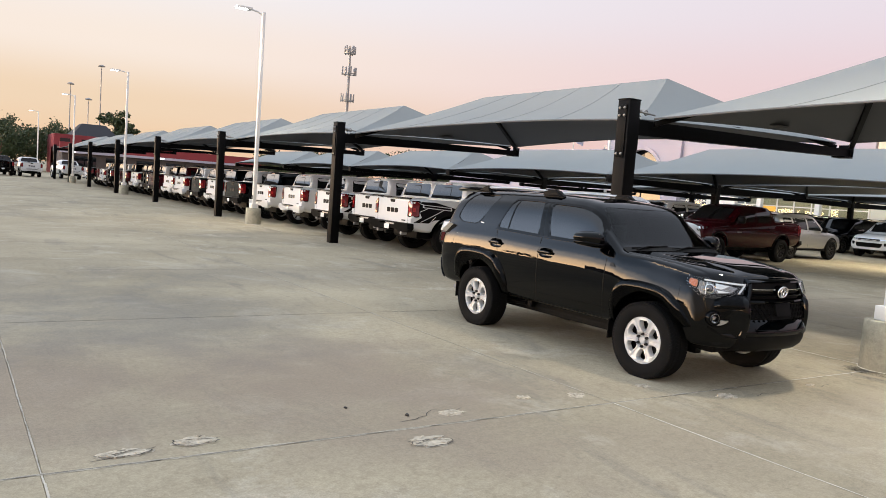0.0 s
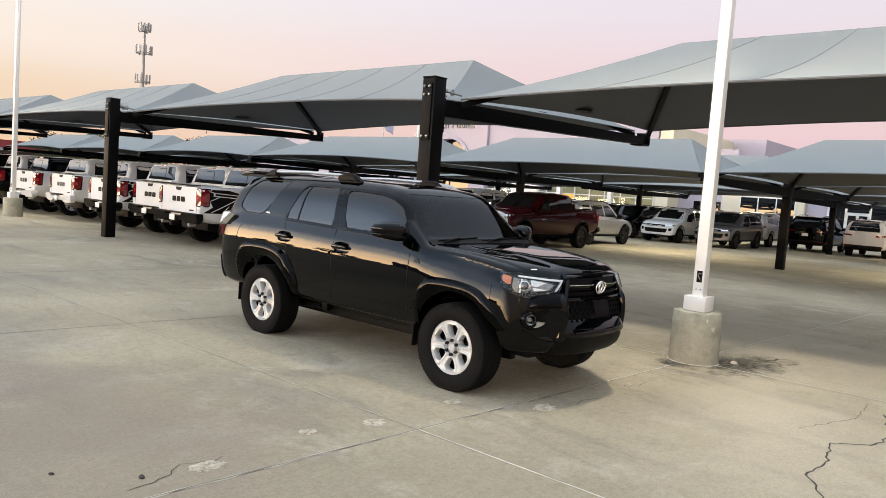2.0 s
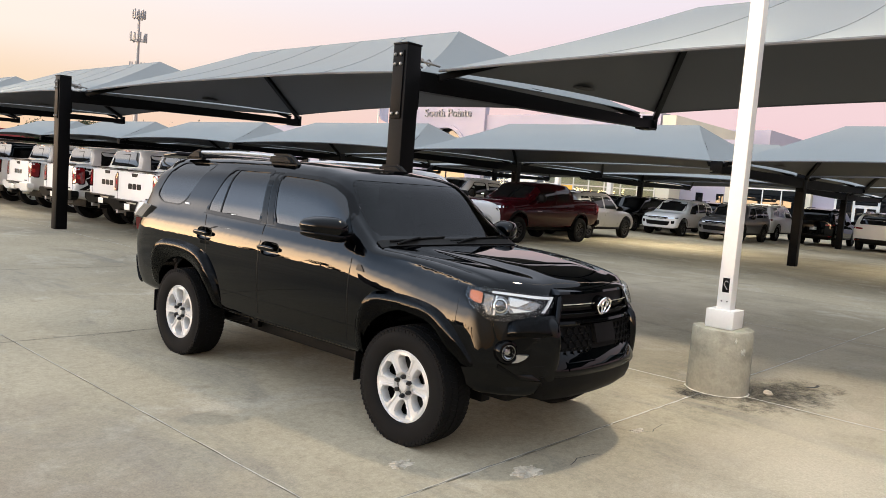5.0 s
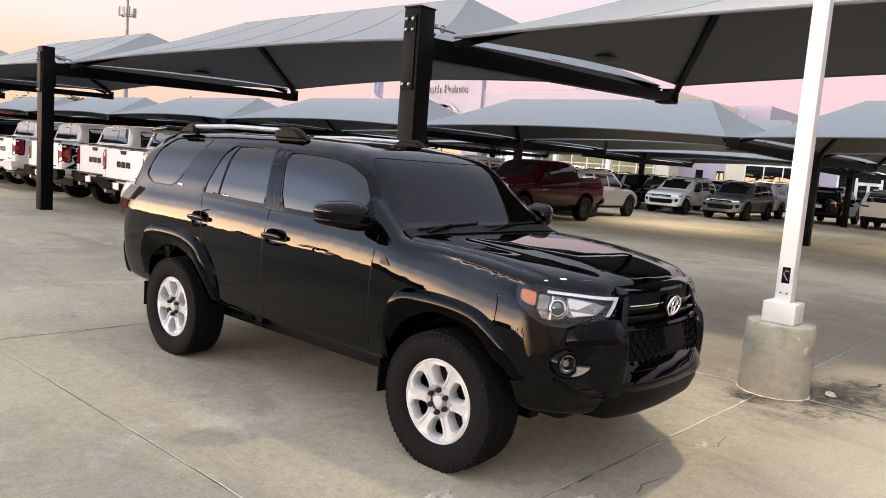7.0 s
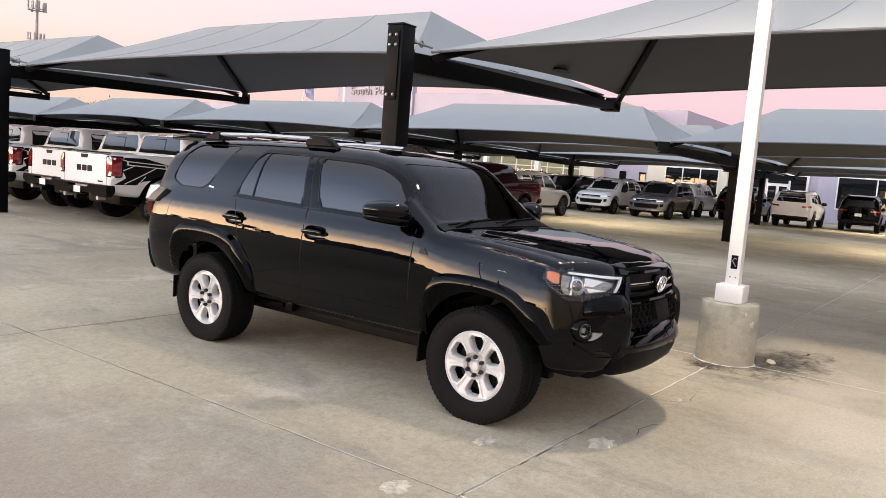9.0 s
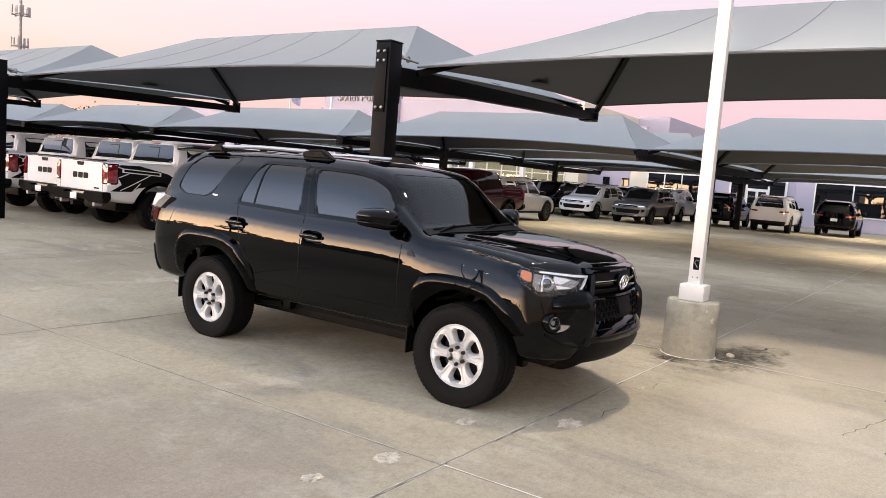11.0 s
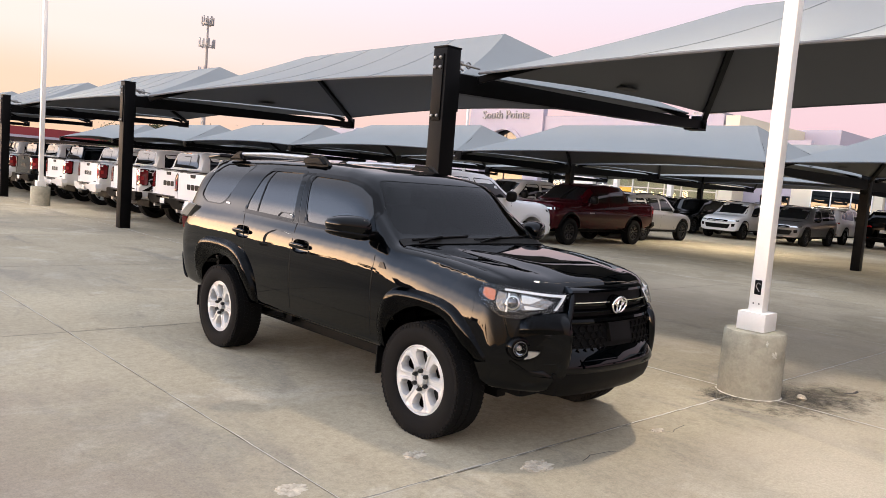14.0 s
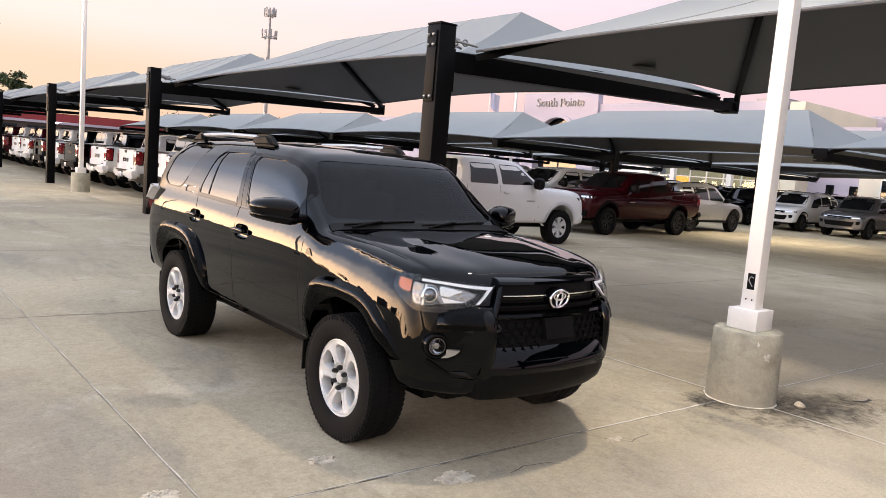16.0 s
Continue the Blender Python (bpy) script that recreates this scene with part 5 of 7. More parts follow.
        tl = part("tail_lamp", laid(bvh, rounded(tail, 0.02), rr, 0.062, 0.012, 0.06), LENS, top, "clear and red wrap-around tail lamp")
        part("tail_reflector", laid(bvh, rounded(diag([(0.87, 2.14, 1.278), (0.70, 2.44, 1.262), (0.70, 2.46, 1.15), (0.875, 2.28, 1.15)]), 0.02), rr, 0.070, 0.08, 0.06), WHITE_PAINT, tl)
        part("tail_red", laid(bvh, rounded(diag([(0.868, 2.31, 1.14), (0.70, 2.46, 1.14), (0.70, 2.468, 1.02), (0.80, 2.43, 1.0)]), 0.02), rr, 0.040, 0.05, 0.06), RED_LENS, tl)
    # nose
    part("grille_panel", front_sweep([(2.10, 1.075), (2.205, 1.075), (2.232, 0.90), (2.13, 0.90)], -0.415, 0.415, 0.35), PLASTIC, top)
    part("grille_hood_bar", front_sweep([(2.10, 1.062), (2.21, 1.062), (2.228, 1.068), (2.222, 1.082), (2.195, 1.096), (2.10, 1.10)], -0.405, 0.405, 0.3), BLACK_PAINT, top)
    for s in (1, -1):
        part("chrome_strip", front_sweep([(2.20, 1.002), (2.246, 1.003), (2.248, 1.010), (2.20, 1.013)], s * 0.09, s * 0.395, n=10), CHROME, top)
        part("grille_bar", front_sweep([(2.20, 0.985), (2.240, 0.985), (2.244, 0.997), (2.236, 1.003), (2.20, 1.003)], s * 0.08, s * 0.41, n=10), GLOSS_BLACK, top)
        part("grille_bar", front_sweep([(2.20, 0.940), (2.256, 0.942), (2.256, 0.950), (2.238, 0.962), (2.20, 0.965)], s * 0.07, s * 0.425, n=10), GLOSS_BLACK, top)
        frame_path = [(s * x, 2.258 - 0.27 * (z - 0.90) - chamfer(x), z) for x, z in ((0.386, 1.066), (0.396, 1.045), (0.408, 1.01), (0.430, 0.95), (0.456, 0.87), (0.478, 0.79), (0.492, 0.72))]
        part("grille_frame", tube(frame_path, [0.006, 0.014, 0.020, 0.024, 0.026, 0.024, 0.020], 12, 0.8), BLACK_PAINT, top)
        part("bumper_corner", corner_block(s), BLACK_PAINT, top, angle=50)
    part("grille_lower_bar", front_sweep([(2.14, 0.870), (2.268, 0.878), (2.276, 0.890), (2.268, 0.905), (2.236, 0.918), (2.14, 0.922)], -0.45, 0.45, 0.2), GLOSS_BLACK, top)
    part("grille_cavity", front_sweep([(2.16, 0.885), (2.246, 0.885), (2.296, 0.70), (2.20, 0.70)], -0.47, 0.47, 0.1), surface("grille_black", (0.003, 0.003, 0.003), 0.6, spec=0.1), top)
    mesh = bmesh.new()
    px, pz = 0.062, 0.044
    for r in range(4):
        for c in range(-8, 9):
            cx, cz = c * px + (px / 2 if r % 2 else 0), 0.725 + r * pz * 0.92
            if abs(cx) > 0.45 or abs(cx) < 0.125:
                continue
            front = 2.246 - 0.27 * (cz - 0.885) - chamfer(cx)
            ring_o, ring_i = [], []
            for q in range(6):
                a = radians(60 * q)
                for ring_p, f in ((ring_o, 1.0), (ring_i, 0.82)):
                    ring_p.append(Vector((cx + 0.036 * f * math.cos(a), front + 0.008, cz + 0.025 * f * math.sin(a))))
            vs = ring_o + ring_i + [p - Vector((0, 0.012, 0)) for p in ring_i]
            add_mesh(mesh, vs, [(q, (q + 1) % 6, (q + 1) % 6 + 6, q + 6) for q in range(6)] + [(q + 6, (q + 1) % 6 + 6, (q + 1) % 6 + 12, q + 12) for q in range(6)])
    tagged(part("grille_mesh", mesh, PLASTIC, top, "black honeycomb grille mesh", smooth=False), kind="stuff")
    part("plate_blank", front_sweep([(2.24, 0.878), (2.276, 0.878), (2.310, 0.762), (2.26, 0.762)], -0.118, 0.118, n=8), PLASTIC, top, "blank plate holder")
    part("bumper_lip", front_sweep([(2.20, 0.738), (2.272, 0.736), (2.290, 0.724), (2.314, 0.678), (2.334, 0.632), (2.342, 0.600), (2.336, 0.580), (2.20, 0.572)], -0.530, 0.530, 0.12), BLACK_PAINT, top)
    part("chin", front_sweep([(2.08, 0.574), (2.322, 0.574), (2.318, 0.52), (2.296, 0.465), (2.24, 0.415), (2.08, 0.395)], -0.515, 0.515, -0.45), PLASTIC, top)
    part("emblem_ring", ring_tube((0, 2.262, 0.984), 0.076, 0.052, 0.0075, -9), CHROME, top, "plain chrome oval emblem")
    part("emblem_bar", ring_tube((0, 2.262, 0.998), 0.048, 0.021, 0.006, -9), CHROME, top)
    part("emblem_core", ring_tube((0, 2.262, 0.984), 0.022, 0.044, 0.006, -9), CHROME, top)
    back_disc = lathe([(0.080, -0.06), (0.080, 0.0), (0.0, 0.004)], 28, "Y", (0, 0, 0))
    bmesh.ops.transform(back_disc, matrix=Matrix.Translation((0, 2.250, 0.984)) @ Matrix.Diagonal((1, 1, 0.78, 1)), verts=back_disc.verts)
    part("emblem_back", back_disc, GLOSS_BLACK, top)
    # hood joints and cowl
    for s in (1, -1):
        part("hood_joint", laid(bvh, strip((s * 0.80, 1.0), (s * 0.735, 1.74), 0.008), "top", 0.0008, 0.004, 0.06), PLASTIC, top)
        part("washer_nozzle", ellipsoid((s * 0.40, 1.12, val(1.12)[2] + 0.008), (0.02, 0.025, 0.008)), PLASTIC, top)
    part("cowl_panel", laid(bvh, [(-0.76, 0.90), (0.76, 0.90), (0.78, 0.985), (-0.78, 0.985)], "top", 0.006, 0.012, 0.06), PLASTIC, top)
    for x0, x1 in ((-0.60, 0.02), (0.06, 0.66)):
        part("wiper", tube([(x0, 0.895, 1.286), ((x0 + x1) / 2, 0.915, 1.276), (x1, 0.93, 1.262)], 0.008, 6), PLASTIC, top)
        part("wiper_arm", tube([(x1 - 0.04, 0.965, 1.246), (x1 - 0.16, 0.945, 1.268), ((x0 + x1) / 2, 0.925, 1.286)], 0.009, 6), PLASTIC, top)
    part("spoiler", box((0, -2.27, 1.765), (1.22, 0.26, 0.045), 0.018, Matrix.Rotation(radians(6), 3, "X")), BLACK_PAINT, top)
    part("rear_bumper", laid(bvh, rounded([(-0.84, 0.78), (0.84, 0.78), (0.84, 0.52), (-0.84, 0.52)], 0.05), "rear", 0.015, 0.04, 0.08), BLACK_PAINT, top)
    # underneath
    part("underbody", box((0, 0.0, 0.46), (1.10, 3.9, 0.22), 0.04), PLASTIC, top)
    for s in (1, -1):
        part("chassis_rail", box((s * 0.50, -0.1, 0.36), (0.09, 3.7, 0.11), 0.012), PLASTIC, top)
        part("control_arm", tube([(s * 0.58, -1.36, 0.34), (s * 0.62, -0.72, 0.40)], 0.028), PLASTIC, top)
        part("arm_bracket", box((s * 0.60, -0.70, 0.395), (0.05, 0.14, 0.08), 0.012), PLASTIC, top)
    part("rear_axle", tube([(-0.72, -1.395, 0.395), (-0.16, -1.395, 0.395), (0, -1.395, 0.395), (0.16, -1.395, 0.395), (0.72, -1.395, 0.395)], [0.05, 0.05, 0.15, 0.05, 0.05], 12), PLASTIC, top)
    part("front_axle", tube([(-0.72, 1.395, 0.39), (0.72, 1.395, 0.39)], 0.045, 10), PLASTIC, top)
    part("exhaust", tube([(0.30, 0.6, 0.33), (0.32, -0.8, 0.31), (0.45, -1.9, 0.36), (0.55, -2.4, 0.36)], 0.035, 8), GREY_STEEL, top)
    # cabin
    part("dashboard", ellipsoid((0, 0.62, 1.10), (0.74, 0.26, 0.12), 3.5), PLASTIC, top)
    part("cabin_floor", box((0, -0.6, 0.66), (1.5, 2.8, 0.05)), SEAT, top)
    part("headliner", box((0, -0.75, 1.715), (1.15, 1.7, 0.02), 0.005), SEAT, top)
    for s in (1, -1):
        for y in (-0.10, -1.0):
            seat = part("seat", box((s * 0.37, y, 0.86), (0.50, 0.52, 0.18), 0.06), SEAT, top, "grey cloth seat")
            part("seat_back", box((s * 0.37, y - 0.30, 1.16), (0.48, 0.15, 0.58), 0.06, Matrix.Rotation(radians(-12), 3, "X")), SEAT, seat)
            part("headrest", box((s * 0.37, y - 0.38, 1.52), (0.27, 0.10, 0.18), 0.04, Matrix.Rotation(radians(-8), 3, "X")), SEAT, seat)
    wheel = part("steering_wheel", ring_tube((-0.37, 0.36, 1.15), 0.185, 0.185, 0.016, 25), PLASTIC, top)
    part("steering_hub", box((-0.37, 0.37, 1.15), (0.30, 0.05, 0.10), 0.02, Matrix.Rotation(radians(25), 3, "X")), PLASTIC, wheel)
    part("inner_mirror", box((0, 0.34, 1.585), (0.24, 0.03, 0.065), 0.012), PLASTIC, top)
    part("sensor_box", box((0.0, 0.36, 1.64), (0.12, 0.10, 0.05), 0.012, Matrix.Rotation(radians(-35), 3, "X")), PLASTIC, top)
    return top


wagon(pose(6.745, 6.38, -0.014, 0, 0, 180))

# ---- pickup trucks ----
TRUCK_TABLE = [
    (-3.03, 0.66, 1.12, 1.40, 0.955, 0.95, 0.93), (-3.00, 0.62, 1.16, 1.43, 0.975, 0.965, 0.94), (-2.6, 0.56, 1.25, 1.44, 1.0, 0.975, 0.945), (-1.36, 0.50, 1.30, 1.44, 1.0, 0.975, 0.94),
    (-1.338, 0.50, 1.31, 1.47, 1.0, 0.97, 0.82), (-1.312, 0.50, 1.32, 1.87, 1.0, 0.965, 0.765), (-1.20, 0.48, 1.34, 1.94, 1.0, 0.965, 0.74), (-0.4, 0.48, 1.33, 1.965, 1.0, 0.965, 0.75), (0.35, 0.48, 1.32, 1.93, 1.0, 0.96, 0.75),
    (0.62, 0.48, 1.31, 1.86, 1.0, 0.96, 0.76), (1.32, 0.48, 1.28, 1.36, 1.0, 0.95, 0.82), (1.5, 0.48, 1.27, 1.35, 1.0, 0.95, 0.80), (2.3, 0.48, 1.23, 1.33, 0.99, 0.93, 0.78), (2.66, 0.46, 1.18, 1.29, 0.97, 0.91, 0.76), (2.80, 0.46, 1.12, 1.22, 0.95, 0.89, 0.74), (2.86, 0.50, 1.02, 1.08, 0.92, 0.86, 0.70),
]


def pickup(m, dark):
    """A crew-cab pickup; dark: black bumpers, wheel-arch mouldings and bed-side graphics."""
    label = "white crew-cab pickup with black bumper and bed-side graphics" if dark else "white crew-cab pickup with white bumper and silver wheels"
    top = thing("pickup_truck", m, label, "pickup truck", "pickups under the canopies")
    bm, val = hull(TRUCK_TABLE, -3.03, 2.86, soft=0.02, step=0.07, fine=2, nose=0.22, tail=0.02, nose_len=0.7)
    bvh = tree_of(bm.copy())
    cut = [arch_cutter(y, 0.50, 0.46, s) for y in (1.835, -1.835) for s in (1, -1)]
    cut += [prism([(-0.80, -2.94), (0.80, -2.94), (0.80, -1.42), (-0.80, -1.42)], "top", 0.92, 1.6)]
    painted(link_mesh("body", carve(bm, cut), [WHITE_PAINT, PLASTIC], top, smooth=False), WHITE_PAINT)
    bm.free()
    for side in ("right", "left"):
        part("side_window", laid(bvh, rounded([(-1.12, 1.37), (-0.28, 1.37), (-0.34, 1.81), (-1.06, 1.81)], 0.06), side, 0.003, 0.008, 0.12), DARKGLASS, top)
        part("side_window", laid(bvh, rounded([(-0.16, 1.37), (0.98, 1.39), (0.40, 1.80), (-0.20, 1.81)], 0.06), side, 0.003, 0.008, 0.12), DARKGLASS, top)
        for a, b in (((-0.22, 1.34), (-0.20, 0.56)), ((1.06, 1.30), (0.98, 0.56)), ((-1.20, 1.34), (-1.22, 0.75)), ((-1.34, 1.40), (-1.34, 0.56))):
            part("door_joint", laid(bvh, strip(a, b, 0.012), side, 0.0012, 0.005, 0.3), PLASTIC, top)
        for y in (-1.02, -0.02):
            painted(part("door_handle", laid(bvh, rounded([(y - 0.10, 1.17), (y + 0.10, 1.17), (y + 0.10, 1.215), (y - 0.10, 1.215)], 0.015), side, 0.032, 0.02, 0.3), WHITE_PAINT, top), WHITE_PAINT)
        part("badge_bar", laid(bvh, strip((0.62, 1.02), (0.88, 1.02), 0.035), side, 0.004, 0.006, 0.3), GREY_STEEL, top)
        if dark:
            part("bed_graphic", laid(bvh, [(-2.93, 1.36), (-2.30, 1.365), (-1.62, 1.22), (-1.42, 1.12), (-1.45, 1.03), (-1.60, 1.00), (-2.34, 0.90), (-2.50, 0.82), (-2.95, 0.82), (-2.72, 0.96)], side, 0.003, 0.006, 0.10), PLASTIC, top, "black bed-side graphic")
            part("graphic_letters", laid(bvh, strip((-2.70, 1.255), (-1.80, 1.205), 0.085), side, 0.006, 0.004, 0.10), WHITE_PAINT, top, "plain pale bar for lettering")
            part("graphic_letters_core", laid(bvh, strip((-2.66, 1.253), (-1.84, 1.207), 0.048), side, 0.009, 0.004, 0.10), PLASTIC, top)
            for a, b in (((-2.90, 1.05), (-2.55, 1.20)), ((-2.75, 0.84), (-2.05, 1.18)), ((-2.84, 1.33), (-2.52, 1.25)), ((-2.45, 0.85), (-2.30, 1.0))):
                part("graphic_line", laid(bvh, strip(a, b, 0.016), side, 0.0065, 0.004, 0.10), WHITE_PAINT, top)
    part("rear_window", laid(bvh, rounded([(-0.75, 1.47), (0.75, 1.47), (0.66, 1.86), (-0.66, 1.86)], 0.06), "rear", 0.003, 0.008, 0.12), DARKGLASS, top)
    part("slider_surround", laid(bvh, [(-0.20, 1.52), (0.20, 1.52), (0.20, 1.80), (-0.20, 1.80), (-0.20, 1.785), (0.18, 1.785), (0.18, 1.535), (-0.20, 1.535)], "rear", 0.006, 0.004, 0.3), PLASTIC, top)
    part("windshield", laid(bvh, rounded([(-0.74, 1.40), (0.74, 1.40), (0.66, 1.85), (-0.66, 1.85)], 0.08), "front", 0.003, 0.008, 0.12), DARKGLASS, top)
    brake = part("high_brake_lamp", box((0, -1.255, 1.885), (0.34, 0.06, 0.035), 0.01), RED_LENS, top)
    for s, rr in ((1, "rear_right"), (-1, "rear_left")):
        tl = part("tail_lamp", laid(bvh, rounded(diag([(0.975, 2.82, 1.35), (0.80, 3.03, 1.35), (0.80, 3.03, 0.985), (0.985, 2.82, 0.985)]), 0.04), rr, 0.014, 0.03, 0.08), RED_LENS, top, "red tail lamp with dark surround")
        part("lamp_core", laid(bvh, rounded(diag([(0.955, 2.90, 1.20), (0.84, 3.03, 1.20), (0.84, 3.03, 1.10), (0.955, 2.90, 1.10)]), 0.02), rr, 0.018, 0.01, 0.1), surface("bright_red_lens", (0.38, 0.02, 0.02), 0.1, vary=0.05), tl)
        part("lamp_surround", laid(bvh, rounded(diag([(0.985, 2.80, 1.375), (0.785, 3.03, 1.375), (0.785, 3.03, 0.96), (0.99, 2.80, 0.96)]), 0.04), rr, 0.007, 0.02, 0.08), GLOSS_BLACK, tl)
        mirror = part("mirror", ellipsoid((s * 1.12, 0.86, 1.43), (0.13, 0.09, 0.13), 3.2), PLASTIC, top)
        part("mirror_stalk", box((s * 1.0, 0.90, 1.36), (0.16, 0.08, 0.05), 0.015), PLASTIC, mirror)
        for y in (1.835, -1.835):
            f = part("wheel_arch_flare", flare(bvh, y, 0.46, 0.50, 0.575, s, 0.022, a0=-0.02, a1=math.pi + 0.02), PLASTIC if dark else WHITE_PAINT, top)
            if not dark:
                painted(f, WHITE_PAINT)
        fr = "front_right" if s > 0 else "front_left"
        hl = part("headlight", laid(bvh, rounded(diag([(0.93, 2.34, 1.16), (0.60, 2.74, 1.14), (0.62, 2.74, 1.04), (0.94, 2.40, 1.08)]), 0.02), fr, 0.012, 0.03, 0.1), LENS, top)
        part("headlight_reflector", laid(bvh, rounded(diag([(0.92, 2.36, 1.15), (0.62, 2.73, 1.13), (0.64, 2.73, 1.05), (0.93, 2.41, 1.09)]), 0.02), fr, 0.004, 0.02, 0.1), CHROME, hl)
    part("tailgate_joint", laid(bvh, [(-0.80, 1.405), (0.80, 1.405), (0.80, 0.78), (0.79, 0.78), (0.79, 1.395), (-0.79, 1.395), (-0.79, 0.78), (-0.80, 0.78)], "rear", 0.002, 0.006, 0.3), PLASTIC, top)
    part("bed_cap", box((0, -3.0, 1.435), (1.70, 0.07, 0.022), 0.006), PLASTIC, top)
    part("tailgate_handle", laid(bvh, rounded([(-0.13, 1.375), (0.13, 1.375), (0.10, 1.30), (-0.10, 1.30)], 0.015), "rear", 0.012, 0.02, 0.2), PLASTIC, top)
    for k in range(3):
        part("letter_bar", laid(bvh, rounded([(0.285 - 0.20 * k, 1.035), (0.285 - 0.20 * k, 1.155), (0.115 - 0.20 * k, 1.155), (0.115 - 0.20 * k, 1.035)], 0.03), "rear", 0.006, 0.008, 0.2), SMOKED if not dark else PLASTIC, top, "plain dark bar for lettering")
    part("small_badge", laid(bvh, strip((0.50, 0.86), (0.68, 0.86), 0.03), "rear", 0.005, 0.007, 0.2), PLASTIC, top)
    bmat = PLASTIC if dark else WHITE_PAINT
    bump = prism(rounded([(-0.99, 0.66), (-0.97, 0.80), (-0.40, 0.80), (-0.33, 0.72), (0.33, 0.72), (0.40, 0.80), (0.97, 0.80), (0.99, 0.66), (0.88, 0.56), (0.46, 0.56), (0.38, 0.61), (-0.38, 0.61), (-0.46, 0.56), (-0.88, 0.56)], 0.03), "end", -3.17, -2.98)
    for v in bump.verts:
        v.co.y += 0.16 * max(0.0, abs(v.co.x) - 0.62) ** 1.2
        if v.co.y < -3.05 and v.co.z < 0.64:
            v.co.y += 0.05
    bmesh.ops.bevel(bump, geom=[e for e in bump.edges if e.calc_face_angle(0.0) > 1.2], offset=0.012, segments=2, affect="EDGES")
    rb = part("rear_bumper", bump, bmat, top)
    if not dark:
        painted(rb, WHITE_PAINT)
    part("bumper_step", box((0, -3.10, 0.785), (1.0, 0.16, 0.03), 0.01), PLASTIC, top)
    part("plate", box((0, -3.178, 0.665), (0.24, 0.01, 0.13), 0.004), WHITE_PAINT, top, "plain white plate")
    part("hitch", box((0, -3.10, 0.52), (0.10, 0.22, 0.09), 0.01), PLASTIC, top)
    for s in (1, -1):
        part("exhaust_tip", lathe([(0.045, 0), (0.045, 0.16), (0.035, 0.16), (0.03, 0.02)], 14, "Y", (s * 0.62, -3.10, 0.53)), CHROME if not dark else GREY_STEEL, top)
    part("grille", laid(bvh, rounded([(-0.56, 1.15), (0.56, 1.15), (0.60, 0.84), (0.48, 0.72), (-0.48, 0.72), (-0.60, 0.80)], 0.05), "front", 0.012, 0.03, 0.1), PLASTIC, top)
    for k in range(5):
        part("grille_slat", laid(bvh, strip((-0.52, 0.80 + 0.065 * k), (0.52, 0.80 + 0.065 * k), 0.014), "front", 0.02, 0.02, 0.1), GLOSS_BLACK, top)
    fb = part("front_bumper", laid(bvh, rounded([(-0.88, 0.72), (0.88, 0.72), (0.84, 0.52), (-0.84, 0.52)], 0.05), "front", 0.06, 0.10, 0.1), PLASTIC if dark else WHITE_PAINT, top)
    if not dark:
        painted(fb, WHITE_PAINT)
    part("underbody", box((0, 0, 0.50), (1.2, 5.2, 0.24), 0.05), PLASTIC, top)
    part("axle", tube([(-0.8, -1.835, 0.42), (0, -1.835, 0.42), (0.8, -1.835, 0.42)], [0.05, 0.14, 0.05], 10), PLASTIC, top)
    add_wheels(top, 0.42, 0.285, 0.86, (1.835, -1.835), 0.25, spoked_rim(0.248, 0.25, 6, 0.095, twin=dark), DARK_ALLOY if dark else ALLOY, 44, 0)
    return top


PAINTS = {"w": WHITE_PAINT, "k": BLACK_PAINT, "r": RED_PAINT, "s": SILVER_PAINT, "g": GREY_PAINT}
WORDS = {"w": "white", "k": "black", "r": "dark red", "s": "silver", "g": "dark grey"}
TRUCK_DARK = pickup(pose(12.96, 17.18, 0, 0, 0, -90), True)
TRUCK_PLAIN = pickup(pose(15.25, 14.40, 0, 0, 0, -90), False)


def park_truck(kind, x, y, turn, c, group="pickups under the canopies"):
    t = copy_thing(TRUCK_DARK if kind else TRUCK_PLAIN, pose(x, y, 0, 0, 0, turn))
    if c != "w":
        repaint(t, PAINTS[c])
        for o in [o for o in t.children if "graphic" in o.name]:
            bpy.data.objects.remove(o)
    tagged(t, "%s crew-cab pickup %s" % (WORDS[c], "with black bumper and dark wheels" if kind else "with body-colour bumper and silver wheels"), "pickup truck", group)
    return t


for kind, x, y, c in ((1, 13.36, 19.40, "w"), (1, 13.08, 21.50, "w"), (0, 13.33, 24.95, "w"), (0, 13.23, 27.85, "w"), (1, 12.98, 30.50, "k"), (0, 12.98, 33.20, "w"), (1, 12.98, 36.05, "k")):
    park_truck(kind, x, y, -90 + 0.8 * math.sin(y * 0.7), c)
ROW = [(0, "w"), (0, "w"), (1, "r"), (1, "k"), (0, "w"), (1, "r"), (0, "k"), (1, "k"), (0, "w"), (1, "r"), (0, "k"), (0, "w")]
for k, (kind, c) in enumerate(ROW):
    park_truck(kind, 12.98 + 0.12 * math.sin(k * 2.3), 38.85 + 2.75 * k, -90 + 0.8 * math.sin(k * 1.7), c)
park_truck(1, 23.25, 16.38, 90, "r", "vehicles under the double canopy row")
park_truck(0, 23.4, 19.4, 90, "w", "vehicles under the double canopy row")
for k, c in enumerate("wkwgwkws"):
    park_truck(k % 2, 23.3, 22.6 + 2.8 * k, 90, c, "vehicles under the double canopy row")
park_truck(0, 7.2, 88.0, 4, "w", "trucks parked at the far end")
park_truck(0, 10.9, 88.5, 6, "w", "trucks parked at the far end")
park_truck(1, 4.6, 87.0, 5, "k", "trucks parked at the far end")

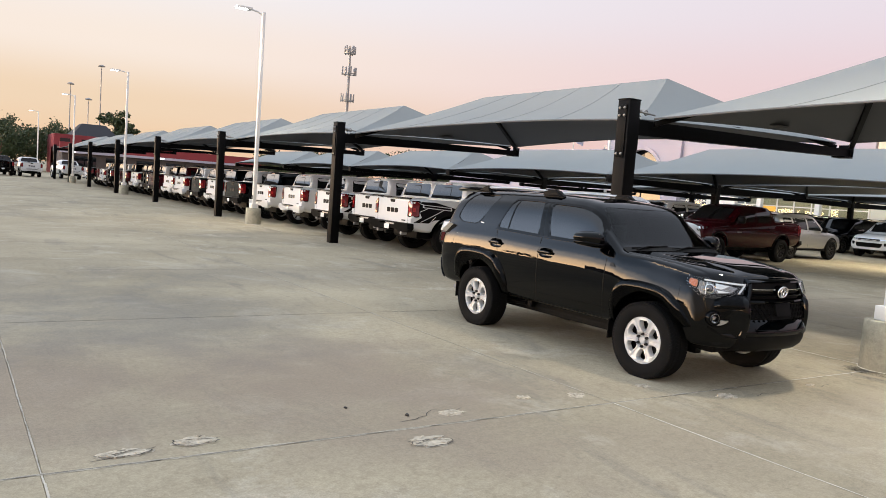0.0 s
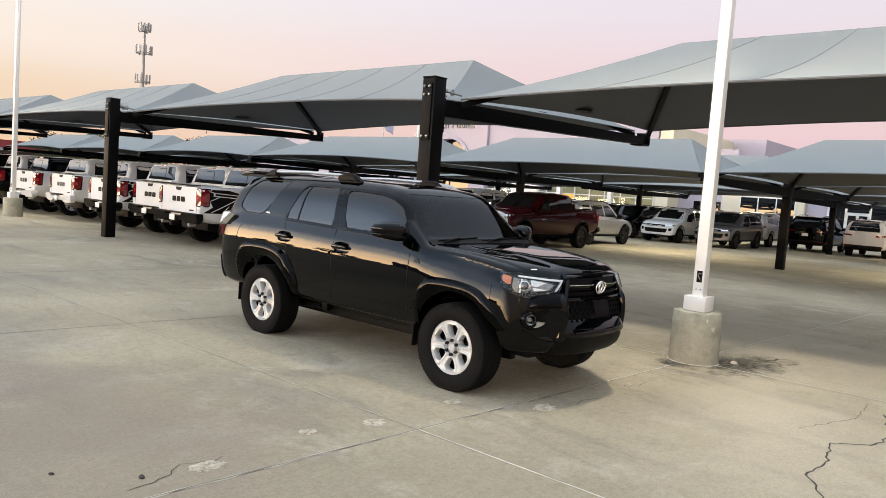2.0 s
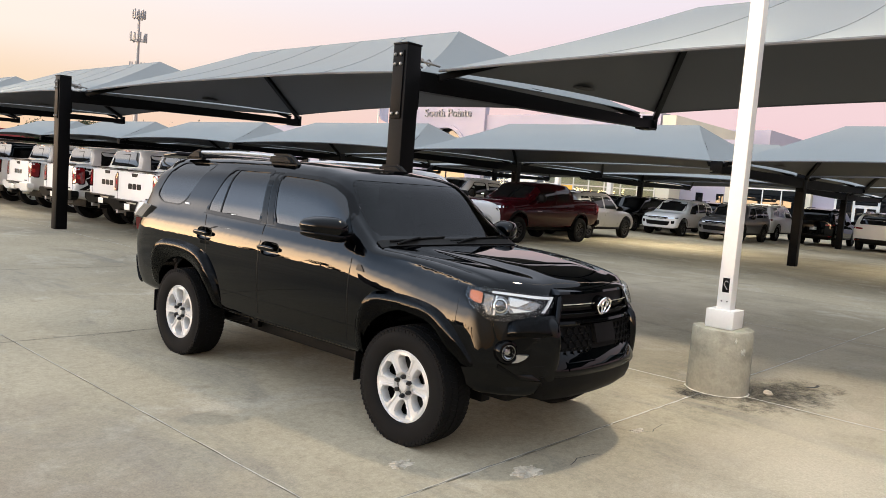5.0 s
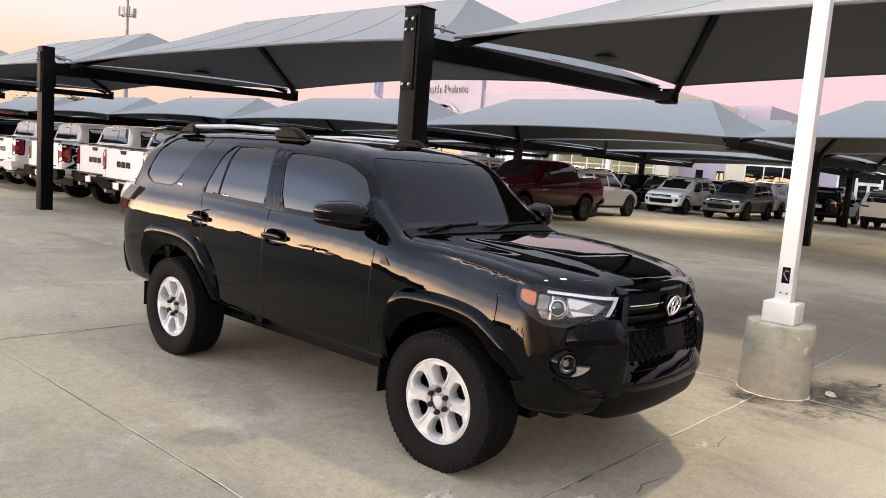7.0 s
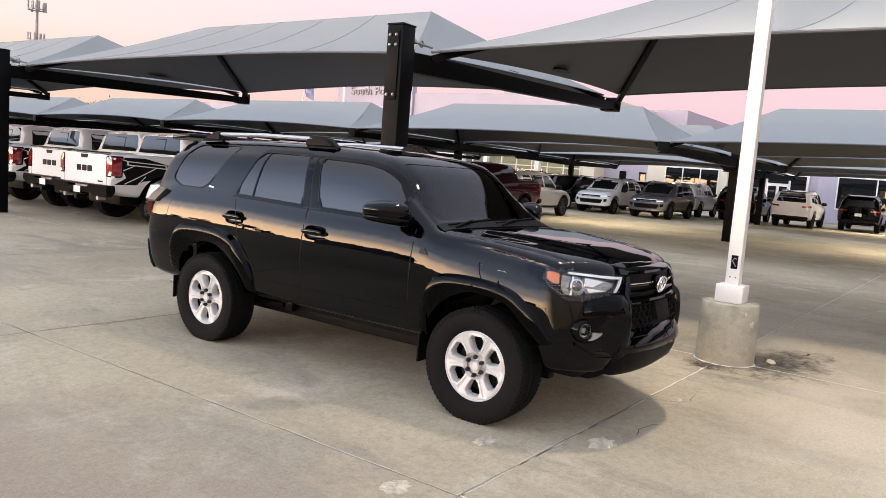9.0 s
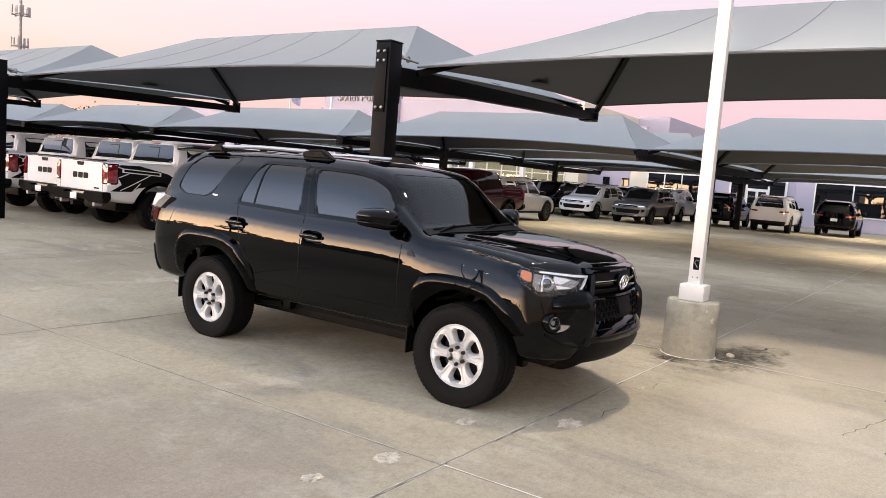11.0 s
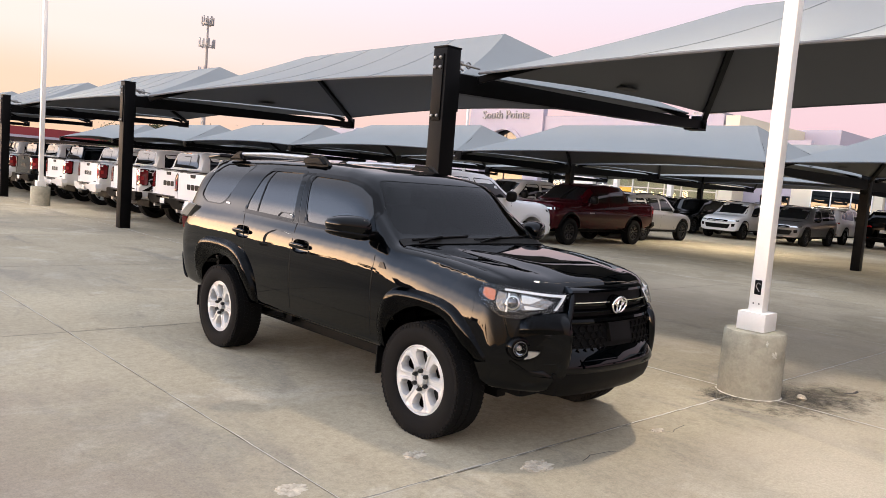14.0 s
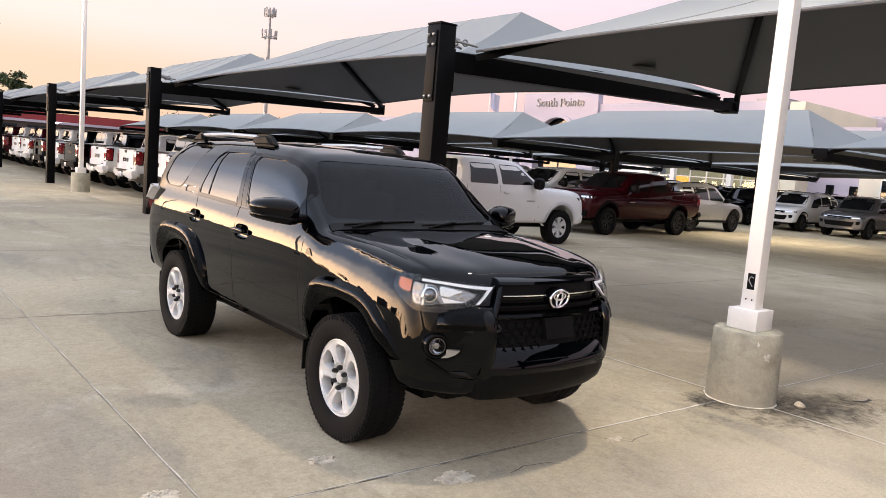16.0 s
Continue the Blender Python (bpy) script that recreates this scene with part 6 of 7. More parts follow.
# ---- other sport utility vehicles ----
CROSS_TABLE = [
    (-2.40, 0.50, 1.00, 1.15, 0.84, 0.82, 0.68), (-2.36, 0.46, 1.08, 1.32, 0.90, 0.86, 0.66), (-2.28, 0.42, 1.15, 1.58, 0.94, 0.885, 0.655), (-2.12, 0.40, 1.18, 1.72, 0.955, 0.90, 0.66), (-1.2, 0.38, 1.16, 1.79, 0.96, 0.905, 0.69), (-0.3, 0.38, 1.13, 1.80, 0.96, 0.905, 0.70), (0.30, 0.38, 1.10, 1.76, 0.96, 0.905, 0.70),
    (0.50, 0.38, 1.10, 1.69, 0.96, 0.905, 0.71), (1.12, 0.38, 1.08, 1.17, 0.96, 0.90, 0.78), (1.3, 0.38, 1.06, 1.13, 0.955, 0.895, 0.78), (1.9, 0.38, 1.00, 1.08, 0.94, 0.88, 0.74), (2.25, 0.36, 0.92, 1.01, 0.92, 0.86, 0.72), (2.38, 0.36, 0.84, 0.94, 0.90, 0.84, 0.70), (2.44, 0.40, 0.74, 0.80, 0.87, 0.82, 0.66),
]


def crossover(m, boxy):
    top = thing("sport_utility_vehicle", m, "white sport utility vehicle with dark windows", "car", "vehicles under the far canopy row")
    table = [(y * 1.06, b, s * 1.06, t * 1.06, w * 1.03, bw * 1.03, tw * 1.08) for y, b, s, t, w, bw, tw in CROSS_TABLE] if boxy else CROSS_TABLE
    rear, front = table[0][0], table[-1][0]
    k = 1.06 if boxy else 1.0
    bm, val = hull(table, rear, front, soft=0.03, step=0.08, fine=2, nose=0.26, tail=0.10, nose_len=0.8)
    bvh = tree_of(bm.copy())
    ax = (1.46, -1.46)
    cut = [arch_cutter(y, 0.45, 0.41, s) for y in ax for s in (1, -1)]
    painted(link_mesh("body", carve(bm, cut), [WHITE_PAINT, PLASTIC], top, smooth=False), WHITE_PAINT)
    bm.free()
    for side in ("right", "left"):
        for poly in ([(-2.00, 1.26), (-1.36, 1.22), (-1.40, 1.62), (-1.90, 1.60)], [(-1.26, 1.21), (-0.36, 1.18), (-0.42, 1.645), (-1.28, 1.63)], [(-0.26, 1.18), (0.72, 1.16), (0.22, 1.62), (-0.30, 1.645)]):
            part("side_window", laid(bvh, rounded([(y * k, z * k) for y, z in poly], 0.05), side, 0.003, 0.008, 0.12), DARKGLASS, top)
        for a, b in (((-0.31, 1.14), (-0.29, 0.50)), ((0.82, 1.10), (0.76, 0.50)), ((-1.30, 1.15), (-1.02, 0.80))):
            part("door_joint", laid(bvh, strip((a[0] * k, a[1] * k), (b[0] * k, b[1]), 0.011), side, 0.0012, 0.005, 0.3), PLASTIC, top)
        for y in (-1.05, -0.08):
            painted(part("door_handle", laid(bvh, rounded([(y * k - 0.09, 1.0 * k), (y * k + 0.09, 1.0 * k), (y * k + 0.09, 1.035 * k), (y * k - 0.09, 1.035 * k)], 0.012), side, 0.03, 0.018, 0.3), WHITE_PAINT, top), WHITE_PAINT)
    part("windshield", laid(bvh, rounded([(-0.74, 1.22 * k), (0.74, 1.22 * k), (0.62, 1.68 * k), (-0.62, 1.68 * k)], 0.08), "front", 0.003, 0.008, 0.12), DARKGLASS, top)
    part("rear_window", laid(bvh, rounded([(-0.70, 1.22 * k), (0.70, 1.22 * k), (0.58, 1.62 * k), (-0.58, 1.62 * k)], 0.07), "rear", 0.003, 0.008, 0.12), DARKGLASS, top)
    for s, fr, rr in ((1, "front_right", "rear_right"), (-1, "front_left", "rear_left")):
        hl = part("headlight", laid(bvh, rounded(diag([(0.90, 1.98 * k, 0.92 * k), (0.50, 2.36 * k, 0.89 * k), (0.50, 2.37 * k, 0.82 * k), (0.90, 2.06 * k, 0.84 * k)]), 0.02), fr, 0.010, 0.03, 0.1), LENS, top)
        part("headlight_reflector", laid(bvh, rounded(diag([(0.89, 1.99 * k, 0.91 * k), (0.51, 2.36 * k, 0.88 * k), (0.51, 2.37 * k, 0.83 * k), (0.89, 2.06 * k, 0.85 * k)]), 0.02), fr, 0.004, 0.02, 0.1), CHROME, hl)
        part("tail_lamp", laid(bvh, rounded(diag([(0.92, 2.20 * k, 1.08 * k), (0.56, 2.40 * k, 1.06 * k), (0.56, 2.41 * k, 0.98 * k), (0.92, 2.24 * k, 1.0 * k)]), 0.02), rr, 0.012, 0.03, 0.1), RED_LENS, top)
        part("reflector_strip", laid(bvh, rounded(diag([(0.84, 2.30 * k, 0.56), (0.62, 2.40 * k, 0.56), (0.62, 2.40 * k, 0.52), (0.84, 2.30 * k, 0.52)]), 0.01), rr, 0.03, 0.03, 0.1), RED_LENS, top)
        mirror = part("mirror", ellipsoid((s * 1.06, 0.66, 1.19 * k), (0.12, 0.085, 0.085), 3.0), GLOSS_BLACK, top)
        part("mirror_stalk", box((s * 0.95, 0.70, 1.13 * k), (0.14, 0.07, 0.04), 0.012), PLASTIC, mirror)
        part("roof_rail", tube([(s * 0.62, -1.7 * k, val(-1.7 * k)[2] - 0.01), (s * 0.64, -1.5 * k, val(-1.5 * k)[2] + 0.025), (s * 0.66, -0.2, val(-0.2)[2] + 0.02), (s * 0.66, 0.25, val(0.25)[2] - 0.01)], 0.018, 8), GLOSS_BLACK, top)
        for y in ax:
            part("wheel_arch_flare", flare(bvh, y, 0.41, 0.45, 0.51, s, 0.014, a0=-0.02, a1=math.pi + 0.02), PLASTIC, top)
        part("sill_trim", box((s * 0.90, 0, 0.40), (0.07, 2.0, 0.08), 0.02), PLASTIC, top)
    part("grille", laid(bvh, rounded([(-0.50, 0.89 * k), (0.50, 0.89 * k), (0.50, 0.80 * k), (-0.50, 0.80 * k)], 0.03), "front", 0.012, 0.03, 0.1), GLOSS_BLACK, top)
    part("grille_trim", laid(bvh, strip((-0.50, 0.905 * k), (0.50, 0.905 * k), 0.014), "front", 0.016, 0.02, 0.1), CHROME, top)
    part("lower_intake", laid(bvh, rounded([(-0.62, 0.70 * k), (0.62, 0.70 * k), (0.54, 0.50), (-0.54, 0.50)], 0.04), "front", 0.010, 0.03, 0.1), PLASTIC, top)
    for s in (1, -1):
        part("intake_corner", laid(bvh, rounded([(s * 0.66, 0.72 * k), (s * 0.82, 0.74 * k), (s * 0.80, 0.60), (s * 0.68, 0.58)], 0.03), "front", 0.010, 0.03, 0.1), PLASTIC, top)
    part("rear_bumper", laid(bvh, rounded([(-0.84, 0.60), (0.84, 0.60), (0.80, 0.42), (-0.80, 0.42)], 0.05), "rear", 0.03, 0.05, 0.1), PLASTIC, top)
    part("plate", laid(bvh, [(-0.16, 0.90 * k), (0.16, 0.90 * k), (0.16, 0.76 * k), (-0.16, 0.76 * k)], "rear", 0.014, 0.02, 0.2), WHITE_PAINT, top, "plain white plate")
    part("spoiler", box((0, rear + 0.20, 1.70 * k), (1.20, 0.24, 0.04), 0.015), GLOSS_BLACK, top)
    part("underbody", box((0, 0, 0.42), (1.2, 3.9, 0.18), 0.04), PLASTIC, top)
    add_wheels(top, 0.39, 0.265, 0.83, ax, 0.25, spoked_rim(0.248, 0.235, 5, 0.10, twin=True), DARK_ALLOY, 0, 0)
    return top


CROSS = crossover(pose(38.75, 17.95, 0, 0, 0, 90), False)
BOXY = crossover(pose(45.0, 9.85, 0, 0, 0, -90), True)
tagged(CROSS, "white sport utility vehicle with black grille and wheels", "car", "vehicles under the far canopy row")
tagged(BOXY, "large white boxy wagon seen from its tailgate", "car", "vehicles under the far canopy row")


def park_cross(kind, x, y, turn, c, group="vehicles under the far canopy row"):
    t = copy_thing(BOXY if kind else CROSS, pose(x, y, 0, 0, 0, turn))
    repaint(t, PAINTS[c])
    tagged(t, "%s sport utility vehicle with dark windows and black wheels" % WORDS[c], "car", group)
    return t


park_cross(0, 38.75, 15.1, 90, "g")
park_cross(0, 39.2, 20.75, 90, "k")
park_cross(0, 39.0, 23.5, 90, "k")
park_cross(0, 39.0, 26.3, 90, "g")
park_cross(0, 39.0, 29.2, 90, "k")
park_cross(1, 45.3, 12.65, -90, "k")
park_cross(1, 45.2, 15.6, -90, "w")
park_cross(1, 47.6, 7.1, -90, "k")
park_cross(0, 45.4, 18.4, -90, "k")
park_cross(0, 45.4, 21.2, -90, "k")
park_cross(0, 45.4, 24.0, -90, "g")
park_cross(0, 29.1, 17.5, -90, "s", "vehicles under the double canopy row")
park_cross(0, 29.3, 19.8, -90, "k", "vehicles under the double canopy row")
park_cross(0, 29.3, 22.7, -90, "k", "vehicles under the double canopy row")

# ---- the dealership ----
LIT_CEILING = glow("lit_ceiling_panel", (1.0, 0.90, 0.68), 5.0)
ORANGE_SIGN = glow("lit_orange_panel", (1.0, 0.45, 0.08), 1.6)
SHOP_GLASS = glass_of("shop_glass", (0.75, 0.80, 0.78))
FLOOR_TILE = surface("pale_tile_floor", (0.55, 0.52, 0.47), 0.3, vary=0.08)
CREAM = surface("cream_wall_panel", (0.70, 0.64, 0.50), 0.8, vary=0.06, scale=0.5)


def slab(name, x0, x1, y0, y1, z0, z1, material, parent, label=""):
    return part(name, box(((x0 + x1) / 2, (y0 + y1) / 2, (z0 + z1) / 2), (x1 - x0, y1 - y0, z1 - z0), 0.015), material, parent, label, smooth=False)


def dealership():
    top = tagged(new("dealership"), "white modern dealership with glass showroom and arched entrance", "building")
    X = 57.0
    # sign wall with its arch
    pts = [(45.4, 0.0), (45.4, 9.35), (54.7, 9.35), (54.7, 0.0), (52.9, 0.0)] + [(50.1 + 2.8 * math.cos(a), 4.75 + 2.6 * math.sin(a)) for a in np.linspace(0, math.pi, 17)] + [(47.3, 0.0)]
    part("sign_wall", prism([(float(u), float(v)) for u, v in pts], "side", X - 0.6, X), WHITE_WALL, top, smooth=False)
    arch = [(50.1 + r * math.cos(a), 4.75 + r * math.sin(a) * 0.93) for r, aa in ((2.8, np.linspace(0, math.pi, 17)), (2.45, np.linspace(math.pi, 0, 17))) for a in aa]
    part("arch_trim", prism([(float(u), float(v)) for u, v in arch], "side", X - 0.75, X - 0.1), WHITE_WALL, top, smooth=False)
    slab("arch_glass", X + 0.2, X + 0.26, 47.3, 52.9, 0, 7.4, DARKGLASS, top)
    text = bpy.data.curves.new("sign_letters", "FONT")
    text.body, text.size, text.extrude, text.align_x = "South Pointe", 1.15, 0.08, "CENTER"
    ob = new("sign_letters", text)
    ob.parent = top
    ob.matrix_basis = Matrix.Translation((X - 0.68, 49.95, 8.05)) @ Matrix(((0, 0, -1), (-1, 0, 0), (0, 1, 0))).to_4x4()
    text.materials.append(GREY_STEEL)
    # main block north and behind
    slab("north_wing", X + 0.2, X + 26, 56, 84, 0, 7.2, WHITE_WALL, top)
    slab("rear_block", X + 12, X + 30, 24, 56, 0, 8.4, WHITE_WALL, top)
    slab("parapet", X - 0.3, X + 12, 28.2, 46, 5.2, 8.3, WHITE_WALL, top)
    slab("vent_housing", X + 3, X + 4.6, 51.5, 54, 9.4, 9.4 + 0.5, GREY_STEEL, top)
    for y, z in ((36.5, 8.3), (31.0, 8.3), (58.0, 7.2)):
        slab("roof_unit", X + 5, X + 8, y, y + 2.6, z, z + 0.85, GREY_STEEL, top, "grey roof ventilation unit")
    # glass showroom
    slab("showroom_floor", X, X + 12, 28.2, 46, 0.0, 0.06, FLOOR_TILE, top)
    slab("showroom_back", X + 11.6, X + 12, 28.2, 46, 0, 5.2, CREAM, top)
    slab("showroom_ceiling", X, X + 12, 28.2, 46, 4.9, 5.2, WHITE_WALL, top)
    for i in range(3):
        for j in range(5):
            slab("ceiling_lamp", X + 1.6 + 3.6 * i, X + 3.4 + 3.6 * i, 29.6 + 3.4 * j, 30.6 + 3.4 * j, 4.86, 4.895, LIT_CEILING, top, "lit warm ceiling panel")
    for j in range(13):
        y = 28.3 + j * 1.475
        slab("mullion", X - 0.06, X + 0.06, y - 0.05, y + 0.05, 0, 5.2, WHITE_POLE, top)
    for z in (0.1, 2.4, 3.7):
        slab("transom", X - 0.05, X + 0.05, 28.3, 46, z - 0.04, z + 0.04, WHITE_POLE, top)
    for j in range(12):
        y = 28.3 + j * 1.475
        g = slab("pane", X - 0.01, X + 0.01, y + 0.05, y + 1.425, 0.14, 5.1, SHOP_GLASS, top)
    slab("column", X - 0.9, X - 0.5, 36.6, 37.0, 0, 5.2, WHITE_POLE, top)
    slab("column", X - 0.9, X - 0.5, 31.6, 32.0, 0, 5.2, WHITE_POLE, top)
    slab("door_surround", X - 0.5, X - 0.1, 39.3, 42.2, 0, 3.2, WHITE_POLE, top)
    slab("lit_panel", X + 4.0, X + 4.1, 38.2, 40.2, 1.3, 2.5, ORANGE_SIGN, top, "glowing orange display panel")
    for k, (dx, y, w, h) in enumerate(((5, 30.2, 1.6, 1.1), (7, 33.0, 2.2, 1.2), (4.5, 35.2, 1.2, 1.5), (8, 43.0, 2.4, 1.3), (6.5, 40.8, 0.9, 1.7))):
        slab("display_counter", X + dx, X + dx + 0.9, y, y + w, 0.06, h, GREY_STEEL if k % 2 else CREAM, top)
    # south end: plain wall, cream block with windows and door
    slab("end_wall", X - 0.4, X + 14, 26.9, 28.0, 0, 8.2, CREAM, top)
    slab("link_wall", X + 1.5, X + 2.1, 22.4, 26.9, 0, 6.6, WHITE_WALL, top)
    for y in (25.0, 23.4):
        slab("slit_window", X + 1.42, X + 1.52, y, y + 0.55, 1.0, 2.5, DARKGLASS, top)
    return top


dealership()


def office():
    top = tagged(new("service_office"), "low cream and white office with dark windows and double door", "building")
    X = 56.0
    slab("wall", X, X + 12, 16.6, 22.4, 0, 4.6, CREAM, top)
    slab("wall", X + 0.4, X + 12, 10.8, 16.58, 0, 4.5, WHITE_WALL, top)
    slab("wall", X - 0.3, X + 12, -14, 10.78, 0, 4.4, WHITE_WALL, top)

    def window(y0, y1, z0, z1, x, n):
        w = slab("window", x - 0.03, x + 0.02, y0, y1, z0, z1, DARKGLASS, top, "dark window in a white surround")
        for k in range(n + 1):
            y = y0 + (y1 - y0) * k / n
            slab("bar", x - 0.07, x + 0.02, y - 0.04, y + 0.04, z0, z1, WHITE_POLE, w)
        for z in (z0, z1):
            slab("sill", x - 0.08, x + 0.02, y0, y1, z - 0.04, z + 0.04, WHITE_POLE, w)

    window(17.2, 21.0, 1.0, 3.0, X - 0.01, 3)
    window(-6.0, 9.6, 0.95, 3.0, X - 0.31, 7)
    d = slab("door_frame", X + 0.26, X + 0.42, 11.4, 15.2, 0, 3.1, WHITE_POLE, top)
    slab("door_glass", X + 0.22, X + 0.30, 11.55, 12.5, 0.1, 2.9, DARKGLASS, d)
    slab("door_glass", X + 0.22, X + 0.30, 14.1, 15.05, 0.1, 2.9, DARKGLASS, d)
    slab("top_light", X + 0.22, X + 0.30, 12.65, 13.95, 2.35, 2.9, DARKGLASS, d)
    for y in (12.72, 13.40):
        slab("door_pane", X + 0.22, X + 0.30, y, y + 0.5, 0.25, 2.15, DARKGLASS, d)
    return top


office()


def hedge(x0, x1, y0, y1, z):
    rng = random.Random(5)
    bm = bmesh.new()
    for _ in range(1400):
        c = Vector((rng.uniform(x0, x1), rng.uniform(y0, y1), z * rng.random() ** 0.6))
        leaf_quad(bm, c, 0.09, rng)
    return tagged(part("hedge", bm, LEAF, smooth=False), "clipped green hedge along the wall", "hedge", kind="stuff")


def leaf_quad(bm, c, s, rng):
    a, b = Vector((rng.gauss(0, 1), rng.gauss(0, 1), rng.gauss(0, 1))).normalized(), Vector((rng.gauss(0, 1), rng.gauss(0, 1), rng.gauss(0, 1))).normalized()
    b = a.cross(b).normalized()
    vs = [bm.verts.new(c + a * s * p + b * s * q) for p, q in ((-1, -0.2), (-0.1, -0.7), (1, 0.1), (0.1, 0.7))]
    bm.faces.new(vs)


hedge(57.6, 58.3, 22.5, 26.6, 0.9)


# ---- trees ----
def tree(name, m, height, spread, seed, pine=False, leaves=1500, label="dark green roadside tree with a loose crown"):
    rng = random.Random(seed)
    top = thing(name, m, label, "tree", "trees at the edge of the lot")
    trunk = bmesh.new()
    bend = [Vector((rng.uniform(-0.2, 0.2), rng.uniform(-0.2, 0.2), height * t)) if t else Vector((0, 0, 0)) for t in (0, 0.25, 0.5, 0.75, 0.95)]
    r0 = 0.028 * height
    add_tube(trunk, bend, [r0, r0 * 0.75, r0 * 0.55, r0 * 0.3, r0 * 0.08], 8)
    crown = bmesh.new()
    lo = 0.45 if pine else 0.28
    n = 16 if pine else 22
    for k in range(n):
        t = lo + (0.98 - lo) * (k + rng.random()) / n
        a = rng.uniform(0, 2 * math.pi)
        reach = spread * (1.0 - 0.55 * abs((t - lo) / (1 - lo) - 0.45)) * rng.uniform(0.5, 1.0)
        base = Vector((0, 0, height * t * 0.92))
        tip = base + Vector((math.cos(a) * reach, math.sin(a) * reach, height * rng.uniform(0.02, 0.12)))
        add_tube(trunk, [base, (base + tip) / 2 + Vector((0, 0, 0.2)), tip], [r0 * 0.28, r0 * 0.16, r0 * 0.05], 5)
        for _ in range(leaves // n):
            f = rng.random() ** 0.5
            c = base.lerp(tip, 0.35 + 0.7 * f) + Vector((rng.gauss(0, 1), rng.gauss(0, 1), rng.gauss(0, 0.7))) * spread * (0.13 if pine else 0.19)
            leaf_quad(crown, c, height * rng.uniform(0.016, 0.034), rng)
    part("trunk", trunk, BARK, top)
    part("crown", crown, LEAF, top, smooth=False)
    return top


PINE = tree("pine_tree", pose(29, 166, 0), 12.8, 3.4, 3, True, 2600, "tall dark pine tree with tufted crown")
BROAD = tree("broadleaf_tree", pose(13, 138, 0), 6.8, 3.6, 4, False, 3600)
TALL = tree("broadleaf_tree", pose(11, 185, 0), 10.2, 3.6, 6, False, 2600)
for src, x, y, s, r in ((BROAD, 9.5, 136, 0.95, 40), (BROAD, 5.5, 139, 0.85, 160), (BROAD, 15.5, 146, 1.05, 250), (TALL, 20.5, 180, 0.95, 90), (TALL, 34, 182, 0.9, 200), (TALL, 3, 180, 0.9, 20), (PINE, 4.0, 190, 0.8, 70), (PINE, 32.5, 170, 0.85, 120), (TALL, 100, 150, 1.0, 10), (TALL, 92, 140, 0.9, 80), (BROAD, 47, 105, 0.9, 10), (BROAD, 41, 107, 0.8, 80), (BROAD, 52, 103, 0.9, 140), (BROAD, 58, 100, 1.0, 190), (BROAD, 64, 98, 0.9, 30)):
    t = copy_thing(src, pose(x, y, 0, 0, 0, r))
    t.scale = (s, s, s)


# ---- far north: low shops with a red fascia ----
def shops():
    top = tagged(new("shop_row"), "long low dark shop building with a red fascia band", "building")
    y = 118.0
    slab("wall", 14, 62, y, y + 14, 0, 4.0, surface("dark_shop_wall", (0.075, 0.060, 0.055), 0.85, vary=0.2), top)
    slab("fascia", 13.6, 62.4, y - 0.4, y + 0.2, 3.1, 4.6, RED_WALL, top, "dark red fascia band")
    slab("fascia_stripe", 13.6, 62.4, y - 0.46, y - 0.38, 3.1, 3.45, WHITE_WALL, top)
    for k in range(11):
        slab("shop_window", 15.5 + 4.2 * k, 18.4 + 4.2 * k, y - 0.06, y + 0.05, 0.3, 2.7, DARKGLASS, top)
    return top


def red_house():
    top = tagged(new("red_restaurant"), "red two-storey building with a dark hipped roof", "building")
    y = 128.0
    slab("wall", 14.0, 23.5, y, y + 9, 0, 6.0, RED_WALL, top)
    slab("band", 13.9, 23.6, y - 0.12, y + 0.1, 3.2, 4.0, WHITE_WALL, top)
    roof = bmesh.new()
    add_mesh(roof, [(16.5, y + 0.4, 6.0), (23.3, y + 0.4, 6.0), (23.3, y + 8.6, 6.0), (16.5, y + 8.6, 6.0), (18.2, y + 3, 8.0), (21.7, y + 3, 8.0), (21.7, y + 6, 8.0), (18.2, y + 6, 8.0)], [(0, 1, 5, 4), (1, 2, 6, 5), (2, 3, 7, 6), (3, 0, 4, 7), (4, 5, 6, 7), (3, 2, 1, 0)])
    part("roof", roof, DARK_ROOF, top, smooth=False)
    for k in range(3):
        w = slab("window", 14.8 + 3.0 * k, 16.2 + 3.0 * k, y - 0.05, y + 0.05, 4.4, 5.4, DARKGLASS, top)
        slab("window", 14.8 + 3.0 * k, 16.2 + 3.0 * k, y - 0.05, y + 0.05, 0.6, 2.4, WHITE_POLE, top)
    return top


shops()
red_house()
far = tagged(new("brick_shop"), "low brown brick shop behind the lot", "building")
slab("wall", -4, 7.6, 135, 145, 0, 5.2, surface("brown_brick", (0.16, 0.075, 0.05), 0.85, vary=0.2), far)


def wall_light(x, y, z):
    top = thing("wall_light", pose(x, y, z), "small lit lamp on the shop wall", "lamp")
    part("housing", box((0, 0, 0.1), (0.5, 0.25, 0.12), 0.02), GREY_STEEL, top)
    part("lens", box((0, -0.02, 0.0), (0.42, 0.22, 0.08), 0.02), LED, top)


wall_light(27.4, 117.45, 3.3)
wall_light(15.2, 117.45, 3.3)


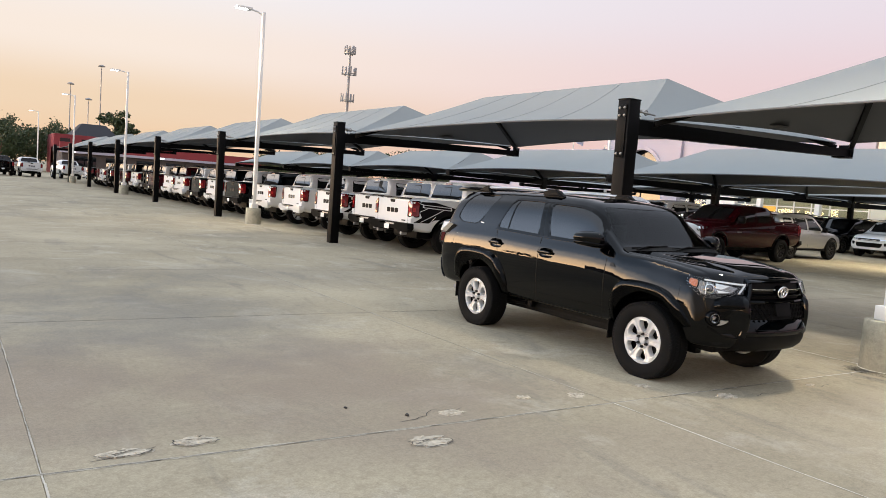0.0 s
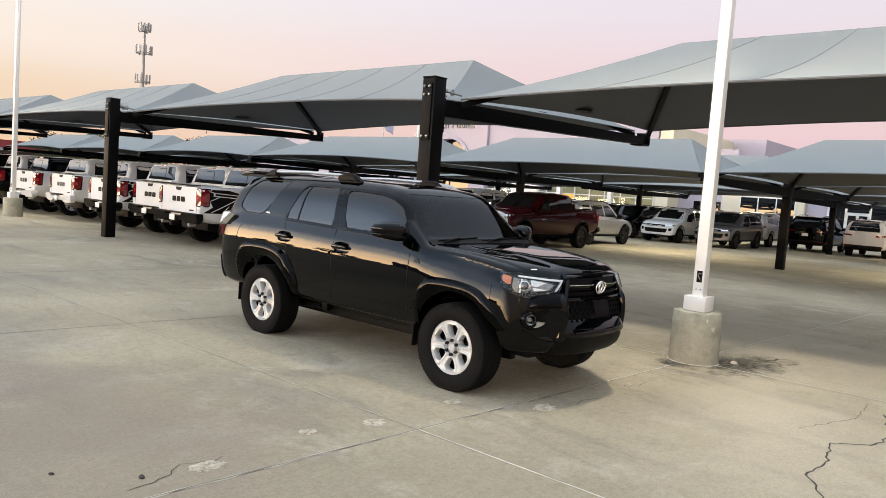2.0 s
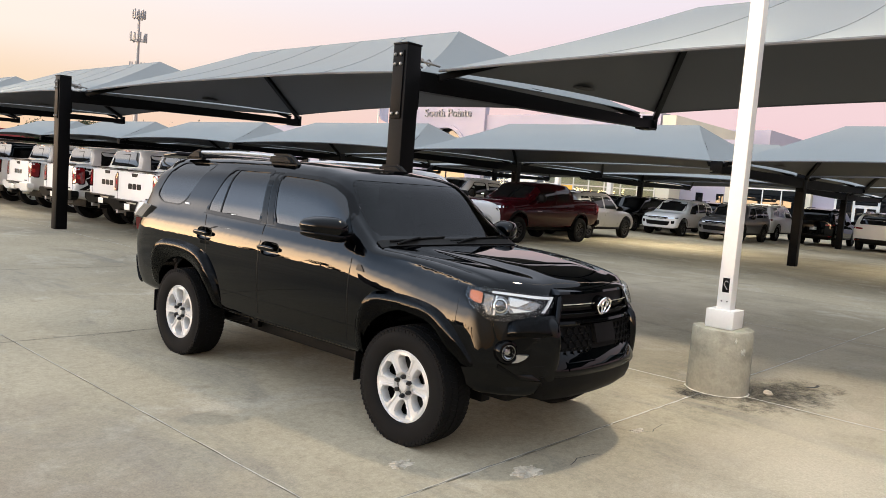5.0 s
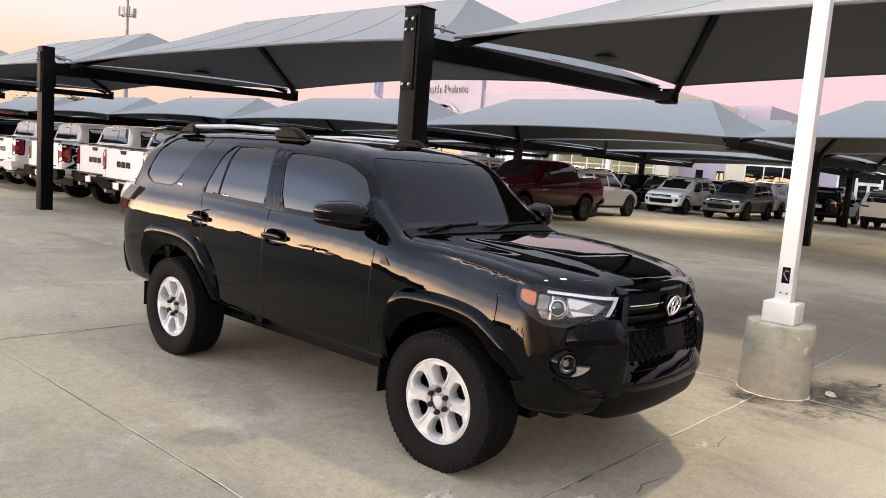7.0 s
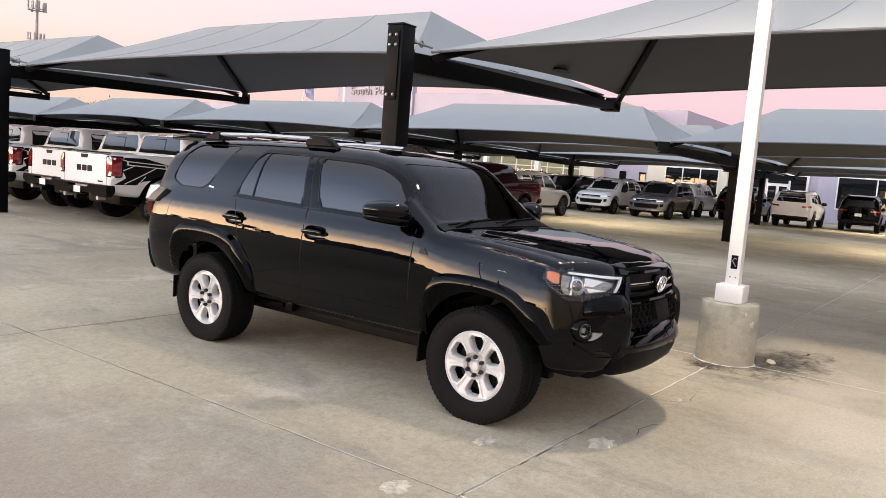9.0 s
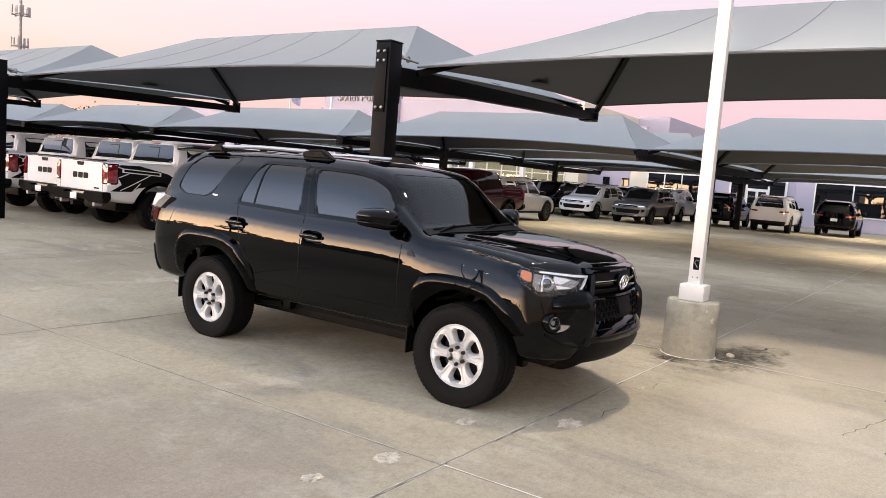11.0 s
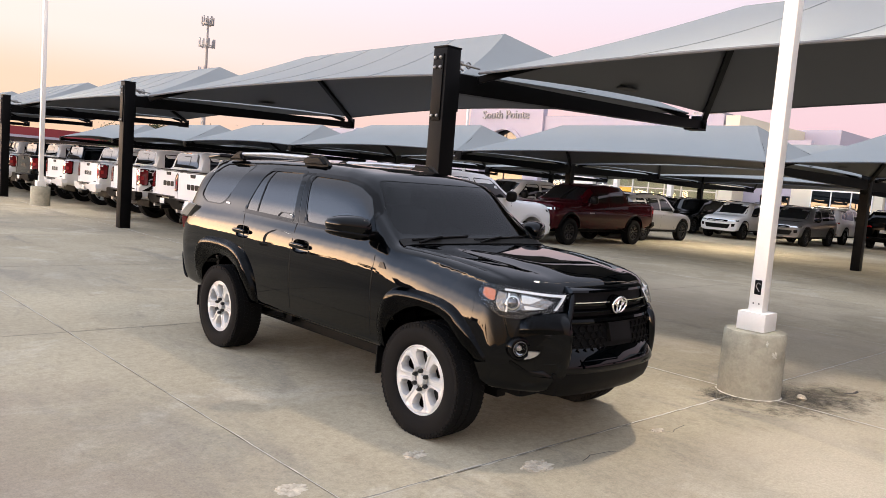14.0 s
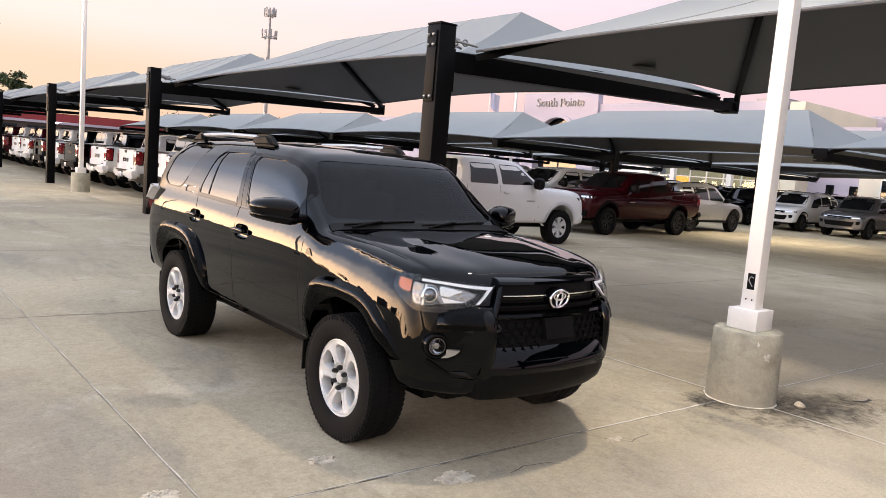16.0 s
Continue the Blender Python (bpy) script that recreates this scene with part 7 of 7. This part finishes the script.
# ---- masts ----
def cell_tower(x, y, h):
    top = thing("cell_tower", pose(x, y, 0), "slim grey cell tower with three antenna rings", "tower")
    part("mast", tube([(0, 0, 0), (0, 0, h * 0.5), (0, 0, h)], [0.75, 0.5, 0.28], 12), GREY_STEEL, top)
    for k, z in enumerate((h - 0.6, h - 6.4, h - 13.9)):
        r = (1.5, 2.0, 1.8)[k]
        ringp = part("platform", lathe([(r - 0.12, -0.8), (r + 0.12, -0.8), (r + 0.12, -0.55), (r - 0.12, -0.55), (r - 0.12, -0.8)], 12, "Z", (0, 0, z), caps=False), GREY_STEEL, top)
        for q in range(3):
            a = 2 * math.pi * q / 3
            part("strut", tube([(0, 0, z - 0.9), (r * math.cos(a), r * math.sin(a), z - 0.7)], 0.10, 6), GREY_STEEL, ringp)
        for q in range(9):
            a = 2 * math.pi * q / 9 + k
            part("antenna", box((r * math.cos(a), r * math.sin(a), z + 0.1), (0.3, 0.45, 2.0 + 0.4 * (q % 2)), 0.03, Matrix.Rotation(a, 3, "Z")), GREY_STEEL, ringp)
    return top


cell_tower(95.0, 194.0, 39.5)


def high_mast(x, y, h):
    top = thing("high_mast_light", pose(x, y, 0), "tall thin highway light mast with a ring of lamps", "light mast")
    part("mast", tube([(0, 0, 0), (0, 0, h)], [0.20, 0.09], 8), GREY_STEEL, top)
    part("lamp_ring", lathe([(0.12, -0.1), (0.8, -0.2), (0.85, 0.0), (0.12, 0.3)], 12, "Z", (0, 0, h)), GREY_STEEL, top)


high_mast(31.5, 199, 25.5)
high_mast(25.0, 200, 20.5)
high_mast(29.0, 200, 17.3)


def flagpole(x, y, h):
    top = thing("flagpole", pose(x, y, 0), "white flagpole with a pale blue and white flag", "flagpole")
    part("pole", tube([(0, 0, 0), (0, 0, h * 0.5), (0, 0, h)], [0.09, 0.07, 0.04], 10), WHITE_POLE, top)
    part("finial", ellipsoid((0, 0, h + 0.07), (0.09, 0.09, 0.09), 2.0, 12, 8), GALV, top)
    v, f = grid_mesh(lambda a, b: Vector((0.10 * math.sin(7.0 * a + 1.2 * b), -0.06 - 1.15 * a + 0.1 * math.sin(4 * a), h - 0.15 - 1.5 * b - 0.55 * a * (1.0 + 0.3 * b))), 14, 10)
    bm = bmesh.new()
    add_mesh(bm, v, f)
    bmesh.ops.solidify(bm, geom=bm.faces[:], thickness=0.012)
    part("flag", bm, FLAG, top, "pale blue and white flag hanging loose")


FLAG = surface("flag_cloth", (0.42, 0.44, 0.56), 0.8, vary=0.3, scale=1.2)
flagpole(52.0, 55.0, 9.3)


# ---- west side, seen in the car's paint ----
def depot():
    top = tagged(new("west_depot"), "dark low building beyond the lot's west edge", "building")
    slab("wall", -128, -112, 22, 62, 0, 5.5, GREY_STEEL, top)
    slab("wall", -120, -110, 96, 120, 0, 7.0, GREY_STEEL, top)
    return top


depot()
for k in range(26):
    src = (BROAD, TALL, BROAD, PINE)[k % 4]
    t = copy_thing(src, pose(-120 - 14 * math.sin(k * 1.9), -70 + 11.0 * k, 0, 0, 0, 50 * k))
    s = 0.62 + 0.25 * math.sin(k * 2.7)
    t.scale = (s * 1.25, s * 1.25, s * 0.62)
for y in (14.0, 40.0, 66.0):
    lamp_pole(-14.0, y, 7.4)

# ---- slabs, joints and ground marks ----
SLAB_X, SLAB_Y, JX, JY, LEANING = 4.32, 4.40, 0.52, 4.40, 0.030


def corner(i, j):
    x = JX + SLAB_X * i
    return x, JY + SLAB_Y * j - LEANING * (x - 4.8)


def slab_piece(i, j):
    g = 0.006
    (x0, y0), (x1, y1), (x2, y2), (x3, y3) = corner(i, j), corner(i + 1, j), corner(i + 1, j + 1), corner(i, j + 1)
    top = [(x0 + g, y0 + g), (x1 - g, y1 + g), (x2 - g, y2 - g), (x3 + g, y3 - g)]
    b = 0.004
    cx, cy = sum(p[0] for p in top) / 4, sum(p[1] for p in top) / 4
    inner = [(x + math.copysign(b, cx - x), y + math.copysign(b, cy - y)) for x, y in top]
    verts = [(x - cx, y - cy, 0.0) for x, y in inner] + [(x - cx, y - cy, -0.004) for x, y in top] + [(x - cx, y - cy, -0.03) for x, y in top]
    bm = bmesh.new()
    add_mesh(bm, verts, [(0, 1, 2, 3)] + [(a, (a + 1) % 4, (a + 1) % 4 + 4, a + 4) for a in range(4)] + [(a + 4, (a + 1) % 4 + 4, (a + 1) % 4 + 8, a + 8) for a in range(4)])
    ob = part("slab", bm, CONCRETE, ground, smooth=False)
    ob.matrix_basis = Matrix.Translation((cx, cy, 0.0))


for i in range(-3, 10):
    for j in range(-3, 12):
        slab_piece(i, j)


def wavy(points, w, seed, z=0.0012, jitter=0.02, step=0.12):
    """A thin uneven band over the ground along a line."""
    rng = random.Random(seed)
    pts = []
    for (ax, ay), (bx, by) in zip(points, points[1:]):
        n = max(1, int(math.hypot(bx - ax, by - ay) / step))
        pts += [(ax + (bx - ax) * k / n, ay + (by - ay) * k / n) for k in range(n)]
    pts.append(points[-1])
    bm = bmesh.new()
    rows = []
    for k, (x, y) in enumerate(pts):
        qx, qy = pts[min(k + 1, len(pts) - 1)]
        px, py = pts[max(k - 1, 0)]
        d = Vector((qx - px, qy - py)).normalized()
        ox, oy = rng.uniform(-jitter, jitter), rng.uniform(-jitter, jitter)
        ww = w * rng.uniform(0.55, 1.2) / 2
        rows.append((bm.verts.new((x + ox - d.y * ww, y + oy + d.x * ww, z)), bm.verts.new((x + ox + d.y * ww, y + oy - d.x * ww, z))))
    for a, b in zip(rows, rows[1:]):
        bm.faces.new((a[0], a[1], b[1], b[0]))
    return bm


CRACK = surface("crack_dark", (0.05, 0.045, 0.04), 0.95)
PATCH = surface("spalled_patch", (0.50, 0.44, 0.34), 0.95, vary=0.5, scale=14, fine=70, bump=0.02)

JOINT_CRUMB = surface("crumbled_joint_edge", (0.43, 0.385, 0.30), 0.95, vary=0.6, scale=5, fine=60)
JOINT_GREY = surface("joint_grey", (0.20, 0.18, 0.145), 0.9, vary=0.4, scale=6)
JOINT_PALE = surface("joint_pale", (0.50, 0.455, 0.375), 0.9, vary=0.6, scale=2.6, fine=30)
JOINT_DARK = surface("joint_open", (0.15, 0.135, 0.11), 0.95, vary=0.4, scale=3)
for i in range(-2, 9):
    x = JX + SLAB_X * i
    for y0, y1, mat, w in ((-7.0, 4.4, JOINT if i > 0 else JOINT_PALE, 0.014), (4.4, 40.0, JOINT if i > 1 else JOINT_PALE, 0.011)):
        part("joint_sealant", wavy([(x, y0), (x, (y0 + y1) / 2), (x, y1)], w, 40 + i + int(y0), 0.0012, 0.003, 0.16), mat, ground, "pale joint sealant line", smooth=False)
for y0, y1 in ((1.2, 3.97), (4.52, 6.2)):
    part("joint_sealant", wavy([(9.16, y0), (9.16, y1)], 0.017, 61 + int(y0), 0.0046, 0.003, 0.10), JOINT, ground, "pale joint sealant line", smooth=False)
for j in range(-2, 9):
    (ax, ay), (bx, by) = corner(-3, j), corner(9, j)
    at = lambda x: (x, ay + (by - ay) * (x - ax) / (bx - ax))
    if j == 0:
        runs = ((ax, 4.84, 0.011, JOINT_GREY), (ax, 4.84, 0.030, JOINT_CRUMB), (4.84, 7.4, 0.012, JOINT_GREY), (4.84, 7.4, 0.024, JOINT_CRUMB), (7.4, 8.95, 0.018, JOINT), (9.4, bx, 0.014, JOINT))
    else:
        runs = ((ax, bx, 0.011, JOINT_PALE if j < 0 else JOINT_DARK),)
    for n, (x0, x1, w, mat) in enumerate(runs):
        part("joint_sealant", wavy([at(x0), at(x1)], w, 80 + 3 * j + n, 0.0022 if mat is JOINT_GREY else 0.0016, 0.010 if mat is JOINT_CRUMB else 0.004, 0.10), mat, ground, smooth=False)
for n, pts in enumerate(([(5.40, 1.7), (5.51, 2.05), (5.95, 2.02), (6.3, 2.22), (6.64, 2.18), (7.2, 2.30), (7.5, 2.05), (7.84, 2.03), (8.6, 2.2)], [(2.85, 4.60), (3.10, 4.66), (3.22, 4.78), (3.40, 4.70), (3.5, 4.75)], [(6.42, 4.06), (6.62, 4.10), (6.78, 4.03)],
                        [(5.1, 8.85), (5.5, 8.72), (5.9, 8.74)], [(0.75, 4.62), (0.95, 4.66), (1.15, 4.74)], [(7.4, 2.6), (8.2, 2.35), (8.9, 2.4)], [(7.36, 4.16), (7.5, 4.05), (7.72, 4.06)])):
    part("crack", wavy(pts, 0.015 if n == 0 else 0.006, 120 + n, 0.0026, 0.02, 0.06), CRACK, ground, "dark crack in the concrete", smooth=False)


def spall(x, y, rx, ry, seed):
    """A shallow broken patch with loose crumbs."""
    rng = random.Random(seed)
    bm = bmesh.new()
    n = 26
    rim, inn = [], []
    for k in range(n):
        a = 2 * math.pi * k / n
        f = rng.uniform(0.72, 1.15)
        rim.append(bm.verts.new((rx * f * math.cos(a), ry * f * math.sin(a), 0.0012)))
        inn.append(bm.verts.new((rx * 0.7 * f * math.cos(a), ry * 0.7 * f * math.sin(a), 0.004 + rng.uniform(0, 0.004))))
    mid = bm.verts.new((0, 0, 0.003))
    for k in range(n):
        bm.faces.new((rim[k], rim[(k + 1) % n], inn[(k + 1) % n], inn[k]))
        bm.faces.new((inn[k], inn[(k + 1) % n], mid))
    for _ in range(26):
        a, d = rng.uniform(0, 2 * math.pi), rng.random() ** 0.5 * 0.85
        s = rng.uniform(0.006, 0.02)
        add_box(bm, (rx * d * math.cos(a), ry * d * math.sin(a), 0.004), (s * 1.6, s, s * 0.7), 0, Matrix.Rotation(rng.uniform(0, 3), 3, "Z"))
    ob = part("spalled_spot", bm, PATCH, ground, "pale broken patch in the concrete", smooth=False)
    ob.matrix_basis = pose(x, y, 0)
    if rx < 0.14:
        return
    a0 = rng.uniform(2.4, 4.2)
    arc = [(rx * rng.uniform(0.88, 1.12) * math.cos(a0 + q * 0.32), ry * rng.uniform(0.88, 1.12) * math.sin(a0 + q * 0.32)) for q in range(11)]
    rim = part("spall_rim", wavy(arc, 0.009, seed, 0.0085, 0.006, 0.02), CRACK, ob, smooth=False)
    for _ in range(2):
        a, b = rng.uniform(0, 6.28), rng.uniform(0, 6.28)
        part("spall_crack", wavy([(rx * 0.9 * math.cos(a), ry * 0.9 * math.sin(a)), (rx * 0.1, ry * 0.1), (rx * 0.8 * math.cos(b), ry * 0.8 * math.sin(b))], 0.006, seed + 1, 0.0092, 0.006, 0.03), CRACK, ob, smooth=False)


for n, (x, y, rx, ry) in enumerate(((2.83, 4.18, 0.16, 0.12), (1.41, 4.75, 0.15, 0.09), (0.97, 4.69, 0.16, 0.07), (4.69, 4.69, 0.09, 0.07), (5.58, 4.71, 0.09, 0.06), (6.10, 4.17, 0.12, 0.08), (3.34, 4.66, 0.12, 0.07), (4.18, 4.80, 0.07, 0.05), (7.42, 4.12, 0.07, 0.03))):
    spall(x, y, rx, ry, 300 + n)


def pebble(name, x, y, s, mat, label, seed):
    rng = random.Random(seed)
    bm = bmesh.new()
    bmesh.ops.create_icosphere(bm, subdivisions=2, radius=1.0)
    for v in bm.verts:
        v.co = Vector((v.co.x * s * rng.uniform(0.85, 1.2), v.co.y * s * 0.7 * rng.uniform(0.85, 1.2), v.co.z * s * 0.5 * rng.uniform(0.8, 1.2)))
    ob = tagged(part(name, bm, mat), label, "stone")
    ob.matrix_basis = pose(x, y, s * 0.35, 0, 0, seed * 40)


pebble("stone", 9.42, 3.86, 0.055, PATCH, "small pale stone beside the pole footing", 1)
pebble("stone", 2.97, 4.72, 0.022, CRACK, "small dark pebble on the concrete", 2)
pebble("stone", 2.62, 5.05, 0.016, CRACK, "small dark pebble on the concrete", 3)
leaf = tagged(part("dry_leaf", wavy([(10.05, 3.72), (10.15, 3.66), (10.27, 3.66)], 0.035, 9, 0.006, 0.006, 0.04), CRACK, smooth=False), "dark dry leaf on the concrete", "leaf")


CHIP = surface("fresh_broken_concrete", (0.50, 0.49, 0.42), 0.95, vary=0.4, scale=30, fine=90)


def footing_chip(r, turn, z, w, h, seed):
    """A pale broken spot on the side of a round footing."""
    rng = random.Random(seed)
    bm = bmesh.new()
    ring = [(turn + w * 0.45 * f * math.cos(q) / r, z + h * 0.45 * f * math.sin(q)) for q, f in ((k * math.pi / 11, rng.uniform(0.35, 1.15)) for k in range(22))]
    out = [bm.verts.new(((r - 0.003) * math.cos(b), (r - 0.003) * math.sin(b), v)) for b, v in ring]
    inn = [bm.verts.new(((r + 0.0035) * math.cos(0.5 * (b + turn)), (r + 0.0035) * math.sin(0.5 * (b + turn)), 0.5 * (v + z))) for b, v in ring]
    for k in range(22):
        bm.faces.new((out[k], out[(k + 1) % 22], inn[(k + 1) % 22], inn[k]))
    bm.faces.new(inn)
    ob = part("chipped_spot", bm, CHIP, POLE, "pale chip in the cast concrete", smooth=False)
    return ob


footing_chip(0.268, -2.039, 0.40, 0.085, 0.095, 5)
footing_chip(0.268, -2.339, 0.50, 0.025, 0.075, 6)


def stain(x, y, rx, ry, turn, mat):
    bm = bmesh.new()
    bmesh.ops.create_circle(bm, cap_ends=True, segments=32, radius=1.25)
    ob = part("stain", bm, mat, ground, "dark weathered stain on the concrete", smooth=False)
    ob.matrix_basis = pose(x, y, 0.0030 + 0.00022 * sum(o.name.startswith("stain") for o in ground.children), 0, 0, turn) @ Matrix.Diagonal((rx, ry, 1, 1))


def speckle_of(name, tint, strength, scale):
    """Broken black grime: fine blotches that thin out from the middle of a disc of radius one."""
    m = bpy.data.materials.new(name)
    m.use_nodes = True
    nt = m.node_tree
    p = nt.nodes["Principled BSDF"]
    p.inputs["Base Color"].default_value, p.inputs["Roughness"].default_value = (*tint, 1), 0.9
    tc, geo = nt.nodes.new("ShaderNodeTexCoord"), nt.nodes.new("ShaderNodeNewGeometry")
    ln = nt.nodes.new("ShaderNodeVectorMath")
    ln.operation = "LENGTH"
    nt.links.new(tc.outputs["Object"], ln.inputs[0])
    total = None
    for sc, w in ((scale, 1.0), (scale * 4.5, 0.75)):
        no = nt.nodes.new("ShaderNodeTexNoise")
        no.inputs["Scale"].default_value, no.inputs["Detail"].default_value, no.inputs["Roughness"].default_value, no.inputs["Distortion"].default_value = sc, 8, 0.72, 0.6
        nt.links.new(geo.outputs["Position"], no.inputs["Vector"])
        mu = nt.nodes.new("ShaderNodeMath")
        mu.operation = "MULTIPLY_ADD"
        mu.inputs[1].default_value, mu.inputs[2].default_value = w, 0.0
        nt.links.new(no.outputs["Fac"], mu.inputs[0])
        if total:
            nt.links.new(total, mu.inputs[2])
        total = mu.outputs[0]
    fall = nt.nodes.new("ShaderNodeMath")
    fall.operation = "MULTIPLY_ADD"
    fall.inputs[1].default_value = -0.48
    nt.links.new(ln.outputs["Value"], fall.inputs[0])
    nt.links.new(total, fall.inputs[2])
    mr = nt.nodes.new("ShaderNodeMapRange")
    mr.inputs[1].default_value, mr.inputs[2].default_value, mr.inputs[4].default_value = 0.60, 0.94, strength
    nt.links.new(fall.outputs[0], mr.inputs[0])
    nt.links.new(mr.outputs[0], p.inputs["Alpha"])
    return m


GRIME = speckle_of("black_grime", (0.05, 0.046, 0.040), 0.62, 3.6)
OILY = stain_of("oily_stain", (0.075, 0.068, 0.056), 0.55)
for x, y, rx, ry, turn, mat in ((9.45, 3.78, 1.55, 0.72, -14, GRIME), (8.80, 4.36, 0.45, 0.32, 30, GRIME), (9.55, 3.92, 0.95, 0.40, -10, OILY), (8.92, 4.22, 0.34, 0.30, 20, OILY)):
    stain(x, y, rx, ry, turn, mat)
